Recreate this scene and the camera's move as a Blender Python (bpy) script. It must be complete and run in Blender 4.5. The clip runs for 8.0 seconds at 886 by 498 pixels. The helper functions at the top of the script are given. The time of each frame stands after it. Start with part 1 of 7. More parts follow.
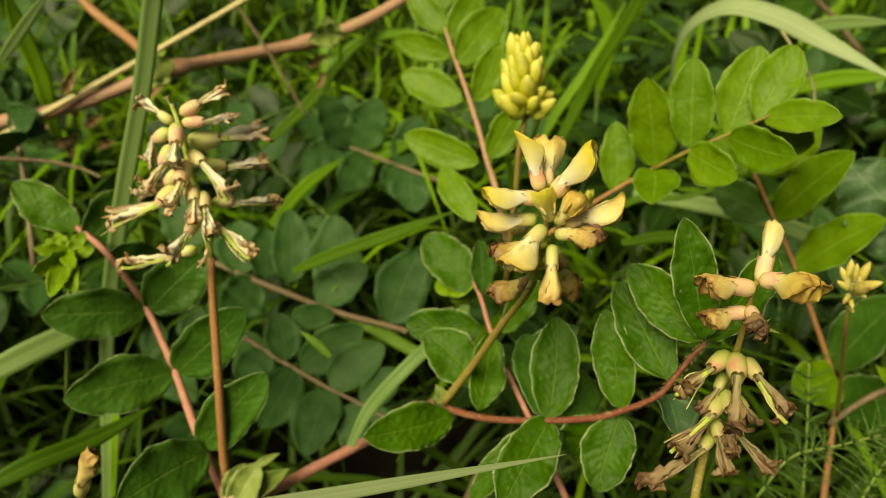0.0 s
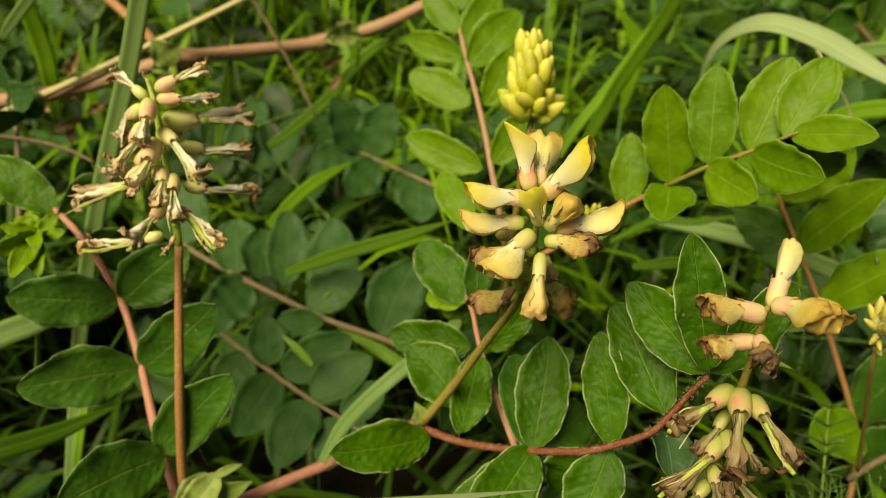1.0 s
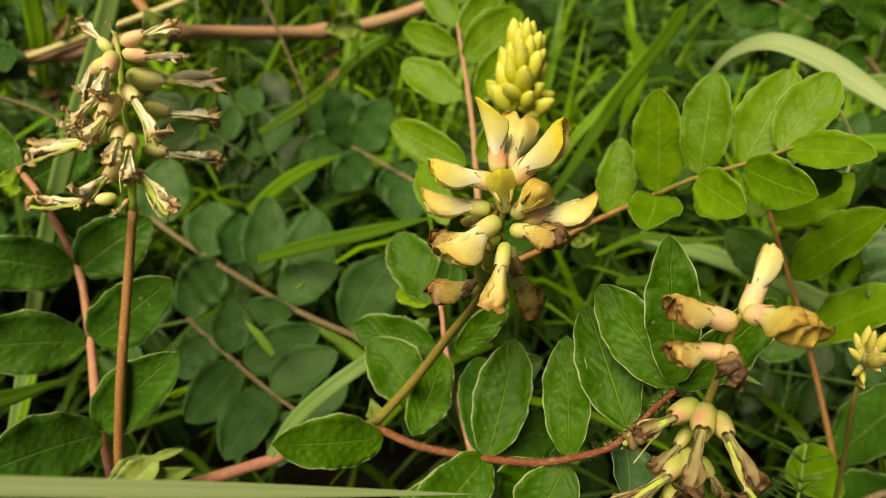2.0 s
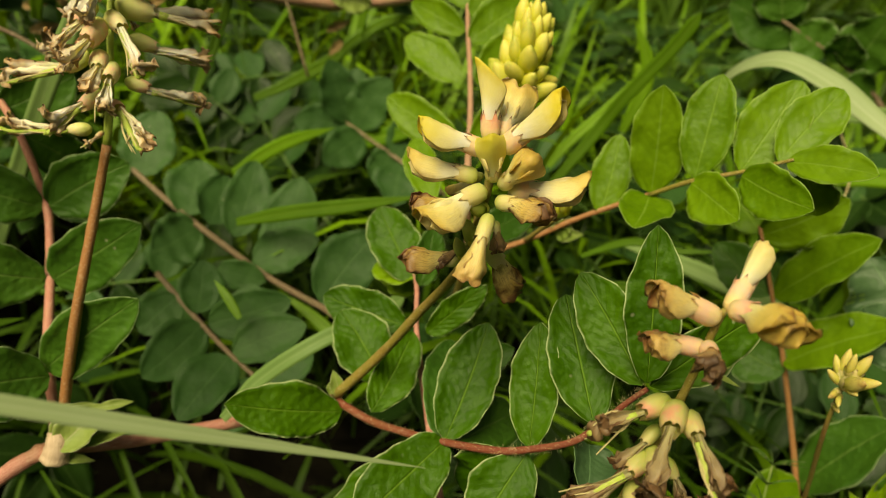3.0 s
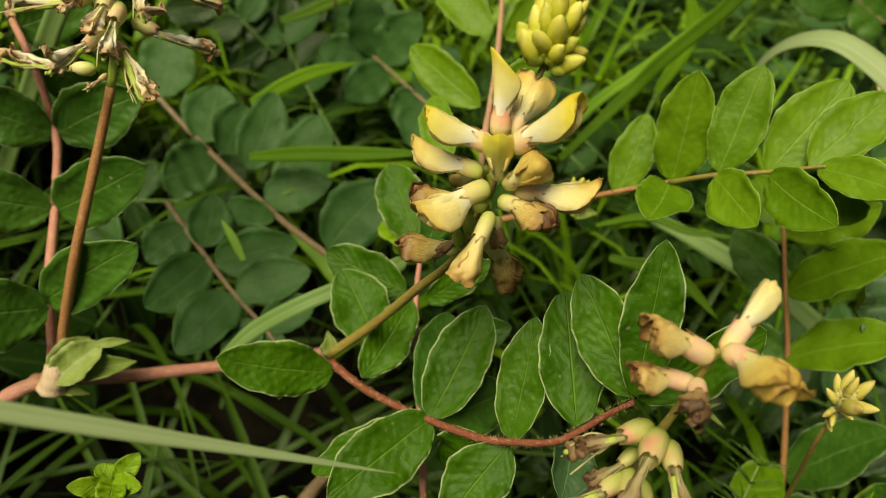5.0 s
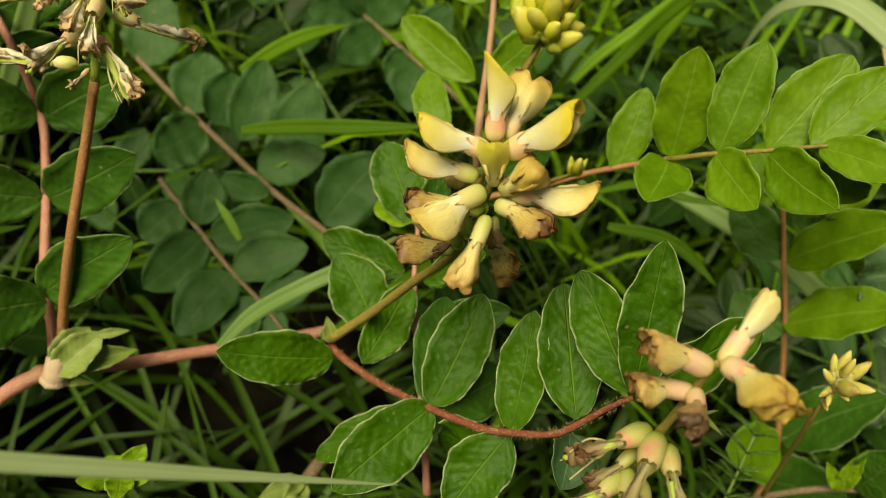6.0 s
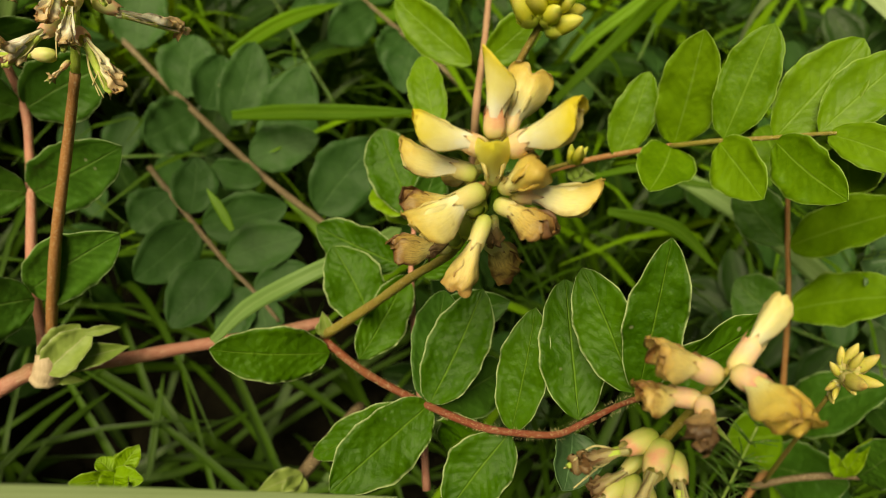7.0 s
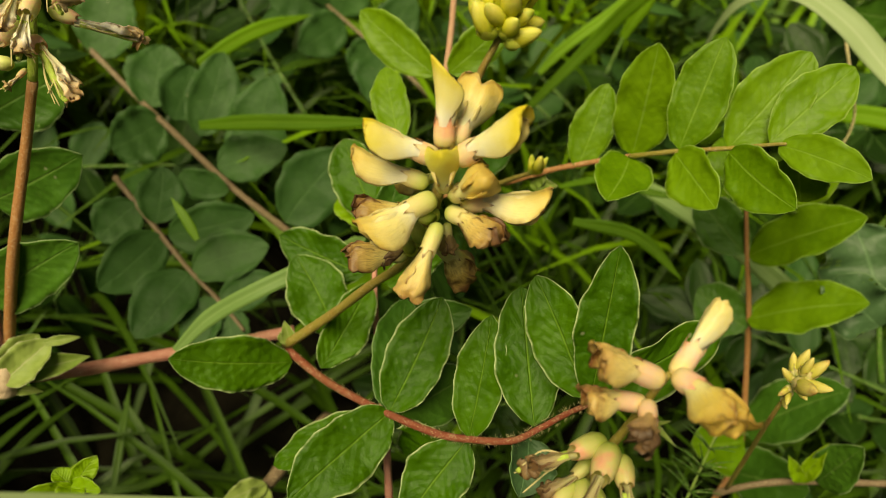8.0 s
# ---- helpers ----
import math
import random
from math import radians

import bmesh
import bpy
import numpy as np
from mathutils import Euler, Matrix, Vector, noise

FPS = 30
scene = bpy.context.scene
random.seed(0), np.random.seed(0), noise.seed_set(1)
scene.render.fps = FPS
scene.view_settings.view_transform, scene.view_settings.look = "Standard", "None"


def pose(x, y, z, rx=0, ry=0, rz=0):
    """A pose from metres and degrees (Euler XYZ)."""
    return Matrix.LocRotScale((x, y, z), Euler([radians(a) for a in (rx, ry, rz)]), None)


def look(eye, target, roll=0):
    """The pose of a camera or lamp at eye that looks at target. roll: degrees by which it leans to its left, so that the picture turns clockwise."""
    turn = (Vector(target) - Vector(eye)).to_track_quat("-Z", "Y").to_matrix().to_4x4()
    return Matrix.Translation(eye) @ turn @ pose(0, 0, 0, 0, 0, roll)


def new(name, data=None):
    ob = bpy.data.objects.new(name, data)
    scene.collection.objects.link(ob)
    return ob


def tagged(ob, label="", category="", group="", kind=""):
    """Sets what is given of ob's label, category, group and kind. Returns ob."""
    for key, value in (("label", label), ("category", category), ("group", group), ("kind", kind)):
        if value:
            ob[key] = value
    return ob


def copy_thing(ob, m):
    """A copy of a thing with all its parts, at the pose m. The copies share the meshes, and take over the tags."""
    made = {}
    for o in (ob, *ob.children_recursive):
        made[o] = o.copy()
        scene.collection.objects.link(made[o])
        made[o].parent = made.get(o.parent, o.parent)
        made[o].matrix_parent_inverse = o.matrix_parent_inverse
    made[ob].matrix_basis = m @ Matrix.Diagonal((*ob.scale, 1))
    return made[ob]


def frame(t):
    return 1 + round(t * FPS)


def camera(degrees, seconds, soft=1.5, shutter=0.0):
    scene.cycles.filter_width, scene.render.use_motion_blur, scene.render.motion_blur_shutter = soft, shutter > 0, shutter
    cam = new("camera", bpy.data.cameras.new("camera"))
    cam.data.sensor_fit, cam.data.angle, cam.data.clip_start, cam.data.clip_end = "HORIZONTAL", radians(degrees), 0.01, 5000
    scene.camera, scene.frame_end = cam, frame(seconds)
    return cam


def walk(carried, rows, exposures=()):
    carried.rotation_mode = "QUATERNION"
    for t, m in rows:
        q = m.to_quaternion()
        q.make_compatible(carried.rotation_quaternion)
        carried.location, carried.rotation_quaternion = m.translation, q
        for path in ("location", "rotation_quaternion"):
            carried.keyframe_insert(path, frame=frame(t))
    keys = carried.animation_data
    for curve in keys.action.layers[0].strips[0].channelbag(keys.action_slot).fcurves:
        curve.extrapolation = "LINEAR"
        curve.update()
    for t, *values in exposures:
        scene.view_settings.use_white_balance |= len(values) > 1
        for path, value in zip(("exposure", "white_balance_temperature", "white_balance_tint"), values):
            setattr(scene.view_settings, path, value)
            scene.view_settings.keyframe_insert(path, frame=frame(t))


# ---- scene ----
cam = camera(63.8, 8.0, soft=0.5)
cam.data.dof.use_dof = True
cam.data.dof.focus_distance = 0.116
cam.data.dof.aperture_fstop = 23.0
PATH = [
    (0, (0.00737, 0.00385, 0.3198), (-0.0426, 1.5337, -0.9675), -1.06),
    (0.5, (0.00987, 0.00892, 0.31304), (-0.082, 1.552, -0.956), -0.33),
    (1, (0.01585, 0.01265, 0.30786), (-0.1073, 1.5785, -0.9303), 1.14),
    (1.5, (0.01756, 0.01517, 0.30421), (-0.1151, 1.6052, -0.9016), 2.85),
    (2, (0.02298, 0.01667, 0.29852), (-0.1073, 1.6104, -0.9027), 5.85),
    (2.2, (0.02412, 0.01766, 0.2961), (-0.0888, 1.6086, -0.9107), 7.62),
    (3.5, (0.02624, 0.01797, 0.29051), (-0.0788, 1.6237, -0.8971), 14.88),
    (4, (0.02936, 0.01935, 0.29193), (-0.0722, 1.6103, -0.9158), 16.01),
    (4.5, (0.02925, 0.0251, 0.29621), (-0.0491, 1.5427, -1.0041), 18.10),
    (5, (0.02528, 0.02863, 0.2979), (-0.062, 1.4818, -1.0735), 18.57),
    (5.2, (0.02469, 0.02995, 0.29908), (-0.0476, 1.4423, -1.1152), 18.45),
    (6.3, (0.02169, 0.03822, 0.30406), (0.0106, 1.3587, -1.198), 19.05),
    (6.5, (0.02167, 0.03967, 0.3037), (0.0173, 1.3395, -1.2163), 18.93),
    (7, (0.02069, 0.04132, 0.30292), (0.0281, 1.3365, -1.2211), 19.44),
    (7.5, (0.02117, 0.04146, 0.30321), (0.0414, 1.3357, -1.2214), 19.99),
    (8, (0.02472, 0.04108, 0.30437), (0.0729, 1.3726, -1.1872), 20.71),
]
EXPOSURES = [(0.0, 0.22, 9000, -6), (2.2, 0.26, 9000, -5), (3.5, 0.10, 9000, -3), (4.5, 0.14, 8100, -3),
             (5.2, 0.14, 7900, -3), (6.5, 0.15, 8700, -7), (7.5, 0.15, 9200, -6), (8.0, 0.17, 9100, -5)]
walk(cam, [(t, look(eye, target, roll)) for t, eye, target, roll in PATH], EXPOSURES)

# ---- daylight: bright overcast sky, a wide soft sun from high on the left ----
world = bpy.data.worlds.new("sky")
scene.world = world
world.use_nodes = True
wn = world.node_tree.nodes
sky = wn.new("ShaderNodeTexSky")
sky.sky_type = "NISHITA"
sky.sun_disc = False
sky.sun_elevation, sky.sun_rotation = radians(58), radians(-138)
sky.air_density, sky.dust_density, sky.ozone_density = 1.0, 4.0, 0.6
cloud = wn.new("ShaderNodeHueSaturation")
cloud.inputs["Saturation"].default_value = 0.15
wn["Background"].inputs["Strength"].default_value = 0.023
world.node_tree.links.new(sky.outputs["Color"], cloud.inputs["Color"])
world.node_tree.links.new(cloud.outputs["Color"], wn["Background"].inputs["Color"])
sun_data = bpy.data.lights.new("sun", "SUN")
sun_data.energy, sun_data.angle, sun_data.color = 4.6, radians(34), (1.0, 0.93, 0.76)
sun = new("sun", sun_data)
sun.matrix_basis = look((-0.46, -0.42, 1.08), (0, 0.1, 0))


# ---- materials ----
def nodes_of(name):
    m = bpy.data.materials.new(name)
    m.use_nodes = True
    return m, m.node_tree.nodes, m.node_tree.links, m.node_tree.nodes["Principled BSDF"]


def mixed(n, l, fac, a, b, blend="MIX"):
    """A colour mix; fac, a and b are sockets or values."""
    mix = n.new("ShaderNodeMix")
    mix.data_type, mix.blend_type = "RGBA", blend
    for socket, value in ((mix.inputs[0], fac), (mix.inputs[6], a), (mix.inputs[7], b)):
        if isinstance(value, bpy.types.NodeSocket):
            l.new(value, socket)
        elif isinstance(value, (tuple, list)):
            socket.default_value = (*value, 1.0)
        else:
            socket.default_value = value
    return mix.outputs[2]


def maths(n, l, op, a, b=0.0, c=0.0):
    node = n.new("ShaderNodeMath")
    node.operation = op
    for socket, value in zip(node.inputs, (a, b, c)):
        if isinstance(value, bpy.types.NodeSocket):
            l.new(value, socket)
        else:
            socket.default_value = value
    return node.outputs[0]


def smooth(n, l, value, low, high):
    """0 below low, 1 above high (or the other way round)."""
    node = n.new("ShaderNodeMapRange")
    node.interpolation_type = "SMOOTHSTEP"
    l.new(value, node.inputs[0])
    flip = low > high
    node.inputs[1].default_value, node.inputs[2].default_value = (high, low) if flip else (low, high)
    node.inputs[3].default_value, node.inputs[4].default_value = (1, 0) if flip else (0, 1)
    return node.outputs[0]


def noise_of(n, l, vector, scale, detail=3.0, rough=0.55):
    node = n.new("ShaderNodeTexNoise")
    node.inputs["Scale"].default_value, node.inputs["Detail"].default_value = scale, detail
    node.inputs["Roughness"].default_value = rough
    if vector is not None:
        l.new(vector, node.inputs["Vector"])
    return node.outputs["Fac"]


def bumped(n, l, shader, height, strength, distance):
    node = n.new("ShaderNodeBump")
    node.inputs["Strength"].default_value, node.inputs["Distance"].default_value = strength, distance
    l.new(height, node.inputs["Height"])
    l.new(node.outputs["Normal"], shader.inputs["Normal"])


def sheer(n, l, shader, colour, share):
    """Lets light through a thin petal or leaf."""
    thin, mix, out = n.new("ShaderNodeBsdfTranslucent"), n.new("ShaderNodeMixShader"), n["Material Output"]
    if isinstance(colour, bpy.types.NodeSocket):
        l.new(colour, thin.inputs["Color"])
    else:
        thin.inputs["Color"].default_value = (*colour, 1)
    mix.inputs[0].default_value = share
    l.new(shader.outputs[0], mix.inputs[1])
    l.new(thin.outputs[0], mix.inputs[2])
    l.new(mix.outputs[0], out.inputs["Surface"])


def leaf_material(name, dark, light, vein, rim, veins=9.0, gloss=0.42, share=0.28, relief=0.7, rim_width=0.06):
    """A leaf with midrib, side veins with painted groove shadow, pale margin, blotches and small worn spots; u runs
    along it, v across (0.5 is the midrib).
    """
    m, n, l, p = nodes_of(name)
    uv, place, who = n.new("ShaderNodeUVMap"), n.new("ShaderNodeTexCoord"), n.new("ShaderNodeObjectInfo")
    xyz = n.new("ShaderNodeSeparateXYZ")
    l.new(uv.outputs["UV"], xyz.inputs[0])
    u, v = xyz.outputs[0], maths(n, l, "MULTIPLY", maths(n, l, "SUBTRACT", xyz.outputs[1], 0.5), 2.0)
    side = maths(n, l, "ABSOLUTE", v)
    offset = n.new("ShaderNodeVectorMath")
    offset.operation = "ADD"
    l.new(place.outputs["Object"], offset.inputs[0])
    l.new(who.outputs["Random"], offset.inputs[1])
    big = noise_of(n, l, offset.outputs[0], 130.0, 2.0)
    fine = noise_of(n, l, offset.outputs[0], 1300.0, 4.0, 0.65)
    tone = maths(n, l, "ADD", maths(n, l, "MULTIPLY", big, 0.75), maths(n, l, "MULTIPLY", who.outputs["Random"], 0.45))
    base = mixed(n, l, smooth(n, l, tone, 0.25, 0.95), dark, light)
    base = mixed(n, l, smooth(n, l, fine, 0.35, 0.75), base, mixed(n, l, 0.5, base, light))
    cells = n.new("ShaderNodeTexVoronoi")
    cells.feature = "SMOOTH_F1"
    cells.inputs["Scale"].default_value = 620.0
    l.new(offset.outputs[0], cells.inputs["Vector"])
    base = mixed(n, l, maths(n, l, "MULTIPLY", smooth(n, l, cells.outputs["Distance"], 0.30, 0.64), 0.24), base, tuple(0.72 * c for c in dark))
    wobble = maths(n, l, "MULTIPLY", maths(n, l, "SUBTRACT", big, 0.5), 0.7)
    run = maths(n, l, "SUBTRACT", maths(n, l, "MULTIPLY", u, veins), maths(n, l, "MULTIPLY", maths(n, l, "POWER", side, 0.85), 2.4))
    wave = maths(n, l, "ABSOLUTE", maths(n, l, "SUBTRACT", maths(n, l, "FRACT", maths(n, l, "ADD", run, wobble)), 0.5))
    lateral = maths(n, l, "MULTIPLY", smooth(n, l, wave, 0.085, 0.0), smooth(n, l, side, 1.0, 0.3))
    mid = smooth(n, l, side, 0.055, 0.012)
    # Side veins drawn darker: the shadow in their grooves is painted on.
    colour = mixed(n, l, maths(n, l, "MULTIPLY", lateral, 0.30), base, dark)
    colour = mixed(n, l, maths(n, l, "MULTIPLY", mid, 0.7), colour, vein)
    edge = maths(n, l, "MULTIPLY", smooth(n, l, side, 1.0 - rim_width, 1.0), smooth(n, l, noise_of(n, l, offset.outputs[0], 420.0, 2.0), 0.22, 0.54))
    colour = mixed(n, l, edge, colour, rim)
    spots = n.new("ShaderNodeTexVoronoi")
    spots.inputs["Scale"].default_value = 210.0
    l.new(offset.outputs[0], spots.inputs["Vector"])
    speck = maths(n, l, "MULTIPLY", smooth(n, l, spots.outputs["Distance"], 0.12, 0.05), smooth(n, l, noise_of(n, l, offset.outputs[0], 60.0), 0.56, 0.64))
    colour = mixed(n, l, maths(n, l, "MULTIPLY", speck, 0.5), colour, (0.42, 0.42, 0.27))
    l.new(colour, p.inputs["Base Color"])
    p.inputs["Specular IOR Level"].default_value = 0.25
    l.new(maths(n, l, "ADD", maths(n, l, "MULTIPLY", fine, 0.25), gloss - 0.1), p.inputs["Roughness"])
    ridge = maths(n, l, "ADD", maths(n, l, "MULTIPLY", wave, 0.18), maths(n, l, "MULTIPLY", fine, 0.22))
    ridge = maths(n, l, "ADD", ridge, maths(n, l, "MULTIPLY", cells.outputs["Distance"], -0.40))
    ridge = maths(n, l, "SUBTRACT", ridge, maths(n, l, "MULTIPLY", mid, 0.18))
    bumped(n, l, p, ridge, relief, 0.001)
    sheer(n, l, p, mixed(n, l, 0.5, colour, (0.26, 0.42, 0.015)), share)
    return m


def petal_material(name, root, middle, tip, stain, stain_at, gloss=0.5, share=0.20, streaks=0.35, margin=0.0, teeth=0.0):
    """A petal or calyx whose colour runs from root to tip, with streaks and stains."""
    m, n, l, p = nodes_of(name)
    uv, place, who = n.new("ShaderNodeUVMap"), n.new("ShaderNodeTexCoord"), n.new("ShaderNodeObjectInfo")
    xyz = n.new("ShaderNodeSeparateXYZ")
    l.new(uv.outputs["UV"], xyz.inputs[0])
    offset = n.new("ShaderNodeVectorMath")
    offset.operation = "ADD"
    l.new(place.outputs["Object"], offset.inputs[0])
    l.new(who.outputs["Random"], offset.inputs[1])
    big = noise_of(n, l, offset.outputs[0], 260.0, 3.0)
    u = maths(n, l, "ADD", xyz.outputs[0], maths(n, l, "MULTIPLY", maths(n, l, "SUBTRACT", big, 0.5), 0.5))
    colour = mixed(n, l, smooth(n, l, u, 0.08, 0.55), root, middle)
    colour = mixed(n, l, smooth(n, l, u, 0.45, 1.0), colour, tip)
    stretched = n.new("ShaderNodeMapping")
    stretched.inputs["Scale"].default_value = (6.0, 60.0, 1.0)
    l.new(uv.outputs["UV"], stretched.inputs[0])
    streak = noise_of(n, l, stretched.outputs[0], 1.0, 3.0, 0.6)
    colour = mixed(n, l, maths(n, l, "MULTIPLY", smooth(n, l, streak, 0.45, 0.7), streaks), colour, stain)
    amount = maths(n, l, "ADD", maths(n, l, "ADD", big, maths(n, l, "MULTIPLY", who.outputs["Random"], 0.25)), maths(n, l, "MULTIPLY", xyz.outputs[0], 0.3))
    colour = mixed(n, l, smooth(n, l, amount, stain_at, stain_at + 0.25), colour, stain)
    if margin:
        side = maths(n, l, "ABSOLUTE", maths(n, l, "SUBTRACT", xyz.outputs[1], 0.5))
        edge = maths(n, l, "MAXIMUM", smooth(n, l, side, 0.40, 0.5), smooth(n, l, xyz.outputs[0], 0.93, 1.0))
        colour = mixed(n, l, maths(n, l, "MULTIPLY", edge, maths(n, l, "MULTIPLY", smooth(n, l, big, 0.3, 0.6), margin)), colour, stain)
    if teeth:
        colour = mixed(n, l, maths(n, l, "MULTIPLY", smooth(n, l, xyz.outputs[0], 0.84, 0.96), teeth), colour, (0.16, 0.06, 0.02))
    l.new(colour, p.inputs["Base Color"])
    p.inputs["Roughness"].default_value = gloss
    p.inputs["Subsurface Weight"].default_value = 0.25
    p.inputs["Subsurface Radius"].default_value = (1.0, 0.75, 0.30)
    p.inputs["Subsurface Scale"].default_value = 0.0008
    bumped(n, l, p, maths(n, l, "ADD", streak, noise_of(n, l, offset.outputs[0], 1500.0, 3.0)), 0.20, 0.0004)
    sheer(n, l, p, colour, share)
    return m


def stem_material(name, one, two, spot, gloss=0.5):
    """A ribbed, finely hairy stalk, streaked along its length."""
    m, n, l, p = nodes_of(name)
    uv, place = n.new("ShaderNodeUVMap"), n.new("ShaderNodeTexCoord")
    stretched = n.new("ShaderNodeMapping")
    stretched.inputs["Scale"].default_value = (3.0, 14.0, 1.0)
    l.new(uv.outputs["UV"], stretched.inputs[0])
    streak = noise_of(n, l, stretched.outputs[0], 2.0, 4.0, 0.6)
    colour = mixed(n, l, smooth(n, l, streak, 0.35, 0.7), one, two)
    fine = noise_of(n, l, place.outputs["Object"], 1800.0, 3.0)
    big = noise_of(n, l, place.outputs["Object"], 70.0, 2.0)
    colour = mixed(n, l, maths(n, l, "MULTIPLY", smooth(n, l, big, 0.5, 0.75), 0.6), colour, spot)
    colour = mixed(n, l, maths(n, l, "MULTIPLY", smooth(n, l, fine, 0.52, 0.72), 0.42), colour, (0.62, 0.48, 0.34))
    l.new(colour, p.inputs["Base Color"])
    p.inputs["Roughness"].default_value = gloss
    bumped(n, l, p, maths(n, l, "ADD", streak, maths(n, l, "MULTIPLY", fine, 0.8)), 0.5, 0.0005)
    return m


def grass_material(name, dark, light, rib, island=False, gloss=0.5, share=0.3):
    """A blade with fine parallel ribs, each blade of its own tone."""
    m, n, l, p = nodes_of(name)
    uv, place = n.new("ShaderNodeUVMap"), n.new("ShaderNodeTexCoord")
    if island:
        each = n.new("ShaderNodeNewGeometry").outputs["Random Per Island"]
    else:
        each = n.new("ShaderNodeObjectInfo").outputs["Random"]
    xyz = n.new("ShaderNodeSeparateXYZ")
    l.new(uv.outputs["UV"], xyz.inputs[0])
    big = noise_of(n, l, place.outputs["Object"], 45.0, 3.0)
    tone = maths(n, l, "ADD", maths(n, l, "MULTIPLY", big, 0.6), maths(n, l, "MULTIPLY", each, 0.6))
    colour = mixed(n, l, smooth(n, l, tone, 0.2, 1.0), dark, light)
    ribs = maths(n, l, "SINE", maths(n, l, "MULTIPLY", xyz.outputs[1], 150.0))
    centre = smooth(n, l, maths(n, l, "ABSOLUTE", maths(n, l, "SUBTRACT", xyz.outputs[1], 0.5)), 0.07, 0.02)
    colour = mixed(n, l, maths(n, l, "MULTIPLY", smooth(n, l, ribs, 0.2, 1.0), 0.12), colour, rib)
    colour = mixed(n, l, maths(n, l, "MULTIPLY", centre, 0.4), colour, rib)
    l.new(colour, p.inputs["Base Color"])
    p.inputs["Roughness"].default_value = gloss
    bumped(n, l, p, ribs, 0.10, 0.0003)
    sheer(n, l, p, mixed(n, l, 0.5, colour, (0.36, 0.50, 0.02)), share)
    p.inputs["Specular IOR Level"].default_value = 0.3
    return m


LEAF = {
    "front": leaf_material("leaf_green", (0.031, 0.097, 0.0035), (0.072, 0.178, 0.007), (0.15, 0.28, 0.03), (0.54, 0.63, 0.33), relief=1.0, rim_width=0.075),
    "bright": leaf_material("leaf_fresh_green", (0.100, 0.215, 0.009), (0.175, 0.315, 0.016), (0.23, 0.38, 0.05), (0.36, 0.52, 0.13), share=0.34, relief=0.4),
    "left": leaf_material("leaf_deep_green", (0.034, 0.102, 0.011), (0.070, 0.172, 0.020), (0.13, 0.23, 0.05), (0.34, 0.45, 0.22)),
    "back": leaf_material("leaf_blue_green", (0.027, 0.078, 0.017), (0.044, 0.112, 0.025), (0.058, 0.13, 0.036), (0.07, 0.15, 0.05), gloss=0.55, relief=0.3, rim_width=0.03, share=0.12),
    "blue": leaf_material("leaf_grey_blue", (0.046, 0.100, 0.040), (0.070, 0.135, 0.056), (0.11, 0.20, 0.09), (0.16, 0.25, 0.12), relief=0.4, share=0.14),
    # Darker copy for the undergrowth; the shade there is put into its colour.
    "low": leaf_material("leaf_undergrowth_shaded", (0.009, 0.028, 0.004), (0.023, 0.060, 0.008), (0.065, 0.125, 0.03), (0.08, 0.15, 0.04), relief=0.4, rim_width=0.03, share=0.12),
    "young": leaf_material("leaf_yellow_green", (0.16, 0.32, 0.010), (0.27, 0.44, 0.025), (0.32, 0.48, 0.08), (0.42, 0.55, 0.15), share=0.36),
    "dead": leaf_material("leaf_withered_tan", (0.30, 0.17, 0.07), (0.52, 0.36, 0.17), (0.50, 0.36, 0.18), (0.56, 0.42, 0.22), share=0.3),
    "stipule": leaf_material("stipule_pale_green", (0.20, 0.31, 0.05), (0.36, 0.45, 0.13), (0.55, 0.55, 0.30), (0.60, 0.60, 0.40), share=0.4, relief=0.35),
}
UNDER = leaf_material("leaf_underside", (0.09, 0.17, 0.035), (0.16, 0.26, 0.07), (0.24, 0.33, 0.12), (0.40, 0.48, 0.24), relief=0.8)
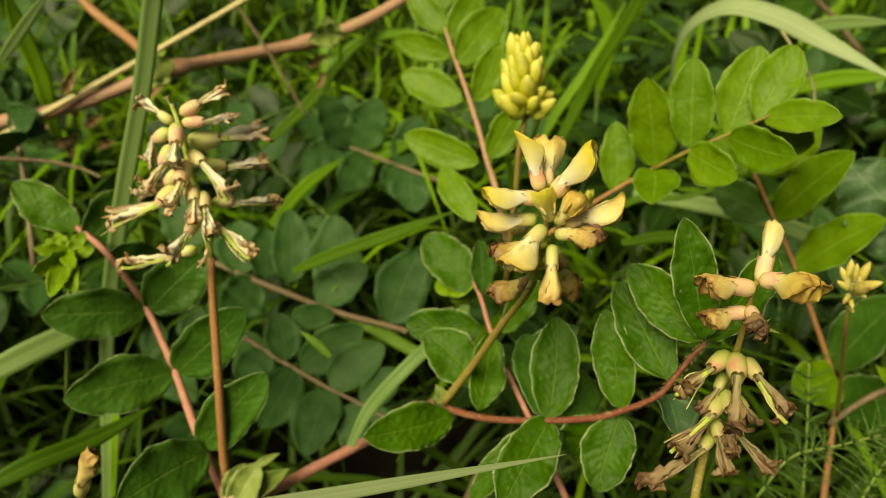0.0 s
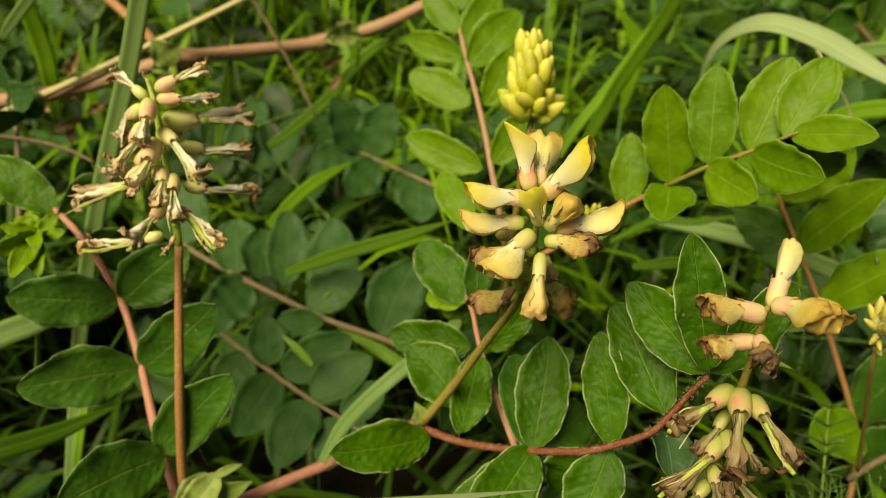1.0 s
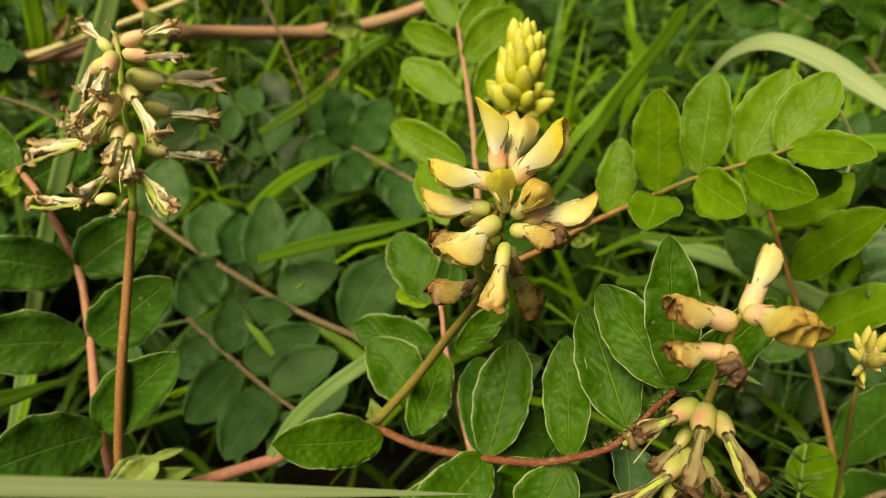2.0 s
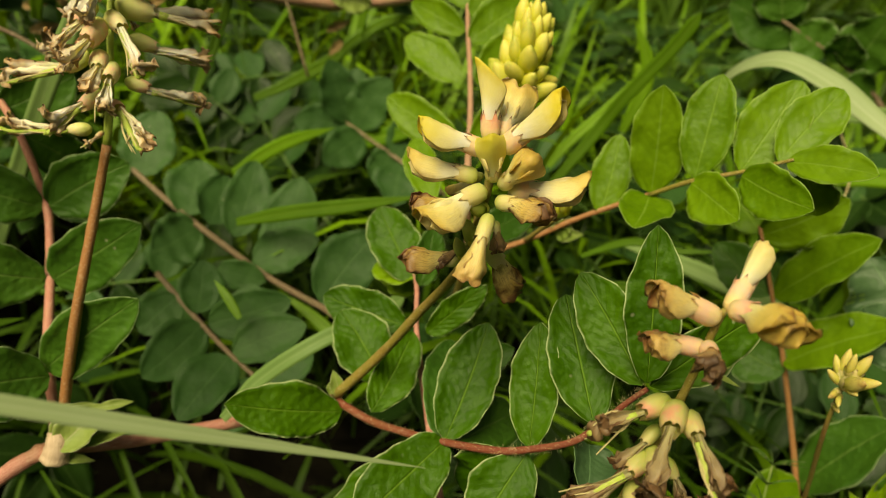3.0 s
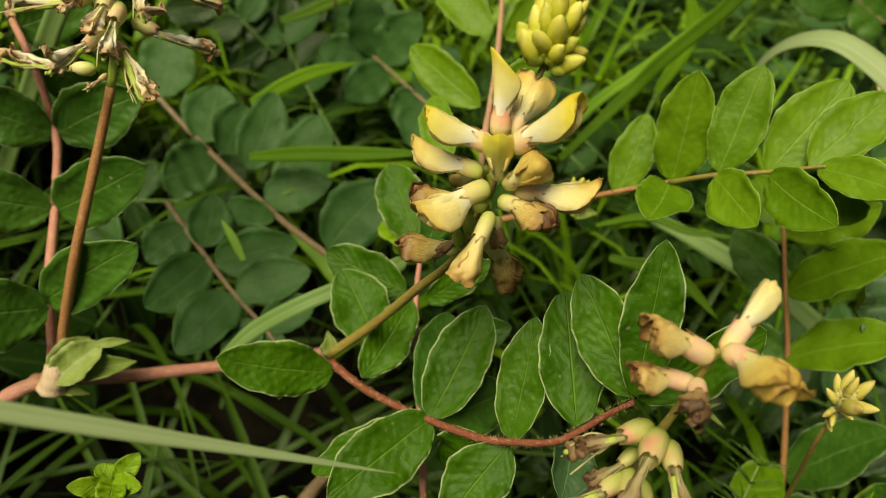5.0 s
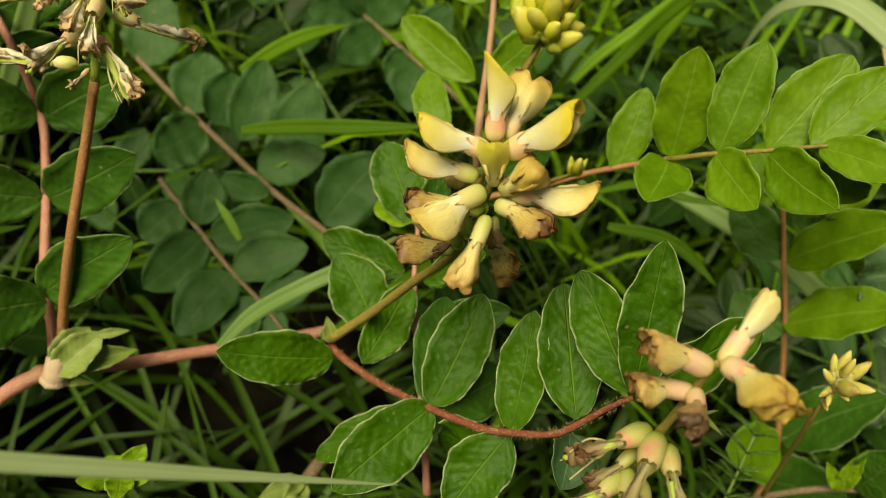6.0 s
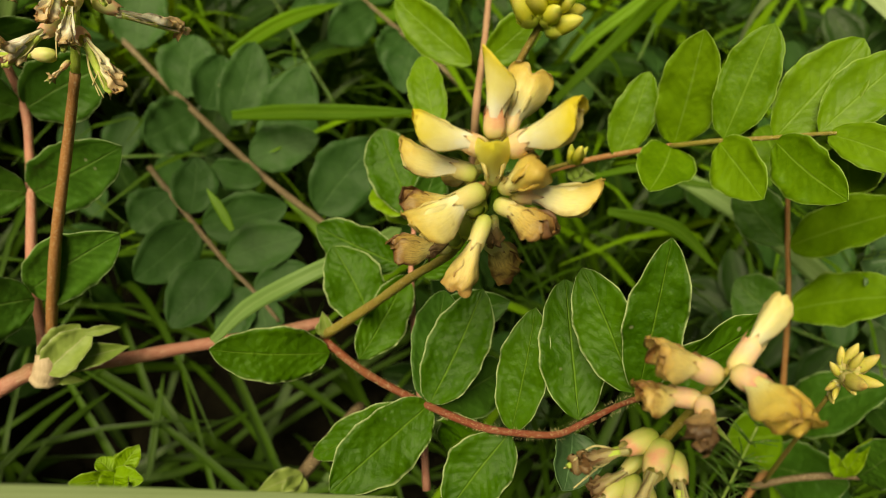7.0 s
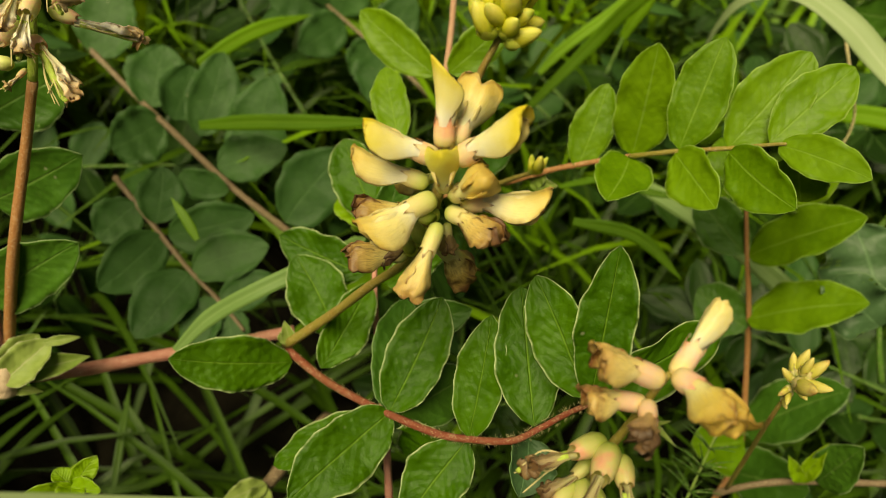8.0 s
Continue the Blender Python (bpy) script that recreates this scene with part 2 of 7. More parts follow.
PETAL = {
    "fresh": petal_material("petal_yellow", (0.94, 0.90, 0.74), (0.90, 0.79, 0.36), (0.77, 0.61, 0.06), (0.62, 0.40, 0.04), 1.3, streaks=0.07, margin=0.08),
    "pale": petal_material("petal_pale_wing", (0.88, 0.83, 0.62), (0.84, 0.74, 0.40), (0.76, 0.62, 0.26), (0.40, 0.22, 0.08), 1.15, streaks=0.10, margin=0.3),
    "hood": petal_material("petal_greenish_yellow", (0.84, 0.83, 0.42), (0.78, 0.72, 0.18), (0.68, 0.58, 0.07), (0.46, 0.32, 0.05), 1.1, streaks=0.10, margin=0.15),
    "tawny": petal_material("petal_tawny", (0.82, 0.74, 0.36), (0.74, 0.56, 0.16), (0.56, 0.36, 0.08), (0.24, 0.11, 0.035), 0.95, streaks=0.18, margin=0.6),
    "fading": petal_material("petal_fading", (0.92, 0.86, 0.62), (0.86, 0.73, 0.33), (0.70, 0.50, 0.13), (0.22, 0.095, 0.03), 0.98, streaks=0.13, margin=0.6),
    "spent": petal_material("petal_spent", (0.88, 0.74, 0.38), (0.80, 0.61, 0.24), (0.52, 0.32, 0.11), (0.20, 0.085, 0.03), 0.88, streaks=0.24, margin=0.5),
    "wilted": petal_material("petal_wilted", (0.82, 0.70, 0.30), (0.66, 0.46, 0.15), (0.22, 0.105, 0.04), (0.11, 0.045, 0.02), 0.82, streaks=0.5, margin=1.0),
    "dry": petal_material("petal_dry_brown", (0.52, 0.36, 0.18), (0.38, 0.24, 0.12), (0.20, 0.11, 0.06), (0.08, 0.04, 0.02), 0.86, streaks=0.5, margin=0.8),
    "straw": petal_material("petal_straw", (0.86, 0.82, 0.48), (0.94, 0.86, 0.66), (0.66, 0.43, 0.23), (0.32, 0.155, 0.065), 1.12, streaks=0.34, margin=0.9),
    "bleached": petal_material("petal_bleached", (0.86, 0.82, 0.60), (0.94, 0.90, 0.80), (0.62, 0.44, 0.26), (0.36, 0.19, 0.09), 1.2, streaks=0.3, margin=0.6),
    "paper": petal_material("petal_papery", (0.46, 0.42, 0.20), (0.42, 0.31, 0.17), (0.24, 0.135, 0.065), (0.17, 0.08, 0.04), 0.9, share=0.36, streaks=0.45, margin=0.8),
    "green": petal_material("bud_green", (0.30, 0.42, 0.06), (0.40, 0.50, 0.10), (0.52, 0.55, 0.16), (0.3, 0.4, 0.06), 1.05),
    "cream": petal_material("bud_cream", (0.46, 0.50, 0.08), (0.62, 0.56, 0.13), (0.74, 0.62, 0.22), (0.30, 0.16, 0.05), 0.92, streaks=0.35),
    "bud": petal_material("bud_yellow_green", (0.38, 0.46, 0.04), (0.64, 0.61, 0.07), (0.82, 0.74, 0.20), (0.40, 0.46, 0.05), 0.86, streaks=0.3),
}
CALYX = {
    "green": petal_material("calyx_green", (0.50, 0.54, 0.15), (0.68, 0.62, 0.27), (0.76, 0.62, 0.34), (0.58, 0.36, 0.16), 1.2, streaks=0.15, teeth=0.95),
    "pink": petal_material("calyx_pink", (0.74, 0.66, 0.28), (0.86, 0.62, 0.38), (0.88, 0.72, 0.46), (0.86, 0.42, 0.28), 0.86, streaks=0.15, teeth=0.95),
    "rose": petal_material("calyx_rose", (0.80, 0.65, 0.32), (0.88, 0.60, 0.44), (0.86, 0.66, 0.36), (0.87, 0.40, 0.31), 0.76, streaks=0.2, teeth=0.95),
    "pod": petal_material("calyx_pod", (0.60, 0.64, 0.20), (0.78, 0.74, 0.36), (0.84, 0.74, 0.44), (0.90, 0.52, 0.38), 0.72, streaks=0.2, teeth=0.5),
    # Duller copy of the pod calyx, with shade low on the raceme painted in.
    "pod_shaded": petal_material("calyx_pod_shaded", (0.34, 0.41, 0.08), (0.50, 0.49, 0.17), (0.60, 0.48, 0.25), (0.66, 0.32, 0.21), 0.78, streaks=0.2, teeth=0.4),
    "bud": petal_material("calyx_bud", (0.36, 0.44, 0.07), (0.54, 0.60, 0.09), (0.70, 0.70, 0.14), (0.4, 0.42, 0.06), 1.0, share=0.18),
}
STEM = {
    "red": stem_material("stem_red_hairy", (0.17, 0.030, 0.016), (0.26, 0.066, 0.034), (0.22, 0.10, 0.04)),
    "pink": stem_material("stem_pink", (0.44, 0.15, 0.115), (0.60, 0.30, 0.235), (0.36, 0.22, 0.11)),
    "brown": stem_material("stem_brown", (0.33, 0.135, 0.050), (0.46, 0.225, 0.092), (0.38, 0.20, 0.08)),
    "olive": stem_material("stem_olive", (0.22, 0.19, 0.035), (0.34, 0.25, 0.06), (0.32, 0.14, 0.05)),
    "dull": stem_material("stem_dull_brown", (0.15, 0.100, 0.058), (0.22, 0.152, 0.092), (0.18, 0.16, 0.07)),
    "green": stem_material("stem_green", (0.14, 0.24, 0.04), (0.22, 0.33, 0.07), (0.24, 0.28, 0.08)),
    "sprig": stem_material("sprig_green", (0.045, 0.125, 0.012), (0.085, 0.19, 0.02), (0.10, 0.20, 0.03)),
    "tan": stem_material("stem_tan_pink", (0.42, 0.215, 0.145), (0.54, 0.32, 0.22), (0.40, 0.33, 0.16)),
    "pale": stem_material("node_pale", (0.50, 0.36, 0.25), (0.62, 0.47, 0.34), (0.46, 0.44, 0.22)),
    "pod": stem_material("pod_green", (0.34, 0.46, 0.06), (0.46, 0.56, 0.11), (0.50, 0.50, 0.16)),
    "straw": stem_material("straw_stalk", (0.55, 0.46, 0.22), (0.68, 0.58, 0.32), (0.5, 0.42, 0.2)),
}
GRASS = {
    "green": grass_material("grass_green", (0.085, 0.20, 0.008), (0.18, 0.36, 0.018), (0.26, 0.42, 0.05)),
    # Green grass again, dimmed so that its blades look shaded.
    "meadow": grass_material("grass_green_dimmed", (0.045, 0.115, 0.005), (0.105, 0.225, 0.012), (0.18, 0.30, 0.04)),
    "grey": grass_material("grass_grey_green", (0.155, 0.265, 0.075), (0.225, 0.345, 0.115), (0.31, 0.43, 0.17)),
    "pale": grass_material("grass_pale", (0.30, 0.40, 0.18), (0.40, 0.49, 0.27), (0.52, 0.58, 0.38)),
    "dry": grass_material("grass_dry", (0.66, 0.68, 0.40), (0.74, 0.74, 0.48), (0.80, 0.78, 0.55)),
    # Near-black blades: the shade deep among the grass is part of this colour.
    "mass": grass_material("grass_mass_shaded", (0.006, 0.020, 0.0012), (0.046, 0.108, 0.0045), (0.15, 0.26, 0.03), island=True, share=0.16),
    "fresh": grass_material("grass_fresh_mass", (0.07, 0.17, 0.006), (0.20, 0.38, 0.016), (0.28, 0.44, 0.05), island=True, share=0.3),
}
SOIL, n, l, p = nodes_of("soil_shaded_dark")
place = n.new("ShaderNodeTexCoord")
soil_tone = noise_of(n, l, place.outputs["Object"], 60.0, 6.0, 0.7)
# Soil painted near black to hold the deep shade between the plants.
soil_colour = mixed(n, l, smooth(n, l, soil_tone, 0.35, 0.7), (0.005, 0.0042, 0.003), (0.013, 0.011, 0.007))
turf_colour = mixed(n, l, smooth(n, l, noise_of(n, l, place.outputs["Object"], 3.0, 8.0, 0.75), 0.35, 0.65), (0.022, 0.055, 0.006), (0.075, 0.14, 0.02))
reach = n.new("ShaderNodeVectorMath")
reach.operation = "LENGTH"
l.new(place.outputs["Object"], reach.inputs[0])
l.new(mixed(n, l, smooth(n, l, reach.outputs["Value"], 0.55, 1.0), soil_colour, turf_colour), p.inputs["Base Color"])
p.inputs["Roughness"].default_value = 0.95
p.inputs["Specular IOR Level"].default_value = 0.04
bumped(n, l, p, soil_tone, 0.8, 0.004)


# ---- builders ----
WHERE = {}


def mesh_of(name, verts, faces, uvs, materials, which=None):
    """A smooth mesh from corners and faces; uvs: one pair a corner."""
    me = bpy.data.meshes.new(name)
    me.from_pydata([tuple(v) for v in verts], [], faces)
    layer = me.uv_layers.new(name="UVMap")
    loops = np.empty(len(me.loops), dtype=np.int32)
    me.loops.foreach_get("vertex_index", loops)
    layer.data.foreach_set("uv", np.asarray(uvs, dtype=np.float32)[loops].ravel())
    for m in materials:
        me.materials.append(m)
    me.polygons.foreach_set("use_smooth", np.ones(len(me.polygons), dtype=bool))
    if which is not None:
        me.polygons.foreach_set("material_index", np.asarray(which, dtype=np.int32))
    me.update()
    return me


def set_under(ob, parent, m):
    """Places ob at the world pose m, as a part of parent."""
    WHERE[ob.name] = m
    if parent is None:
        ob.matrix_basis = m
        return ob
    ob.parent = parent
    ob.matrix_parent_inverse = WHERE[parent.name].inverted()
    ob.matrix_basis = m
    return ob


def part(name, me, parent, m, label=""):
    ob = set_under(new(name, me), parent, m)
    return tagged(ob, label) if label else ob


def thing(name, at, label, category, group="", kind=""):
    ob = set_under(new(name), None, Matrix.Translation(at))
    ob.empty_display_size = 0.01
    return tagged(ob, label, category, group, kind)


def frame_of(base, tip, normal):
    """A pose at base whose y runs to the tip and whose z is nearest to normal; and the length."""
    y = Vector(tip) - Vector(base)
    size = y.length
    y.normalize()
    x = y.cross(Vector(normal))
    if x.length < 1e-4:
        x = y.orthogonal()
    x.normalize()
    z = x.cross(y)
    m = Matrix((x, y, z)).transposed().to_4x4()
    m.translation = Vector(base)
    return m, size


def outline(u, shape):
    """Half width of a leaf, 1 at its widest."""
    if shape == "blunt":
        return max(0.0, math.sin(math.pi * u ** 0.82)) ** 0.62
    if shape == "lance":
        return max(0.0, math.sin(math.pi * u ** 0.75)) ** 0.95
    return max(0.0, math.sin(math.pi * u ** 0.90)) ** 0.60


def leaf_mesh(size, width, material, fold=0.16, bend=0.10, wave=0.05, shape="oval", seed=0, rows=13, half=4, thick=0.00022):
    """A leaf blade along y with a folded midrib, waved margin, upper and lower skin and a rim."""
    rnd = random.Random(seed)
    phase, lean, cut = rnd.uniform(0, 6.3), rnd.uniform(-0.05, 0.05), rnd.uniform(1.5, 3.2)
    curl, ripple = rnd.uniform(-0.25, 0.25), 0.030 if rows > 15 else 0.0
    verts, uvs, faces, which = [], [], [], []
    across = 2 * half + 1
    for skin in (1, -1):
        for i in range(rows):
            u = i / (rows - 1)
            w = width / 2 * max(outline(u, shape), 0.03 if i in (0, rows - 1) else 0.0)
            for j in range(-half, half + 1):
                s = j / half
                a = abs(s)
                x = w * s * (1 + 0.05 * math.sin(phase + 9 * u + 2 * s) + ripple * math.sin(phase + 31 * u + 4 * s) * a * a) + lean * width * math.sin(math.pi * u)
                y = size * (u + 0.035 * a * a * math.sin(math.pi * u))
                z = fold * width * 0.5 * a ** 1.3 * outline(u, shape) * (1 + curl * s)
                z += -bend * size * (u * u - 0.25 * u)
                z += (0.10 + 0.08 * curl) * width * a ** 7 * outline(u, shape)
                z += wave * width * a ** 2 * math.sin(phase + cut * 6.3 * u + (1.3 if s > 0 else 0.0)) * outline(u, shape)
                z += 0.010 * width * math.sin(22 * u - 6 * a + phase) * (1 - a)
                z += skin * thick * (1 - 0.6 * a)
                verts.append((x, y, z))
                uvs.append((u, 0.5 + 0.5 * s))
    count = rows * across
    for k in (0, 1):
        for i in range(rows - 1):
            for j in range(across - 1):
                a = k * count + i * across + j
                quad = (a, a + 1, a + across + 1, a + across)
                faces.append(quad if k == 0 else quad[::-1])
                which.append(k)
    edge = [i * across for i in range(rows)]
    for run, flip in ((edge, False), ([e + across - 1 for e in edge], True)):
        for a, b in zip(run, run[1:]):
            quad = (a, b, b + count, a + count)
            faces.append(quad[::-1] if flip else quad)
            which.append(0)
    return mesh_of("leaf", verts, faces, uvs, (LEAF[material], UNDER), which)


def leaflet(leaf, base, tip, width, normal, material="front", fold=0.18, bend=0.10, wave=0.095, shape="oval", name="leaflet"):
    """One leaflet with its short stalk, hung on a leaf's stalk."""
    m, size = frame_of(base, tip, normal)
    seed = round(abs(base[0] * 7e4 + tip[1] * 3e4 + tip[2] * 9e4))
    if shape == "oval":
        width *= 0.92
    if material in ("left", "back", "bright"):
        fold, wave = 0.6 * fold, 0.55 * wave
    return part(name, leaf_mesh(size, width, material, fold, bend, wave, shape, seed, rows=21), leaf, m)


def spline(points, steps):
    """A smooth line through points."""
    pts = [Vector(q) for q in points]
    pts = [2 * pts[0] - pts[1]] + pts + [2 * pts[-1] - pts[-2]]
    out = []
    for i in range(1, len(pts) - 2):
        a, b, c, d = pts[i - 1:i + 3]
        for k in range(steps):
            t = k / steps
            out.append(0.5 * (2 * b + (c - a) * t + (2 * a - 5 * b + 4 * c - d) * t * t + (3 * b - a - 3 * c + d) * t ** 3))
    out.append(pts[-2])
    return out


def tube_mesh(points, r0, r1, material, steps=5, ring=8, knots=(), rough=0.06, seed=0, origin=(0, 0, 0)):
    """A stalk along points, tapering from r0 to r1, with swellings at the shares given in knots."""
    rnd = random.Random(seed)
    line = [q - Vector(origin) for q in spline(points, steps)]
    verts, uvs, faces = [], [], []
    across = (line[1] - line[0]).orthogonal().normalized()
    far = 0.0
    for i, q in enumerate(line):
        way = (line[min(i + 1, len(line) - 1)] - line[max(i - 1, 0)]).normalized()
        across = (across - across.dot(way) * way).normalized()
        other = way.cross(across)
        u = i / (len(line) - 1)
        r = (r0 + (r1 - r0) * u) * (1 + rnd.uniform(-rough, rough))
        for k in knots:
            r *= 1 + 0.45 * math.exp(-((u - k) / 0.02) ** 2)
        if i:
            far += (q - line[i - 1]).length
        for j in range(ring):
            a = 2 * math.pi * j / ring
            verts.append(q + r * (1 + (0.07 if j % 2 else 0.0)) * (math.cos(a) * across + math.sin(a) * other))
            uvs.append((far * 60, abs(2 * j / ring - 1)))
    for i in range(len(line) - 1):
        for j in range(ring):
            a, b = i * ring + j, i * ring + (j + 1) % ring
            faces.append((a, b, b + ring, a + ring))
    faces.append(tuple(range(ring))[::-1])
    faces.append(tuple(range(len(verts) - ring, len(verts))))
    return mesh_of("stalk", verts, faces, uvs, (material,))


def stalk(name, parent, points, r0, r1, material, label="", knots=(), ring=8):
    origin = Vector(points[0])
    me = tube_mesh(points, r0, r1, STEM[material], knots=knots, ring=ring, origin=origin, seed=len(bpy.data.objects))
    return part(name, me, parent, Matrix.Translation(origin), label)


def bristles(leaf, points, radius, count, seed=0):
    """Fine pale hairs standing off a stalk, as one part."""
    rnd = random.Random(seed)
    line = spline(points, 12)
    origin = line[0]
    verts, uvs, faces = [], [], []
    for _ in range(count):
        i = rnd.randrange(len(line) - 1)
        q = line[i].lerp(line[i + 1], rnd.random()) - origin
        way = (line[i + 1] - line[i]).normalized()
        out = Vector((rnd.gauss(0, 1), rnd.gauss(0, 1), rnd.gauss(0, 1)))
        out = (out - out.dot(way) * way).normalized()
        side = out.cross(way) * 0.00004
        root, end = q + out * radius * 0.9, q + out * (radius + rnd.uniform(0.0003, 0.0007)) + way * rnd.uniform(-0.0003, 0.0003)
        k = len(verts)
        verts += [root + side, root - side * 0.5 + way * 0.00003, root - side * 0.5 - way * 0.00003, end]
        uvs += [(0, 0), (0, 0.5), (0, 1), (1, 0.5)]
        faces += [(k, k + 1, k + 3), (k + 1, k + 2, k + 3), (k + 2, k, k + 3)]
    ob = part("hairs", mesh_of("hairs", verts, faces, uvs, (STEM["straw"],)), leaf, Matrix.Translation(origin), "fine pale hairs")
    return tagged(ob, kind="stuff")


def bulb_mesh(profile, material, ring=10, arch=0.0, teeth=0.0, seed=0, squash=1.0, uneven=0.04):
    """A body turned round y from (y, radius) pairs, arched towards z, with toothed mouth if asked."""
    rnd = random.Random(seed)
    size = profile[-1][0]
    verts, uvs, faces = [], [], []
    for i, (y, r) in enumerate(profile):
        for j in range(ring):
            a = 2 * math.pi * j / ring
            yy = y
            along = y / size
            if teeth and i == len(profile) - 1:
                yy, along = (y + teeth * rnd.uniform(0.8, 1.2), 1.0) if j % 4 == 0 else (y - teeth * 0.2, 0.80)
            elif teeth:
                along = 0.80 * y / size
            rr = r * (1 + rnd.uniform(-uneven, uneven))
            verts.append((rr * math.cos(a) * squash, yy, rr * math.sin(a) + arch * size * (y / size) ** 2))
            uvs.append((along, j / ring))
    for i in range(len(profile) - 1):
        for j in range(ring):
            a, b = i * ring + j, i * ring + (j + 1) % ring
            faces.append((a, a + ring, b + ring, b))
    faces.append(tuple(range(ring)))
    if not teeth:
        faces.append(tuple(range(len(verts) - ring, len(verts)))[::-1])
    return mesh_of("body", verts, faces, uvs, (material,))


def banner_mesh(size, width, depth, arch, material, opening=0.3, crumple=0.0, curl=0.0, notch=0.05, seed=0, rows=22, across=17, thick=0.00010, blunt=0.16):
    """The upper petal of a pea flower, creased along y: narrow at its claw, broad and blunt towards the tip. arch lifts the tip, opening spreads the sides, curl rolls the end in."""
    rnd = random.Random(seed)
    off = Vector((rnd.uniform(0, 50), rnd.uniform(0, 50), rnd.uniform(0, 50)))
    verts, uvs, faces = [], [], []
    for skin in (1, -1):
        for i in range(rows):
            t = i / (rows - 1)
            u = 1 - (1 - t) ** 1.6
            swell = min(1.0, u / 0.72)
            form = 0.34 + 0.66 * swell * swell * (3 - 2 * swell)
            shut = max(0.0, 1 - max(0.0, (u - 0.78) / 0.22) ** 2.5) ** 0.5
            half = width / 2 * form * (blunt + (1 - blunt) * shut)
            drop = depth * form * (0.22 + 0.78 * shut)
            if curl and not notch:
                half, drop = half * (1 - 0.55 * smoothed(u, 0.35, 1.0)), drop * (1 - 0.5 * smoothed(u, 0.4, 1.0))
            spread = opening * u * u
            for j in range(across):
                s = 2 * j / (across - 1) - 1
                a = abs(s)
                angle = s * 1.45
                x = half * ((1 - spread) * math.sin(angle) + spread * 1.25 * s)
                z = -drop * (1 - math.cos(angle)) * (1 - 0.75 * spread)
                z -= (0.055 if notch else -0.02) * width * math.exp(-(s / 0.13) ** 2) * smoothed(u, 0.15, 0.6)
                z += (0.10 if notch else -0.06) * width * a ** 8 * smoothed(u, 0.3, 0.9)
                y = size * u - notch * size * math.exp(-(s / 0.30) ** 2) * smoothed(u, 0.75, 1.0) - (0.05 if notch else 0.30) * size * a ** 2.5 * u * u
                z += arch * size * u ** 1.9
                if curl:
                    k = max(0.0, u - 0.58) / 0.42
                    turn = curl * k * k
                    y, z = y - size * 0.42 * k * (1 - math.cos(turn)), z - size * 0.42 * k * math.sin(turn) * 0.9
                if crumple:
                    q = Vector((x, y, z)) * (8.0 / size) + off
                    k = crumple * size * (0.04 + u ** 2.2) * (0.5 + 0.5 * a)
                    x += k * noise.noise(q)
                    z += k * noise.noise(q + Vector((9.1, 3.3, 0)))
                    y += 0.5 * k * noise.noise(q * 1.7 + Vector((0, 5.7, 2)))
                verts.append((x, y, z + skin * thick))
                uvs.append((u, 0.5 + 0.5 * s))
    return skinned("petal", verts, uvs, rows, across, material)


def smoothed(value, low, high):
    t = min(1.0, max(0.0, (value - low) / (high - low)))
    return t * t * (3 - 2 * t)


def skinned(name, verts, uvs, rows, across, material):
    """Two grids of rows x across corners, closed round the rim."""
    count = rows * across
    faces = []
    for k in (0, 1):
        for i in range(rows - 1):
            for j in range(across - 1):
                a = k * count + i * across + j
                quad = (a, a + 1, a + across + 1, a + across)
                faces.append(quad if k == 0 else quad[::-1])
    rim = [i * across for i in range(rows)] + [(rows - 1) * across + j for j in range(1, across)] + [i * across + across - 1 for i in range(rows - 2, -1, -1)]
    for a, b in zip(rim, rim[1:]):
        faces.append((a, b, b + count, a + count))
    return mesh_of(name, verts, faces, uvs, (material,))


def wing_mesh(size, width, arch, material, side, crumple=0.0, seed=0, rows=14, across=9, thick=0.00009):
    """A side petal: an upright spoon on a narrow claw, hollow towards the keel."""
    rnd = random.Random(seed)
    off = Vector((rnd.uniform(0, 50), rnd.uniform(0, 50), rnd.uniform(0, 50)))
    verts, uvs = [], []
    for skin in (1, -1):
        for i in range(rows):
            u = i / (rows - 1)
            form = (0.26 + 0.74 * smoothed(u, 0.1, 0.62)) * (0.08 + 0.92 * max(0.0, 1 - max(0.0, (u - 0.66) / 0.34) ** 2.4) ** 0.5)
            for j in range(across):
                s = 2 * j / (across - 1) - 1
                z = width / 2 * form * s - 0.10 * width * u + arch * size * u * u
                x = side * (0.16 * width * form * (1 - s * s) + 0.10 * width * u * u + 0.10 * width * smoothed(-s, 0.5, 1.0) * u)
                y = size * (u - 0.04 * s * s * u)
                if crumple:
                    q = Vector((x, y, z)) * (6.0 / size) + off
                    k = crumple * size * (0.1 + u ** 1.5)
                    x += k * noise.noise(q)
                    z += k * noise.noise(q + Vector((4.2, 8.1, 0)))
                verts.append((x + side * skin * thick, y, z))
                uvs.append((u, 0.5 + 0.5 * s))
    return skinned("petal", verts, uvs, rows, across, material)


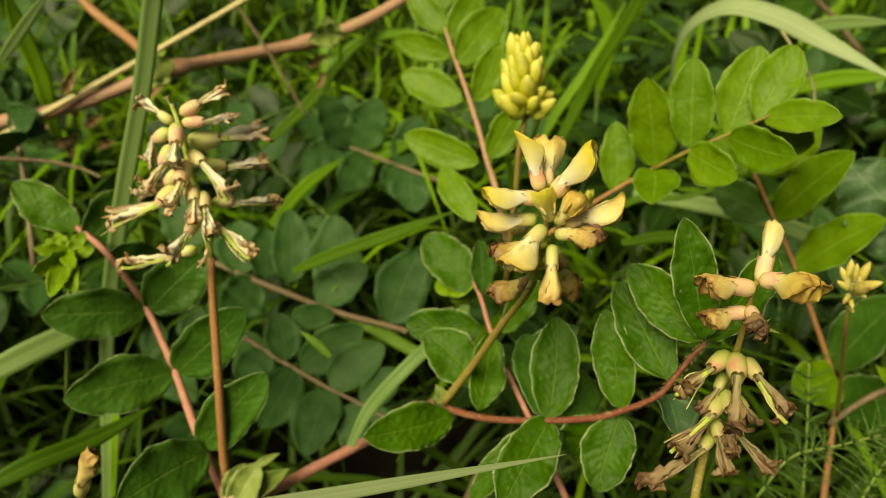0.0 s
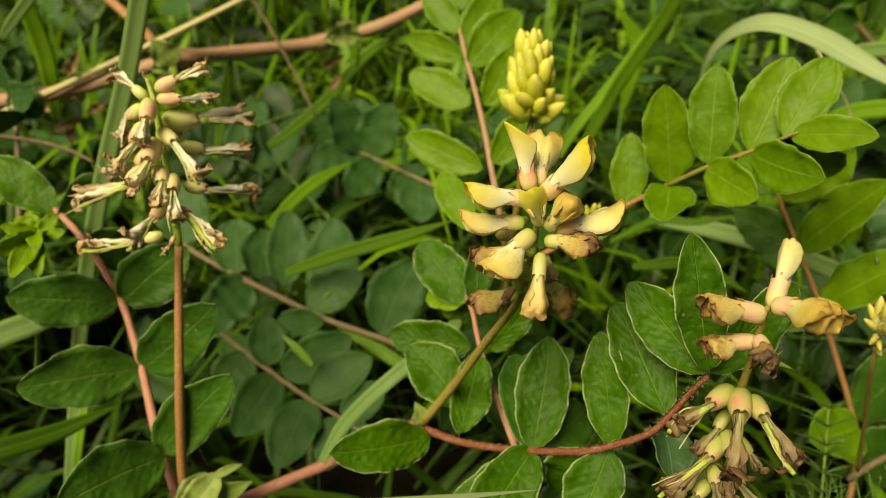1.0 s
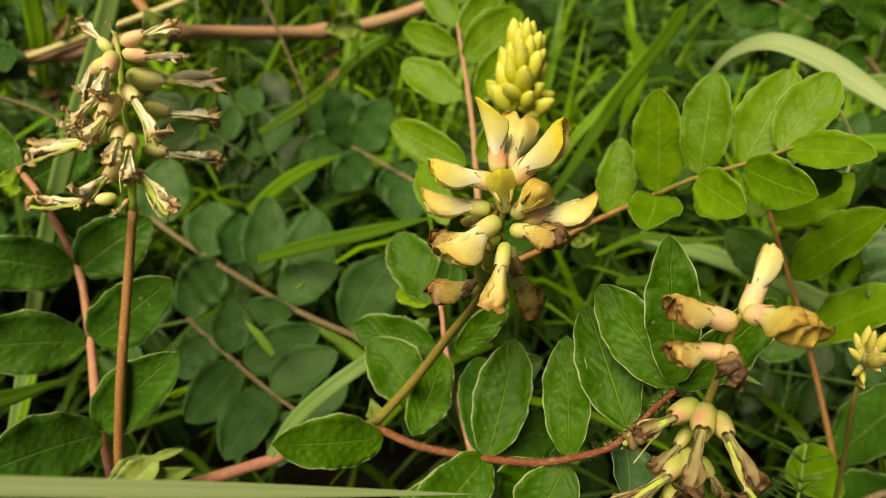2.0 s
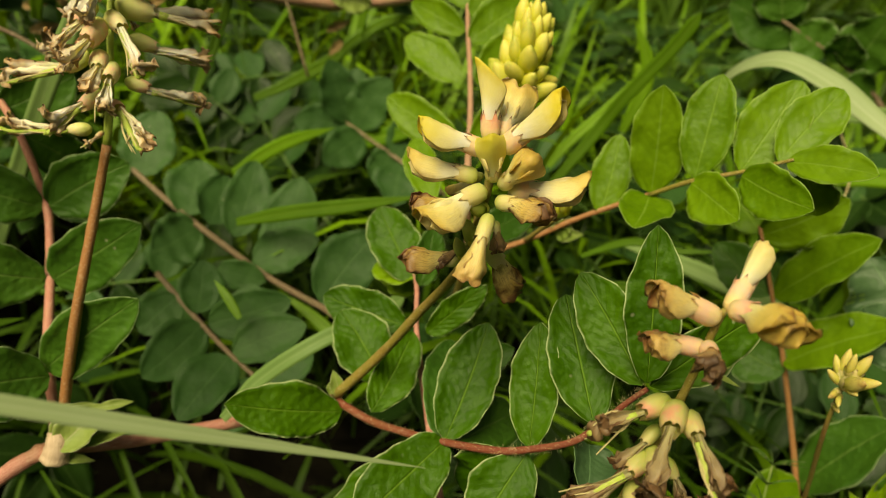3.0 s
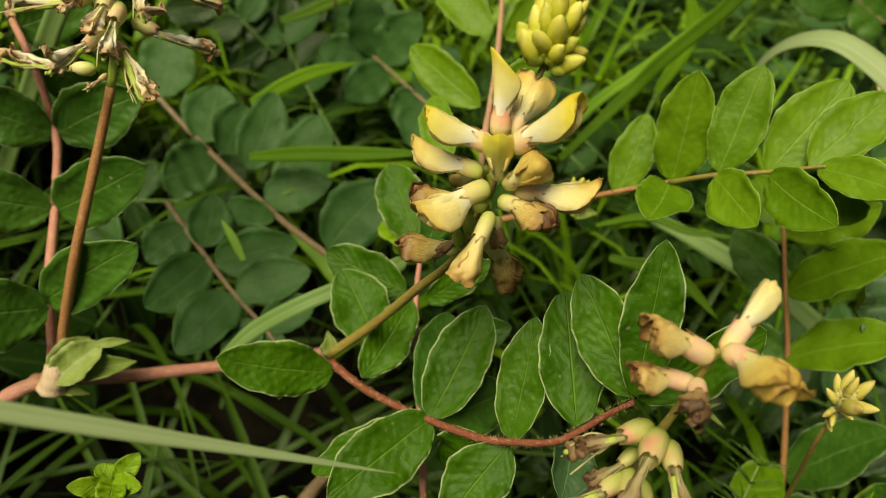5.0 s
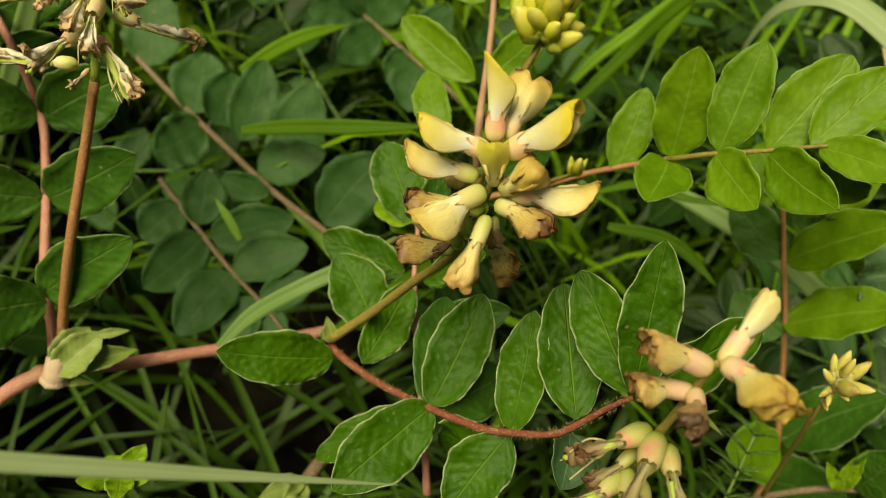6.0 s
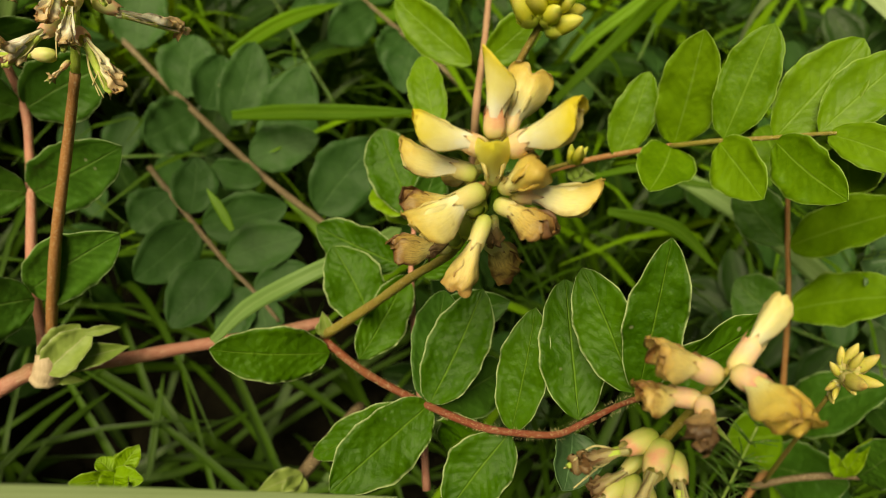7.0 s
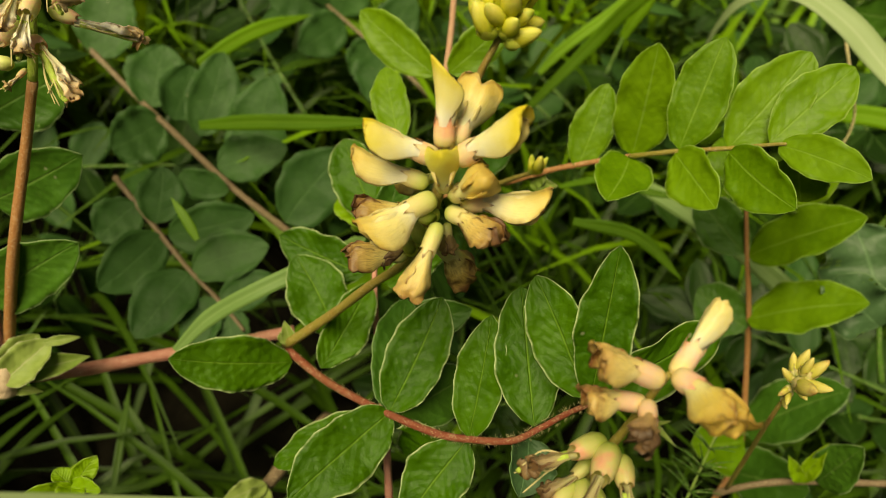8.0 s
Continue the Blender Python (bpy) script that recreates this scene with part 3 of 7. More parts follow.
# arch, opening, crumple, curl, notch, share of the full width, reach of the wings, breadth of the tip
BLOOM = {
    "fresh": (0.14, 0.26, 0.022, 0.25, 0.02, 1.0, 0.88, 0.5),
    "open": (0.06, 0.80, 0.022, 0.0, 0.14, 1.10, 0.62, 0.62),
    "slim": (0.14, 0.05, 0.012, 0.0, 0.0, 0.74, 0.74, 0.12),
    "hooded": (0.03, 0.02, 0.030, 0.30, 0.0, 1.30, 0.50, 0.45),
    "browned": (0.03, 0.10, 0.060, 0.8, 0.0, 1.2, 0.78, 0.25),
    "fading": (0.16, 0.45, 0.055, 0.0, 0.06, 1.16, 0.92, 0.35),
    "faded": (0.05, 0.25, 0.040, 0.0, 0.06, 0.62, 0.94, 0.50),
    "flared": (0.02, 0.80, 0.055, 0.40, 0.10, 1.25, 0.96, 0.85),
    "spent": (0.06, 0.50, 0.090, 0.3, 0.06, 0.92, 0.92, 0.60),
    "wilted": (0.08, 0.65, 0.13, 0.8, 0.08, 1.12, 0.96, 0.55),
    "dry": (0.04, 0.55, 0.20, 0.9, 0.06, 0.90, 0.96, 0.55),
}


def flower(plant, base, tip, up, look_of="fresh", calyx="pink", fat=1.0, tube_share=0.27, label=""):
    """A pea flower: calyx tube with teeth, creased banner, two wings and keel. base and tip are the ends of the whole flower."""
    m, size = frame_of(base, tip, up)
    seed = round(abs(base[0] * 9e4 + tip[0] * 5e4 + tip[2] * 7e4))
    rnd = random.Random(seed)
    arch, opening, crumple, curl, notch, share, reach, blunt = BLOOM[look_of]
    arch *= rnd.uniform(0.85, 1.2)
    m = m @ Matrix.Rotation(-0.62 * min(arch, 0.3), 4, "X")
    r = 0.112 * size * fat ** 0.6
    tube = [(0.0, 0.22 * r), (0.015 * size, 0.60 * r), (0.05 * size, 0.92 * r), (0.11 * size, 1.05 * r), (0.55 * tube_share * size, 1.08 * r), (0.85 * tube_share * size, 1.04 * r), (tube_share * size, 1.08 * r)]
    ob = part("flower", bulb_mesh(tube, CALYX[calyx], 20, 0.03, 0.10 * size, seed, 0.94, 0.02), plant, m, label)
    petal = PETAL[{"hooded": "hood", "browned": "tawny", "open": "fading", "slim": "fresh", "faded": "pale", "flared": "tawny"}.get(look_of, look_of)]
    start = 0.62 * tube_share
    long = (0.97 - start) * size
    wide = 0.435 * size * fat * share
    part("banner_petal", banner_mesh(long, wide, 0.84 * wide, arch, petal, opening, crumple, curl, notch, seed + 1, blunt=blunt), ob, m @ Matrix.Translation((0, start * size, 0.86 * r)))
    body = [(0.0, 0.42 * r), (0.12 * size, 0.62 * r), (0.30 * size, 0.78 * r), (0.46 * size, 0.84 * r), (0.54 * size, 0.66 * r), (0.585 * size, 0.34 * r), (0.60 * size, 0.06 * r)]
    part("keel_petal", bulb_mesh(body, petal, 12, min(arch, 0.3) * 0.5, 0.0, seed + 2, 0.55), ob, m @ Matrix.Translation((0, start * size, -0.30 * r)))
    for side in (-1, 1):
        wing = wing_mesh(long * reach, 0.70 * wide, min(arch, 0.3) * 0.45, PETAL["pale"] if look_of in ("fresh", "open", "slim", "fading", "hooded") else petal, side, crumple * 1.2, seed + 3 + side)
        part("wing_petal", wing, ob, m @ Matrix.Translation((side * 0.42 * r, start * size, -0.20 * r)))
    return ob


def shred_mesh(size, width, material, seed=0, rows=16, across=5, thick=0.0001):
    """A withered petal: a long twisted strip that widens to a frayed end."""
    rnd = random.Random(seed)
    ph = [rnd.uniform(0, 6.3) for _ in range(5)]
    fray = [rnd.uniform(-0.14, 0.05) for _ in range(across)]
    turn, bow = rnd.uniform(-1.6, 1.6), rnd.uniform(-0.10, 0.10)
    verts, uvs, faces = [], [], []
    for skin in (1, -1):
        for i in range(rows):
            u = i / (rows - 1)
            half = width / 2 * (0.55 + 0.75 * u ** 3 - 0.22 * math.sin(math.pi * u)) * (1 + 0.18 * math.sin(ph[0] + 9 * u))
            cx, cz = width * 0.25 * math.sin(ph[1] + 4 * u) * u, size * bow * u * u + width * 0.2 * math.sin(ph[2] + 6 * u) * u
            for j in range(across):
                v = 2 * j / (across - 1) - 1
                a = turn * u + 0.5 * math.sin(ph[3] + 5 * u)
                cup = width * 0.35 * (1 - v * v) * (0.4 + 0.6 * math.sin(ph[4] + 3 * u))
                x, z = half * v * math.cos(a) - cup * math.sin(a), half * v * math.sin(a) + cup * math.cos(a)
                x += 0.10 * width * math.sin(17 * u + 2.3 * j + ph[0]) * u
                z += 0.10 * width * math.sin(15 * u + 3.1 * j + ph[1]) * u
                verts.append((cx + x, size * (u + fray[j] * u ** 4), cz + z + skin * thick))
                uvs.append((u, 0.5 + 0.5 * v))
    count = rows * across
    for k in (0, 1):
        for i in range(rows - 1):
            for j in range(across - 1):
                a = k * count + i * across + j
                quad = (a, a + 1, a + across + 1, a + across)
                faces.append(quad if k == 0 else quad[::-1])
    rim = [i * across for i in range(rows)] + [(rows - 1) * across + j for j in range(1, across)] + [i * across + across - 1 for i in range(rows - 2, -1, -1)]
    for a, b in zip(rim, rim[1:]):
        faces.append((a, b, b + count, a + count))
    return mesh_of("petal", verts, faces, uvs, (material,))


def fruit(plant, base, shoulder, tip, up, fat=1.0, style=True, material="pod", tail="straw"):
    """A swollen calyx with the withered flower hanging from its mouth."""
    m, size = frame_of(base, shoulder, up)
    seed = round(abs(base[0] * 9e4 + tip[0] * 5e4 + tip[2] * 7e4))
    rnd = random.Random(seed)
    size *= 0.84
    r = 0.295 * size * fat
    shape = [(0.0, 0.20 * r), (0.05 * size, 0.42 * r), (0.14 * size, 0.74 * r), (0.30 * size, 0.96 * r), (0.50 * size, 1.0 * r), (0.72 * size, 0.97 * r), (0.90 * size, 0.84 * r), (1.02 * size, 0.70 * r)]
    ob = part("spent_flower", bulb_mesh(shape, CALYX[material], 20, rnd.uniform(0.0, 0.12), 0.11 * size, seed, rnd.uniform(0.85, 1.0), 0.035), plant, m)
    mt, far = frame_of(shoulder, tip, up)
    mt = mt @ Matrix.Translation((0, -0.20 * size, 0))
    far += 0.20 * size
    loose = "bleached" if tail == "straw" and rnd.random() < 0.6 else tail
    for k in range(2):
        me = banner_mesh(far * rnd.uniform(0.85, 1.05), r * rnd.uniform(0.95, 1.35), r * 0.9, 0.05, PETAL[loose if k else tail], rnd.uniform(0.0, 0.55), rnd.uniform(0.18, 0.30), rnd.uniform(0.2, 1.2), 0.08, seed + 11 + k, 18, 11)
        part("withered_petal", me, ob, mt @ pose(0, 0, 0.2 * r, rnd.uniform(-6, 6), rnd.uniform(-30, 30) + 170 * k, rnd.uniform(-6, 6)))
    for k in range(3):
        me = shred_mesh(far * rnd.uniform(0.6, 0.95), r * rnd.uniform(0.5, 0.9), PETAL["dry" if k == 2 and rnd.random() < 0.18 else loose], seed + k)
        part("withered_petal", me, ob, mt @ pose(rnd.uniform(-0.3, 0.3) * r, 0, rnd.uniform(-0.3, 0.3) * r, rnd.uniform(-8, 8), rnd.uniform(-90, 90), rnd.uniform(-8, 8)))
    if style:
        a, b = Vector(shoulder), Vector(tip)
        side = (b - a).cross(Vector(up)).normalized() * r
        low = -Vector(up).normalized() * r
        for k in range(4):
            points = [a, a.lerp(b, 0.4) + side * rnd.uniform(-1, 1) + low * rnd.uniform(0, 0.6), a.lerp(b, rnd.uniform(0.7, 0.95)) + side * rnd.uniform(-1.6, 1.6) + low * rnd.uniform(-0.4, 1.2)]
            part("stamen", tube_mesh([q - a for q in points], 0.00018, 0.00010, STEM["straw"], ring=5, seed=seed + k), ob, Matrix.Translation(a))
        points = [a, a.lerp(b, 0.45) + low * 0.35, a.lerp(b, 0.75) + low * 0.6, a.lerp(b, 0.9) + low * 0.2]
        part("young_pod", tube_mesh([q - a for q in points], 0.40 * r, 0.00034, STEM["pod"], ring=7, seed=seed), ob, Matrix.Translation(a))
    return ob


def bud(plant, base, tip, up, fat=1.0, material="bud", calyx="bud"):
    """A closed flower bud in its small calyx."""
    m, size = frame_of(base, tip, up)
    seed = round(abs(base[0] * 9e4 + tip[0] * 5e4 + tip[2] * 7e4))
    r = 0.20 * size * fat
    cup = [(0.0, 0.2 * r), (0.04 * size, 0.7 * r), (0.16 * size, 1.0 * r), (0.34 * size, 1.02 * r)]
    ob = part("bud", bulb_mesh(cup, CALYX[calyx], 12, 0.0, 0.13 * size, seed), plant, m)
    body = [(0.10 * size, 0.7 * r), (0.30 * size, 0.98 * r), (0.52 * size, 1.0 * r), (0.74 * size, 0.78 * r), (0.9 * size, 0.45 * r), (1.0 * size, 0.12 * r)]
    part("petals", bulb_mesh(body, PETAL[material], 9, 0.16, 0.0, seed, 0.8), ob, m)
    return ob


def blade_mesh(points, width, material, steps=6, fold=0.18, face=(0, -0.5, 1), taper=0.55, origin=(0, 0, 0)):
    """A grass blade along points: a folded strip with two skins that narrows to its tip."""
    line = [q - Vector(origin) for q in spline(points, steps)]
    verts, uvs, faces = [], [], []
    last = len(line) - 1
    for i, q in enumerate(line):
        way = (line[min(i + 1, last)] - line[max(i - 1, 0)]).normalized()
        side = way.cross(Vector(face)).normalized()
        up = side.cross(way)
        u = i / last
        w = width / 2 * (0.55 + 0.45 * min(1.0, u * 4)) * (1 - max(0.0, (u - taper) / (1 - taper)) ** 1.6 * 0.97)
        for skin in (1, -1):
            for s in (-1, -0.5, 0, 0.5, 1):
                verts.append(q + side * w * s + up * (fold * w * abs(s) + skin * 0.00015))
                uvs.append((u, 0.5 + 0.5 * s))
    for i in range(last):
        for k in (0, 5):
            for j in range(4):
                a = i * 10 + k + j
                quad = (a, a + 1, a + 11, a + 10)
                faces.append(quad if k == 0 else quad[::-1])
        a = i * 10
        faces.append((a, a + 10, a + 15, a + 5))
        faces.append((a + 4, a + 9, a + 19, a + 14))
    return mesh_of("blade", verts, faces, uvs, (material,))


def blade(points, width, material, label, face=(0, -0.5, 1), fold=0.18, taper=0.55):
    """A single grass blade as a thing."""
    origin = Vector(points[0])
    ob = part("grass_blade", blade_mesh(points, width, GRASS[material], face=face, fold=fold, taper=taper, origin=origin), None, Matrix.Translation(origin), label)
    return tagged(ob, category="grass", group="grass blades")


# ---- ground ----
side = np.concatenate([-np.geomspace(40, 0.8, 12), np.linspace(-0.7, 0.7, 57), np.geomspace(0.8, 40, 12)])
ground_verts = [(x, y + 0.3, 0.006 * (noise.noise((x * 9, y * 9, 0)) + 0.5 * noise.noise((x * 31, y * 31, 3))) if max(abs(x), abs(y)) < 1 else 0.0) for y in side for x in side]
wide = len(side)
ground_faces = [(i * wide + j, i * wide + j + 1, (i + 1) * wide + j + 1, (i + 1) * wide + j) for i in range(wide - 1) for j in range(wide - 1)]
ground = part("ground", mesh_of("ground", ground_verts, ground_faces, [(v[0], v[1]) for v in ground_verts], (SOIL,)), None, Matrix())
tagged(ground, "soil under dense meadow plants, near black with shade painted in", "ground", kind="structure")


def whorls(plant, points, count, length, radius):
    """Whorls of needle leaves along a sprig."""
    rnd = random.Random(round(points[0][0] * 1e5))
    line = spline(points, 8)
    for k in range(count):
        q = line[round((len(line) - 1) * (k + 1) / count)]
        way = (line[-1] - line[0]).normalized()
        a0 = rnd.uniform(0, 6.3)
        one, two = way.orthogonal().normalized(), way.cross(way.orthogonal().normalized())
        for j in range(9):
            a = a0 + j * math.pi / 4.5
            out = (math.cos(a) * one + math.sin(a) * two + way * rnd.uniform(0.2, 0.7)).normalized()
            size = length * rnd.uniform(0.7, 1.1)
            line_of = [Vector((0, 0, 0)), out * size * 0.5, out * size - Vector((0, 0, 0.12 * size))]
            part("needle", tube_mesh(line_of, radius, radius * 0.35, STEM["sprig"], steps=3, ring=5), plant, Matrix.Translation(q))



front_plant = thing('wild_liquorice', (-0.0532, 0.1024, 0.0000), 'sprawling wild liquorice with yellow and withered flower racemes among grass', 'wildflower', 'wild liquorice plants')
stalk('stem', front_plant, [(-0.0637, 0.0901, 0.1420), (-0.0603, 0.0962, 0.1444), (-0.0570, 0.1002, 0.1459), (-0.0540, 0.1035, 0.1461), (-0.0439, 0.1116, 0.1420), (-0.0314, 0.1225, 0.1389), (-0.0154, 0.1338, 0.1380), (-0.0009, 0.1422, 0.1413)], 0.00187, 0.00140, 'pink', 'pink hairy main stem', knots=(0.33,))
stalk('raceme_axis', front_plant, [(0.0025, 0.1237, 0.1642), (0.0110, 0.1242, 0.1807), (0.0174, 0.1218, 0.1977), (0.0225, 0.1176, 0.2127), (0.0239, 0.1157, 0.2244), (0.0242, 0.1146, 0.2334), (0.0239, 0.1155, 0.2395), (0.0231, 0.1164, 0.2424)], 0.00109, 0.00033, 'olive', 'olive flower stalk with brown streaks')
flower(front_plant, (0.0226, 0.1157, 0.2404), (0.0186, 0.1205, 0.2515), (-0.83, -0.27, 0.48), 'slim', 'pink', 1.05)
flower(front_plant, (0.0240, 0.1171, 0.2401), (0.0248, 0.1262, 0.2462), (0.02, -0.47, 0.88), 'open', 'pink', 1.15)
flower(front_plant, (0.0247, 0.1145, 0.2401), (0.0314, 0.1140, 0.2524), (-0.68, 0.22, 0.71), 'fresh', 'pink', 1.0)
flower(front_plant, (0.0224, 0.1144, 0.2394), (0.0110, 0.1126, 0.2425), (0.00, 0.44, 0.90), 'fresh', 'pink', 1.1)
flower(front_plant, (0.0246, 0.1136, 0.2352), (0.0224, 0.1110, 0.2446), (-0.10, -0.60, 0.78), 'hooded', 'green', 1.35, 0.22)
flower(front_plant, (0.0222, 0.1141, 0.2347), (0.0100, 0.1141, 0.2352), (0.00, 0.48, 0.88), 'fading', 'green', 0.9)
flower(front_plant, (0.0260, 0.1133, 0.2347), (0.0302, 0.1100, 0.2436), (0.22, -0.61, 0.76), 'browned', 'green', 1.3, 0.26)
flower(front_plant, (0.0272, 0.1138, 0.2337), (0.0397, 0.1156, 0.2383), (0.00, 0.48, 0.88), 'fading', 'pink', 0.95)
flower(front_plant, (0.0259, 0.1127, 0.2321), (0.0347, 0.1078, 0.2364), (0.01, 0.23, 0.97), 'wilted', 'green', 1.05, 0.3)
flower(front_plant, (0.0237, 0.1134, 0.2333), (0.0151, 0.1039, 0.2310), (-0.49, 0.06, 0.87), 'fading', 'green', 1.1, 0.36)
flower(front_plant, (0.0214, 0.1134, 0.2290), (0.0122, 0.1092, 0.2308), (0.00, 0.40, 0.92), 'wilted', 'green', 0.95)
flower(front_plant, (0.0254, 0.1122, 0.2298), (0.0248, 0.1013, 0.2230), (0.02, -0.76, 0.64), 'spent', 'green', 0.82, 0.36)
flower(front_plant, (0.0266, 0.1158, 0.2265), (0.0290, 0.1143, 0.2207), (0.02, -0.76, 0.64), 'dry', 'green', 1.0)
flower(front_plant, (0.0262, 0.1180, 0.2196), (0.0360, 0.1228, 0.2075), (0.02, -0.40, 0.92), 'wilted', 'green', 0.82)
flower(front_plant, (0.0223, 0.1151, 0.2173), (0.0123, 0.1101, 0.2191), (0.01, 0.31, 0.95), 'wilted', 'green', 1.05)
flower(front_plant, (0.0234, 0.1162, 0.2202), (0.0176, 0.1113, 0.2170), (-0.32, -0.09, 0.94), 'dry', 'green', 0.6)
flower(front_plant, (0.0227, 0.1170, 0.2337), (0.0177, 0.1182, 0.2280), (-0.31, 0.21, 0.93), 'fading', 'green', 0.8)
bud(front_plant, (0.0245, 0.1149, 0.2220), (0.0215, 0.1125, 0.2264), (0.00, 0.40, 0.92), 1.2, 'green')
bud(front_plant, (0.0240, 0.1154, 0.2239), (0.0257, 0.1112, 0.2256), (0.00, 0.40, 0.92), 1.2, 'green')
bud(front_plant, (0.0244, 0.1145, 0.2292), (0.0223, 0.1097, 0.2309), (0.00, 0.40, 0.92), 1.2, 'green')
bud(front_plant, (0.0232, 0.1155, 0.2179), (0.0207, 0.1138, 0.2217), (0.00, 0.40, 0.92), 1.2, 'green')
stalk('raceme_axis', front_plant, [(-0.0534, 0.1053, 0.1488), (-0.0556, 0.1097, 0.1516), (-0.0535, 0.1164, 0.1766), (-0.0532, 0.1265, 0.1967), (-0.0522, 0.1313, 0.2099)], 0.00125, 0.00084, 'brown', 'brown flower stalk of the withered raceme')
stalk('raceme_axis', front_plant, [(-0.0522, 0.1313, 0.2099), (-0.0533, 0.1360, 0.2198), (-0.0553, 0.1410, 0.2300), (-0.0571, 0.1453, 0.2371), (-0.0587, 0.1481, 0.2414)], 0.00088, 0.00050, 'pod', 'yellow-green upper stalk set with pods')
fruit(front_plant, (-0.0563, 0.1455, 0.2403), (-0.0515, 0.1479, 0.2419), (-0.0454, 0.1516, 0.2445), (0.00, 0.40, 0.92), fat=1.12, style=False)
fruit(front_plant, (-0.0562, 0.1452, 0.2385), (-0.0508, 0.1459, 0.2378), (-0.0447, 0.1502, 0.2371), (0.00, 0.40, 0.92), fat=1.12, style=False)
fruit(front_plant, (-0.0559, 0.1439, 0.2339), (-0.0495, 0.1489, 0.2317), (-0.0389, 0.1584, 0.2292), (0.00, 0.40, 0.92), fat=1.12)
fruit(front_plant, (-0.0584, 0.1453, 0.2382), (-0.0621, 0.1469, 0.2399), (-0.0670, 0.1484, 0.2425), (0.00, 0.40, 0.92), fat=1.12, style=False)
fruit(front_plant, (-0.0566, 0.1429, 0.2392), (-0.0550, 0.1361, 0.2370), (-0.0553, 0.1325, 0.2337), (0.00, 0.40, 0.92), fat=1.12, style=False)
fruit(front_plant, (-0.0552, 0.1412, 0.2332), (-0.0504, 0.1372, 0.2315), (-0.0444, 0.1328, 0.2253), (0.00, 0.40, 0.92), fat=1.12)
fruit(front_plant, (-0.0533, 0.1437, 0.2279), (-0.0492, 0.1471, 0.2247), (-0.0402, 0.1547, 0.2220), (0.00, 0.40, 0.92), fat=1.12)
fruit(front_plant, (-0.0594, 0.1433, 0.2337), (-0.0616, 0.1407, 0.2292), (-0.0673, 0.1375, 0.2232), (0.00, 0.40, 0.92), fat=1.12, style=False)
fruit(front_plant, (-0.0554, 0.1391, 0.2321), (-0.0545, 0.1314, 0.2297), (-0.0560, 0.1255, 0.2264), (0.00, 0.40, 0.92), fat=1.12, style=False)
fruit(front_plant, (-0.0520, 0.1360, 0.2252), (-0.0497, 0.1296, 0.2242), (-0.0478, 0.1240, 0.2211), (0.00, 0.40, 0.92), fat=1.12)
fruit(front_plant, (-0.0511, 0.1378, 0.2217), (-0.0461, 0.1386, 0.2200), (-0.0353, 0.1436, 0.2181), (0.00, 0.40, 0.92), fat=1.12)
fruit(front_plant, (-0.0587, 0.1381, 0.2253), (-0.0640, 0.1374, 0.2206), (-0.0792, 0.1365, 0.2149), (0.00, 0.40, 0.92), fat=1.12)
fruit(front_plant, (-0.0537, 0.1339, 0.2199), (-0.0550, 0.1281, 0.2186), (-0.0590, 0.1216, 0.2151), (0.00, 0.40, 0.92), fat=1.12)
fruit(front_plant, (-0.0547, 0.1307, 0.2131), (-0.0593, 0.1299, 0.2116), (-0.0738, 0.1272, 0.2100), (0.00, 0.40, 0.92), fat=1.12)
fruit(front_plant, (-0.0513, 0.1325, 0.2184), (-0.0469, 0.1288, 0.2197), (-0.0388, 0.1226, 0.2166), (0.00, 0.40, 0.92), fat=1.12)
fruit(front_plant, (-0.0580, 0.1416, 0.2280), (-0.0625, 0.1406, 0.2239), (-0.0713, 0.1383, 0.2219), (0.00, 0.40, 0.92), fat=1.12, style=False)
fruit(front_plant, (-0.0517, 0.1299, 0.2137), (-0.0511, 0.1263, 0.2141), (-0.0521, 0.1238, 0.2135), (0.00, 0.40, 0.92), fat=0.6)
fruit(front_plant, (-0.0575, 0.1463, 0.2416), (-0.0584, 0.1464, 0.2424), (-0.0591, 0.1471, 0.2443), (0.00, 0.40, 0.92), fat=0.8, style=False)
fruit(front_plant, (-0.0560, 0.1463, 0.2320), (-0.0557, 0.1487, 0.2294), (-0.0547, 0.1490, 0.2272), (0.00, 0.40, 0.92), fat=1.12, style=False)
fruit(front_plant, (-0.0546, 0.1361, 0.2270), (-0.0518, 0.1302, 0.2262), (-0.0519, 0.1252, 0.2233), (0.00, 0.40, 0.92), fat=1.12, style=False)
fruit(front_plant, (-0.0599, 0.1457, 0.2359), (-0.0647, 0.1465, 0.2327), (-0.0670, 0.1439, 0.2264), (0.00, 0.40, 0.92), fat=1.12, style=False)
stalk('raceme_axis', front_plant, [(0.0527, 0.0770, 0.1873), (0.0546, 0.0841, 0.1959), (0.0566, 0.0892, 0.2054), (0.0583, 0.0930, 0.2167), (0.0584, 0.0940, 0.2256), (0.0581, 0.0946, 0.2328), (0.0582, 0.0948, 0.2363)], 0.00100, 0.00042, 'olive', 'olive flower stalk with pods')
flower(front_plant, (0.0587, 0.0945, 0.2363), (0.0628, 0.1044, 0.2418), (-0.65, -0.31, 0.69), 'faded', 'rose', 1.05, 0.38)
flower(front_plant, (0.0586, 0.0944, 0.2369), (0.0641, 0.0864, 0.2432), (0.10, 0.48, 0.87), 'flared', 'rose', 1.15, 0.34)
flower(front_plant, (0.0578, 0.0944, 0.2348), (0.0472, 0.0925, 0.2388), (0.00, 0.40, 0.92), 'spent', 'rose', 1.25, 0.42)
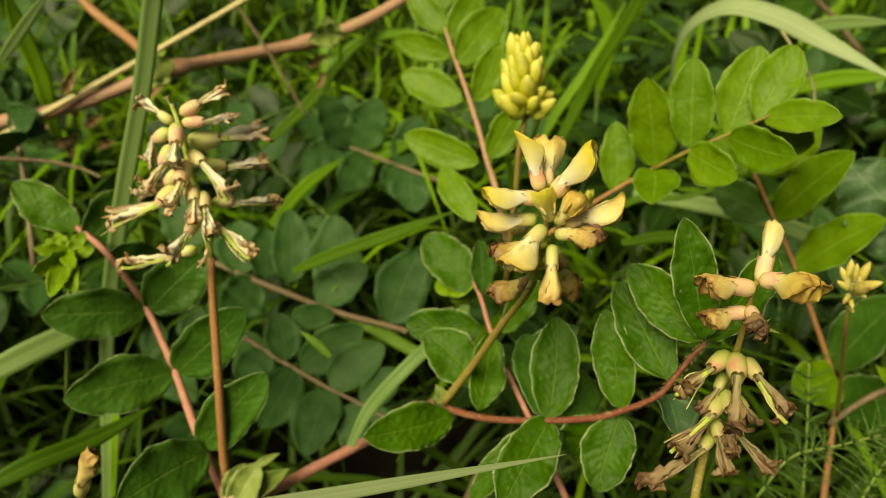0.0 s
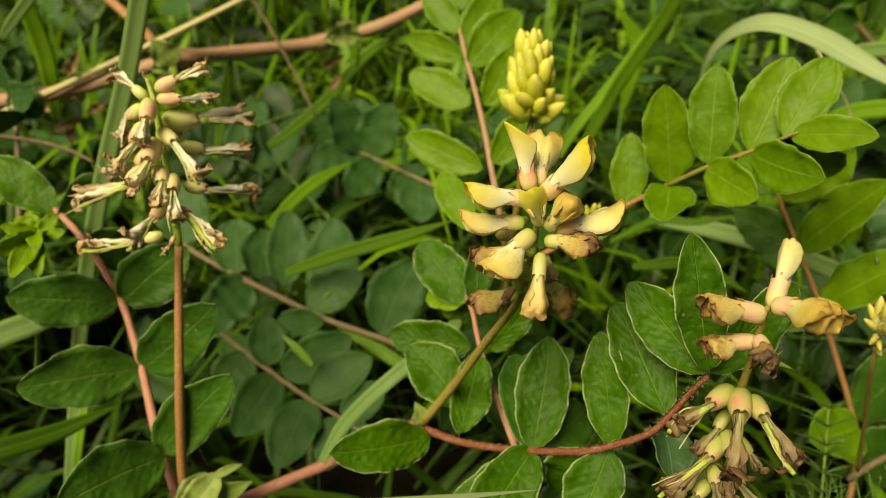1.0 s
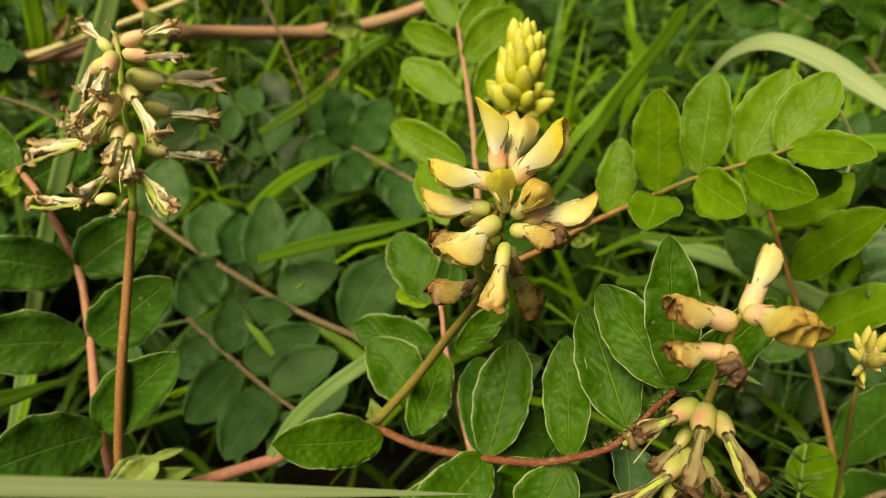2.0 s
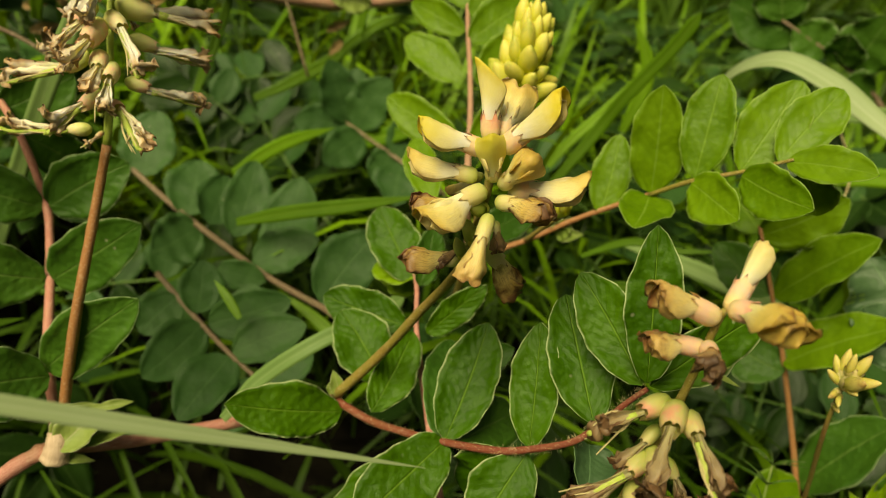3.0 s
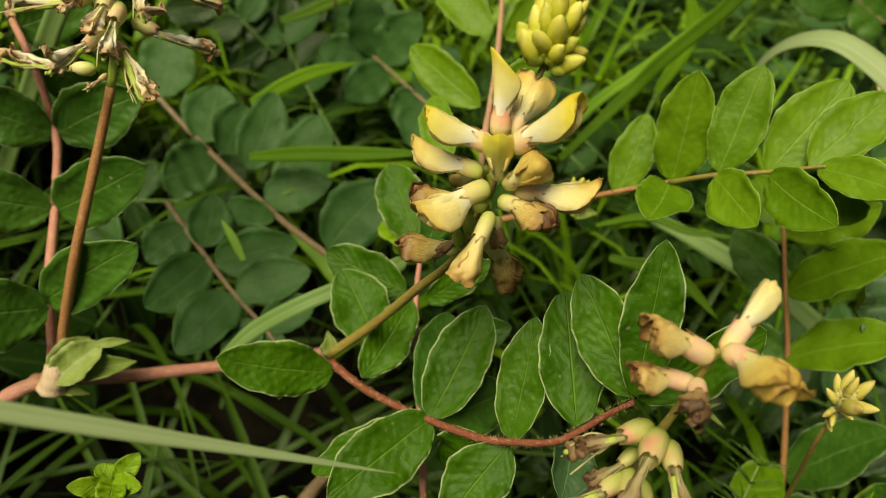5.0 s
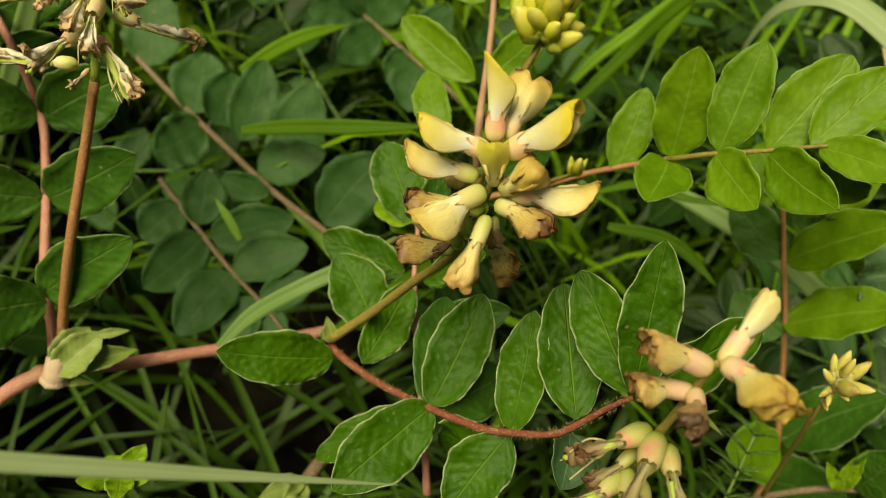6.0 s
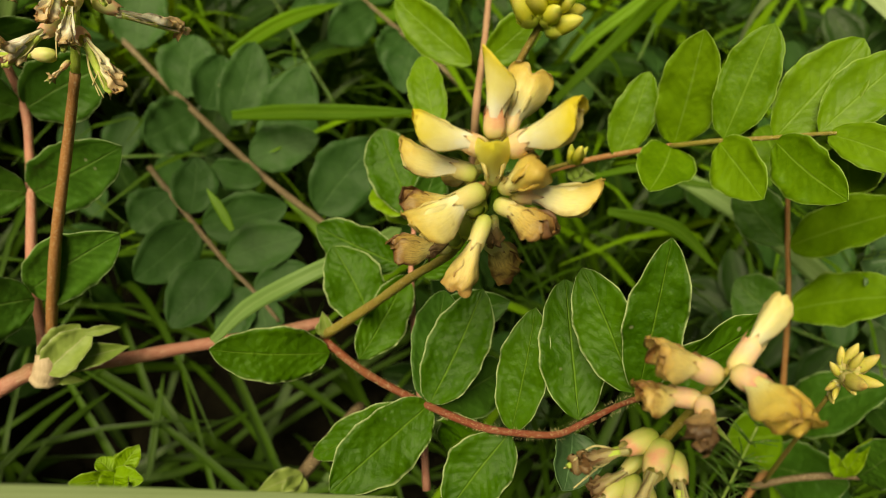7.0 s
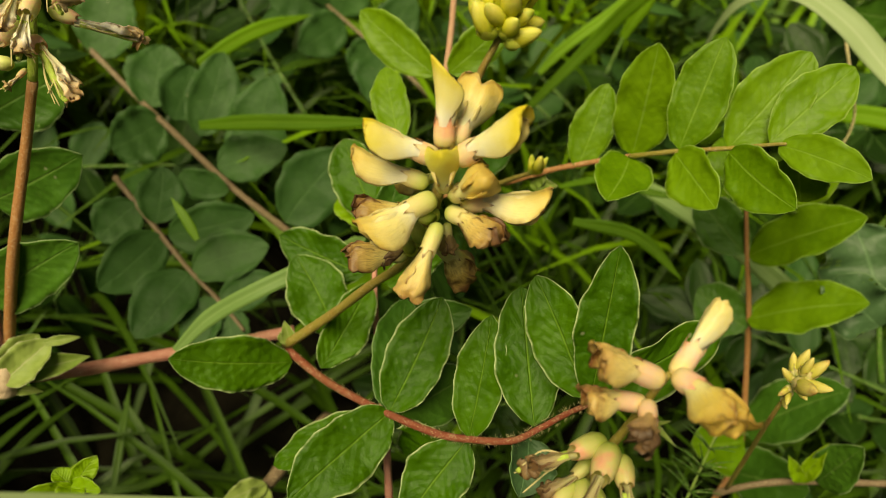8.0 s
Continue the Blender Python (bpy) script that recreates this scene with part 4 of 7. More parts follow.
flower(front_plant, (0.0579, 0.0939, 0.2297), (0.0488, 0.0910, 0.2314), (0.00, 0.40, 0.92), 'spent', 'rose', 1.3, 0.48)
flower(front_plant, (0.0579, 0.0934, 0.2308), (0.0570, 0.0852, 0.2338), (0.44, -0.07, 0.90), 'dry', 'rose', 1.3, 0.42)
fruit(front_plant, (0.0571, 0.0935, 0.2194), (0.0523, 0.0894, 0.2189), (0.0459, 0.0859, 0.2158), (0.02, -0.47, 0.88), fat=1.2, material='pod_shaded', tail='paper')
fruit(front_plant, (0.0580, 0.0927, 0.2198), (0.0562, 0.0859, 0.2202), (0.0551, 0.0769, 0.2154), (0.02, -0.47, 0.88), fat=1.2, material='pod_shaded', tail='paper', style=False)
fruit(front_plant, (0.0594, 0.0917, 0.2197), (0.0603, 0.0862, 0.2202), (0.0639, 0.0785, 0.2171), (0.02, -0.47, 0.88), fat=1.2, material='pod_shaded', tail='paper')
fruit(front_plant, (0.0573, 0.0924, 0.2150), (0.0551, 0.0896, 0.2129), (0.0509, 0.0870, 0.2092), (0.02, -0.47, 0.88), fat=1.2, material='pod_shaded', tail='paper', style=False)
fruit(front_plant, (0.0568, 0.0900, 0.2114), (0.0536, 0.0857, 0.2101), (0.0455, 0.0806, 0.2053), (0.02, -0.47, 0.88), fat=1.2, material='pod_shaded', tail='paper')
fruit(front_plant, (0.0572, 0.0907, 0.2122), (0.0570, 0.0857, 0.2116), (0.0565, 0.0782, 0.2079), (0.02, -0.47, 0.88), fat=1.2, material='pod_shaded', tail='paper', style=False)
fruit(front_plant, (0.0592, 0.0901, 0.2113), (0.0615, 0.0886, 0.2089), (0.0631, 0.0855, 0.2070), (0.02, -0.47, 0.88), fat=1.2, material='pod_shaded', tail='paper', style=False)
fruit(front_plant, (0.0562, 0.0881, 0.2070), (0.0557, 0.0836, 0.2057), (0.0564, 0.0769, 0.2020), (0.02, -0.47, 0.88), fat=1.2, material='pod_shaded', tail='paper', style=False)
fruit(front_plant, (0.0586, 0.0882, 0.2068), (0.0602, 0.0840, 0.2056), (0.0647, 0.0771, 0.2034), (0.02, -0.47, 0.88), fat=1.2, material='pod_shaded', tail='paper', style=False)
fruit(front_plant, (0.0557, 0.0862, 0.2042), (0.0528, 0.0833, 0.2030), (0.0411, 0.0785, 0.1978), (0.02, -0.47, 0.88), fat=1.2, material='pod_shaded', tail='paper')
leaflet(front_plant, (0.0608, 0.0952, 0.2251), (0.0630, 0.0905, 0.2279), 0.0007, (-0.87, -0.13, 0.47), 'stipule', name='bract', shape='lance')
leaflet(front_plant, (0.0607, 0.0949, 0.2232), (0.0620, 0.0933, 0.2285), 0.0007, (-0.77, -0.63, 0.01), 'stipule', name='bract', shape='lance')
stalk('node', front_plant, [(-0.0528, 0.1009, 0.1459), (-0.0526, 0.1021, 0.1484), (-0.0535, 0.1041, 0.1508)], 0.00308, 0.00217, 'pale', 'pale swollen stem node')
leaflet(front_plant, (-0.0520, 0.1010, 0.1493), (-0.0463, 0.1110, 0.1552), 0.0082, (0.17, -0.57, 0.80), 'stipule', name='stipule', shape='blunt', fold=0.45)
leaflet(front_plant, (-0.0533, 0.1022, 0.1476), (-0.0508, 0.1128, 0.1523), 0.0075, (0.24, -0.44, 0.86), 'stipule', name='stipule', shape='blunt', fold=0.45)
leaflet(front_plant, (-0.0476, 0.1100, 0.1546), (-0.0411, 0.1140, 0.1553), 0.0022, (0.19, -0.46, 0.87), 'stipule', name='stipule', shape='lance', fold=0.45)
leaflet(front_plant, (-0.0513, 0.1026, 0.1493), (-0.0389, 0.1126, 0.1506), 0.0056, (0.23, -0.40, 0.89), 'stipule', name='stipule', shape='lance', fold=0.45)
leaflet(front_plant, (-0.0530, 0.1009, 0.1466), (-0.0454, 0.1040, 0.1445), 0.0024, (0.37, -0.28, 0.89), 'stipule', name='stipule', shape='lance', fold=0.45)
leaflet(front_plant, (0.0039, 0.1237, 0.1647), (0.0009, 0.1255, 0.1701), 0.0034, (0.28, -0.85, 0.44), 'stipule', name='stipule', shape='lance', fold=0.4)
leaflet(front_plant, (0.0013, 0.1234, 0.1646), (0.0024, 0.1258, 0.1677), 0.0028, (-0.03, -0.78, 0.62), 'stipule', name='stipule', shape='lance', fold=0.4)
centre_leaf = stalk('compound_leaf', front_plant, [(0.0033, 0.1230, 0.1636), (0.0118, 0.1176, 0.1670), (0.0194, 0.1129, 0.1721), (0.0284, 0.1082, 0.1784), (0.0376, 0.1037, 0.1856), (0.0431, 0.1022, 0.1903), (0.0492, 0.1011, 0.1965), (0.0525, 0.1025, 0.2008), (0.0554, 0.1039, 0.2059), (0.0576, 0.1043, 0.2101)], 0.00094, 0.00044, 'red', 'pinnate leaf on a hairy red stalk')
bristles(centre_leaf, [(0.0033, 0.1230, 0.1636), (0.0118, 0.1176, 0.1670), (0.0194, 0.1129, 0.1721), (0.0284, 0.1082, 0.1784), (0.0376, 0.1037, 0.1856), (0.0431, 0.1022, 0.1903), (0.0492, 0.1011, 0.1965), (0.0525, 0.1025, 0.2008), (0.0554, 0.1039, 0.2059), (0.0576, 0.1043, 0.2101)], 0.00086, 700)
leaflet(centre_leaf, (0.0051, 0.1205, 0.1635), (-0.0158, 0.1070, 0.1728), 0.0128, (0.32, -0.50, 0.80), 'front', bend=0.05)
leaflet(centre_leaf, (0.0120, 0.1186, 0.1684), (0.0161, 0.1379, 0.1771), 0.0108, (0.35, -0.45, 0.82), 'front')
leaflet(centre_leaf, (0.0286, 0.1085, 0.1786), (0.0310, 0.1266, 0.1952), 0.0129, (-0.13, -0.66, 0.74), 'front', bend=0.03)
leaflet(centre_leaf, (0.0431, 0.1024, 0.1904), (0.0393, 0.1167, 0.2073), 0.0098, (-0.34, -0.75, 0.56), 'front', bend=0.05)
leaflet(centre_leaf, (0.0519, 0.1032, 0.1999), (0.0428, 0.1224, 0.2107), 0.0127, (-0.11, -0.53, 0.84), 'front', bend=0.03)
leaflet(centre_leaf, (0.0571, 0.1055, 0.2095), (0.0430, 0.1179, 0.2195), 0.0110, (-0.27, -0.77, 0.57), 'front', bend=0.04)
leaflet(centre_leaf, (0.0574, 0.1050, 0.2107), (0.0516, 0.1162, 0.2333), 0.0098, (-0.12, -0.90, 0.41), 'front', bend=0.04)
leaflet(centre_leaf, (0.0582, 0.1054, 0.2099), (0.0770, 0.1218, 0.2191), 0.0106, (0.25, -0.68, 0.69), 'front')
leaflet(centre_leaf, (0.0288, 0.1089, 0.1783), (0.0164, 0.0877, 0.1741), 0.0139, (0.21, -0.31, 0.93), 'front', bend=0.03)
leaflet(centre_leaf, (0.0280, 0.1099, 0.1754), (0.0090, 0.0987, 0.1594), 0.0091, (-0.43, -0.42, 0.80), 'front')
leaflet(centre_leaf, (0.0434, 0.1035, 0.1876), (0.0374, 0.0903, 0.1771), 0.0126, (-0.21, -0.55, 0.81), 'front', bend=0.08)
leaflet(centre_leaf, (0.0531, 0.1047, 0.1929), (0.0536, 0.0943, 0.1923), 0.0097, (0.19, -0.05, 0.98), 'blue', fold=0.5)
leaflet(centre_leaf, (0.0391, 0.1038, 0.1860), (0.0345, 0.1051, 0.1674), 0.0120, (-0.69, -0.71, 0.12), 'front')
leaflet(centre_leaf, (0.0305, 0.1090, 0.1780), (0.0426, 0.1246, 0.1748), 0.0134, (0.49, -0.20, 0.85), 'left')
leaflet(centre_leaf, (0.0274, 0.1094, 0.1779), (0.0245, 0.1340, 0.1824), 0.0110, (-0.01, -0.18, 0.98), 'left')
mid_leaf = stalk('compound_leaf', front_plant, [(0.0355, 0.1041, 0.1490), (0.0311, 0.1133, 0.1541), (0.0258, 0.1232, 0.1604), (0.0207, 0.1328, 0.1662), (0.0158, 0.1433, 0.1725), (0.0133, 0.1517, 0.1765), (0.0111, 0.1580, 0.1773)], 0.00087, 0.00050, 'pink', 'pinnate leaf on a thin pink stalk')
leaflet(mid_leaf, (0.0133, 0.1433, 0.1724), (-0.0086, 0.1449, 0.1733), 0.0127, (-0.03, -0.78, 0.62), 'front')
leaflet(mid_leaf, (0.0120, 0.1289, 0.1664), (-0.0025, 0.1397, 0.1754), 0.0146, (0.09, -0.56, 0.82), 'front')
leaflet(mid_leaf, (0.0112, 0.1581, 0.1744), (-0.0035, 0.1715, 0.1848), 0.0143, (-0.09, -0.67, 0.74), 'front')
leaflet(mid_leaf, (0.0134, 0.1536, 0.1770), (0.0134, 0.1646, 0.1880), 0.0095, (0.47, -0.62, 0.62), 'left')
leaflet(mid_leaf, (0.0185, 0.1421, 0.1730), (0.0292, 0.1469, 0.1876), 0.0081, (0.00, -0.95, 0.31), 'front')
leaflet(mid_leaf, (0.0214, 0.1329, 0.1677), (0.0388, 0.1375, 0.1799), 0.0105, (-0.17, -0.82, 0.55), 'left')
leaflet(mid_leaf, (0.0118, 0.1589, 0.1753), (-0.0008, 0.1638, 0.1719), 0.0109, (-0.37, -0.37, 0.85), 'young')
left_leaf = stalk('compound_leaf', front_plant, [(-0.0552, 0.1050, 0.1484), (-0.0589, 0.1104, 0.1493), (-0.0637, 0.1175, 0.1581), (-0.0734, 0.1341, 0.1641), (-0.0804, 0.1448, 0.1665), (-0.0860, 0.1528, 0.1699), (-0.0906, 0.1559, 0.1810), (-0.0953, 0.1579, 0.1901), (-0.1054, 0.1655, 0.1919)], 0.00118, 0.00084, 'pink', 'pinnate leaf on a smooth pink stalk')
leaflet(left_leaf, (-0.0741, 0.1339, 0.1643), (-0.0932, 0.1158, 0.1748), 0.0168, (0.72, -0.46, 0.51), 'left')
leaflet(left_leaf, (-0.0866, 0.1524, 0.1699), (-0.1071, 0.1387, 0.1819), 0.0161, (0.66, -0.61, 0.44), 'left')
leaflet(left_leaf, (-0.0731, 0.1344, 0.1642), (-0.0510, 0.1362, 0.1861), 0.0164, (-0.09, -0.98, 0.18), 'left')
leaflet(left_leaf, (-0.0857, 0.1530, 0.1700), (-0.0681, 0.1620, 0.1835), 0.0179, (0.22, -0.92, 0.33), 'left')
leaflet(left_leaf, (-0.0616, 0.1135, 0.1583), (-0.0421, 0.1188, 0.1808), 0.0147, (-0.01, -0.97, 0.24), 'left')
leaflet(left_leaf, (-0.0598, 0.1123, 0.1580), (-0.0720, 0.0908, 0.1681), 0.0172, (0.78, -0.16, 0.60), 'left')
leaflet(left_leaf, (-0.1043, 0.1645, 0.1914), (-0.1219, 0.1701, 0.2047), 0.0125, (0.32, -0.65, 0.69), 'front')
leaflet(left_leaf, (-0.1021, 0.1614, 0.1893), (-0.0909, 0.1778, 0.1961), 0.0158, (0.63, -0.62, 0.46), 'left')
leaflet(left_leaf, (-0.0946, 0.1577, 0.1876), (-0.0843, 0.1701, 0.1729), 0.0130, (0.87, -0.43, 0.24), 'left')

rear_plant = thing('wild_liquorice', (0.0229, 0.1730, 0.0000), 'upright wild liquorice with a pale yellow bud raceme', 'wildflower', 'wild liquorice plants')
stalk('raceme_axis', rear_plant, [(0.0221, 0.1789, 0.1419), (0.0227, 0.1746, 0.1787), (0.0232, 0.1714, 0.1993), (0.0235, 0.1729, 0.2142), (0.0248, 0.1751, 0.2230), (0.0244, 0.1797, 0.2315), (0.0240, 0.1829, 0.2381)], 0.00109, 0.00047, 'olive', 'olive stalk of the bud raceme')
bud(rear_plant, (0.0259, 0.1750, 0.2229), (0.0333, 0.1759, 0.2263), (-0.98, -0.15, -0.14), 1.45)
bud(rear_plant, (0.0237, 0.1748, 0.2236), (0.0174, 0.1719, 0.2295), (0.71, 0.40, -0.59), 1.45)
bud(rear_plant, (0.0248, 0.1764, 0.2232), (0.0262, 0.1856, 0.2227), (-0.06, -0.88, 0.48), 1.44)
bud(rear_plant, (0.0252, 0.1750, 0.2245), (0.0282, 0.1717, 0.2299), (-0.62, 0.46, -0.64), 1.44)
bud(rear_plant, (0.0234, 0.1762, 0.2243), (0.0152, 0.1798, 0.2266), (0.97, -0.24, -0.05), 1.43)
bud(rear_plant, (0.0256, 0.1766, 0.2247), (0.0329, 0.1813, 0.2253), (-0.81, -0.55, 0.20), 1.43)
bud(rear_plant, (0.0241, 0.1756, 0.2257), (0.0217, 0.1709, 0.2318), (0.23, 0.60, -0.76), 1.42)
bud(rear_plant, (0.0240, 0.1775, 0.2252), (0.0211, 0.1854, 0.2254), (0.47, -0.78, 0.40), 1.42)
bud(rear_plant, (0.0255, 0.1765, 0.2263), (0.0305, 0.1757, 0.2304), (-0.93, 0.11, -0.35), 1.41)
bud(rear_plant, (0.0233, 0.1768, 0.2266), (0.0173, 0.1777, 0.2330), (0.90, 0.18, -0.40), 1.41)
bud(rear_plant, (0.0250, 0.1781, 0.2265), (0.0286, 0.1862, 0.2277), (-0.39, -0.81, 0.43), 1.40)
bud(rear_plant, (0.0246, 0.1767, 0.2278), (0.0259, 0.1722, 0.2354), (-0.32, 0.58, -0.75), 1.40)
bud(rear_plant, (0.0233, 0.1783, 0.2274), (0.0177, 0.1840, 0.2300), (0.86, -0.48, 0.15), 1.40)
bud(rear_plant, (0.0255, 0.1781, 0.2281), (0.0304, 0.1815, 0.2334), (-0.95, -0.31, -0.00), 1.39)
bud(rear_plant, (0.0235, 0.1775, 0.2289), (0.0200, 0.1757, 0.2355), (0.54, 0.50, -0.67), 1.39)
bud(rear_plant, (0.0242, 0.1793, 0.2285), (0.0237, 0.1889, 0.2310), (0.15, -0.87, 0.47), 1.38)
bud(rear_plant, (0.0251, 0.1780, 0.2297), (0.0285, 0.1772, 0.2374), (-0.76, 0.34, -0.55), 1.38)
bud(rear_plant, (0.0230, 0.1789, 0.2297), (0.0171, 0.1818, 0.2353), (0.98, -0.07, -0.19), 1.37)
bud(rear_plant, (0.0251, 0.1796, 0.2299), (0.0287, 0.1857, 0.2345), (-0.68, -0.67, 0.30), 1.37)
bud(rear_plant, (0.0240, 0.1784, 0.2310), (0.0231, 0.1759, 0.2398), (0.02, 0.62, -0.78), 1.36)
bud(rear_plant, (0.0234, 0.1802, 0.2306), (0.0198, 0.1874, 0.2335), (0.65, -0.69, 0.33), 1.36)
bud(rear_plant, (0.0252, 0.1794, 0.2315), (0.0296, 0.1808, 0.2368), (-0.97, -0.05, -0.22), 1.35)
bud(rear_plant, (0.0230, 0.1794, 0.2320), (0.0194, 0.1796, 0.2378), (0.79, 0.32, -0.52), 1.35)
bud(rear_plant, (0.0244, 0.1809, 0.2318), (0.0255, 0.1878, 0.2358), (-0.19, -0.86, 0.47), 1.35)
bud(rear_plant, (0.0245, 0.1795, 0.2330), (0.0257, 0.1790, 0.2405), (-0.51, 0.51, -0.69), 1.34)
bud(rear_plant, (0.0228, 0.1808, 0.2328), (0.0190, 0.1848, 0.2376), (0.94, -0.33, 0.03), 1.34)
bud(rear_plant, (0.0250, 0.1810, 0.2333), (0.0291, 0.1852, 0.2384), (-0.88, -0.46, 0.13), 1.33)
bud(rear_plant, (0.0234, 0.1801, 0.2342), (0.0216, 0.1796, 0.2414), (0.36, 0.57, -0.74), 1.33)
bud(rear_plant, (0.0235, 0.1820, 0.2338), (0.0224, 0.1881, 0.2372), (0.36, -0.83, 0.44), 1.32)
bud(rear_plant, (0.0249, 0.1808, 0.2349), (0.0280, 0.1809, 0.2408), (-0.88, 0.20, -0.43), 1.32)
bud(rear_plant, (0.0226, 0.1813, 0.2351), (0.0191, 0.1837, 0.2422), (0.94, 0.08, -0.32), 1.31)
bud(rear_plant, (0.0245, 0.1824, 0.2351), (0.0257, 0.1874, 0.2410), (-0.51, -0.77, 0.39), 1.31)
bud(rear_plant, (0.0239, 0.1810, 0.2363), (0.0239, 0.1812, 0.2437), (-0.19, 0.61, -0.77), 1.30)
bud(rear_plant, (0.0228, 0.1827, 0.2360), (0.0213, 0.1865, 0.2407), (0.79, -0.57, 0.23), 1.30)
tall_leaf = stalk('compound_leaf', rear_plant, [(0.0240, 0.1797, 0.1648), (0.0180, 0.1741, 0.1974), (0.0154, 0.1899, 0.1989), (0.0126, 0.2034, 0.2036), (0.0084, 0.2202, 0.2092), (0.0042, 0.2350, 0.2145), (0.0000, 0.2511, 0.2220), (-0.0032, 0.2644, 0.2293)], 0.00092, 0.00062, 'tan', 'pinnate leaf on an upright pink stalk')
leaflet(tall_leaf, (0.0130, 0.1897, 0.1984), (-0.0111, 0.1981, 0.2031), 0.0119, (-0.21, -0.86, 0.47), 'bright')
leaflet(tall_leaf, (0.0077, 0.2150, 0.2058), (-0.0129, 0.2240, 0.2119), 0.0126, (-0.11, -0.72, 0.68), 'bright')
leaflet(tall_leaf, (0.0038, 0.2334, 0.2135), (-0.0162, 0.2410, 0.2160), 0.0107, (-0.29, -0.89, 0.36), 'bright')
leaflet(tall_leaf, (0.0017, 0.2428, 0.2176), (-0.0114, 0.2529, 0.2284), 0.0109, (-0.08, -0.78, 0.62), 'bright')
leaflet(tall_leaf, (0.0161, 0.1905, 0.1999), (0.0252, 0.1977, 0.2131), 0.0111, (0.09, -0.90, 0.43), 'bright')
leaflet(tall_leaf, (0.0122, 0.2141, 0.2062), (0.0202, 0.2246, 0.2214), 0.0113, (0.19, -0.85, 0.49), 'bright')
leaflet(tall_leaf, (0.0058, 0.2295, 0.2121), (0.0218, 0.2448, 0.2259), 0.0146, (0.15, -0.74, 0.65), 'bright')
leaflet(tall_leaf, (0.0038, 0.2383, 0.2171), (0.0143, 0.2515, 0.2285), 0.0124, (0.16, -0.72, 0.68), 'bright')
leaflet(tall_leaf, (0.0113, 0.1657, 0.1940), (0.0010, 0.1823, 0.2018), 0.0096, (-0.22, -0.52, 0.82), 'bright')
leaflet(tall_leaf, (0.0233, 0.1780, 0.1782), (0.0384, 0.1935, 0.1846), 0.0110, (0.30, -0.60, 0.75), 'left')
leaflet(tall_leaf, (0.0000, 0.2511, 0.2220), (0.0040, 0.2606, 0.2364), 0.0108, (-0.09, -0.82, 0.57), 'bright')
leaflet(tall_leaf, (-0.0017, 0.2565, 0.2250), (-0.0162, 0.2645, 0.2353), 0.0109, (-0.07, -0.83, 0.55), 'bright')
right_leaf = stalk('compound_leaf', rear_plant, [(0.0233, 0.1744, 0.1738), (0.0368, 0.1762, 0.1831), (0.0466, 0.1749, 0.1938), (0.0536, 0.1733, 0.2010), (0.0615, 0.1712, 0.2088)], 0.00085, 0.00062, 'brown', 'fresh green pinnate leaf held flat on a reddish stalk')
stalk('rachis', right_leaf, [(0.0610, 0.1713, 0.2083), (0.0676, 0.1656, 0.2178), (0.0760, 0.1653, 0.2227), (0.0821, 0.1637, 0.2278), (0.0842, 0.1626, 0.2299)], 0.00060, 0.00032, 'olive')
leaflet(right_leaf, (0.0615, 0.1714, 0.2090), (0.0554, 0.1745, 0.2339), 0.0138, (-0.17, -0.98, 0.08), 'bright', bend=0.06)
leaflet(right_leaf, (0.0678, 0.1654, 0.2186), (0.0665, 0.1755, 0.2396), 0.0124, (-0.38, -0.84, 0.38), 'bright', bend=0.06)
leaflet(right_leaf, (0.0762, 0.1653, 0.2228), (0.0835, 0.1770, 0.2420), 0.0145, (-0.22, -0.80, 0.57), 'bright', bend=0.06)
leaflet(right_leaf, (0.0820, 0.1638, 0.2280), (0.0916, 0.1754, 0.2430), 0.0125, (-0.26, -0.68, 0.69), 'bright', bend=0.06)
leaflet(right_leaf, (0.0835, 0.1635, 0.2286), (0.0947, 0.1506, 0.2365), 0.0090, (-0.78, -0.38, 0.50), 'bright', bend=0.06)
leaflet(right_leaf, (0.0612, 0.1710, 0.2083), (0.0567, 0.1535, 0.2101), 0.0133, (-0.09, 0.12, 0.99), 'bright', bend=0.06)
leaflet(right_leaf, (0.0676, 0.1654, 0.2174), (0.0744, 0.1496, 0.2198), 0.0118, (-0.88, -0.33, 0.34), 'bright', bend=0.06)
leaflet(right_leaf, (0.0768, 0.1648, 0.2224), (0.0853, 0.1467, 0.2277), 0.0120, (-0.90, -0.36, 0.24), 'bright', bend=0.06)
leaflet(right_leaf, (0.0890, 0.1649, 0.2270), (0.0940, 0.1613, 0.2191), 0.0140, (-0.60, -0.80, -0.01), 'bright', bend=0.06)
leaflet(right_leaf, (0.0523, 0.1732, 0.1987), (0.0517, 0.1838, 0.2162), 0.0108, (-0.21, -0.84, 0.50), 'bright', bend=0.06)
leaflet(right_leaf, (0.0787, 0.1670, 0.2223), (0.0796, 0.1819, 0.2302), 0.0099, (-0.38, -0.42, 0.83), 'bright', bend=0.06)

right_plant = thing('wild_liquorice', (0.1301, 0.1364, 0.0000), 'wild liquorice with a pinkish stem and a small bud raceme', 'wildflower', 'wild liquorice plants')
stem_leaf = stalk('compound_leaf', right_plant, [(0.1289, 0.1269, 0.0870), (0.1313, 0.1397, 0.1008), (0.1346, 0.1521, 0.1123), (0.1367, 0.1614, 0.1220), (0.1334, 0.1683, 0.1315), (0.1246, 0.1775, 0.1495), (0.1157, 0.1832, 0.1659), (0.1078, 0.1869, 0.1787), (0.1022, 0.1915, 0.1883), (0.0985, 0.1963, 0.1947)], 0.00115, 0.00052, 'brown', 'pinnate leaf on a long pinkish brown stalk')
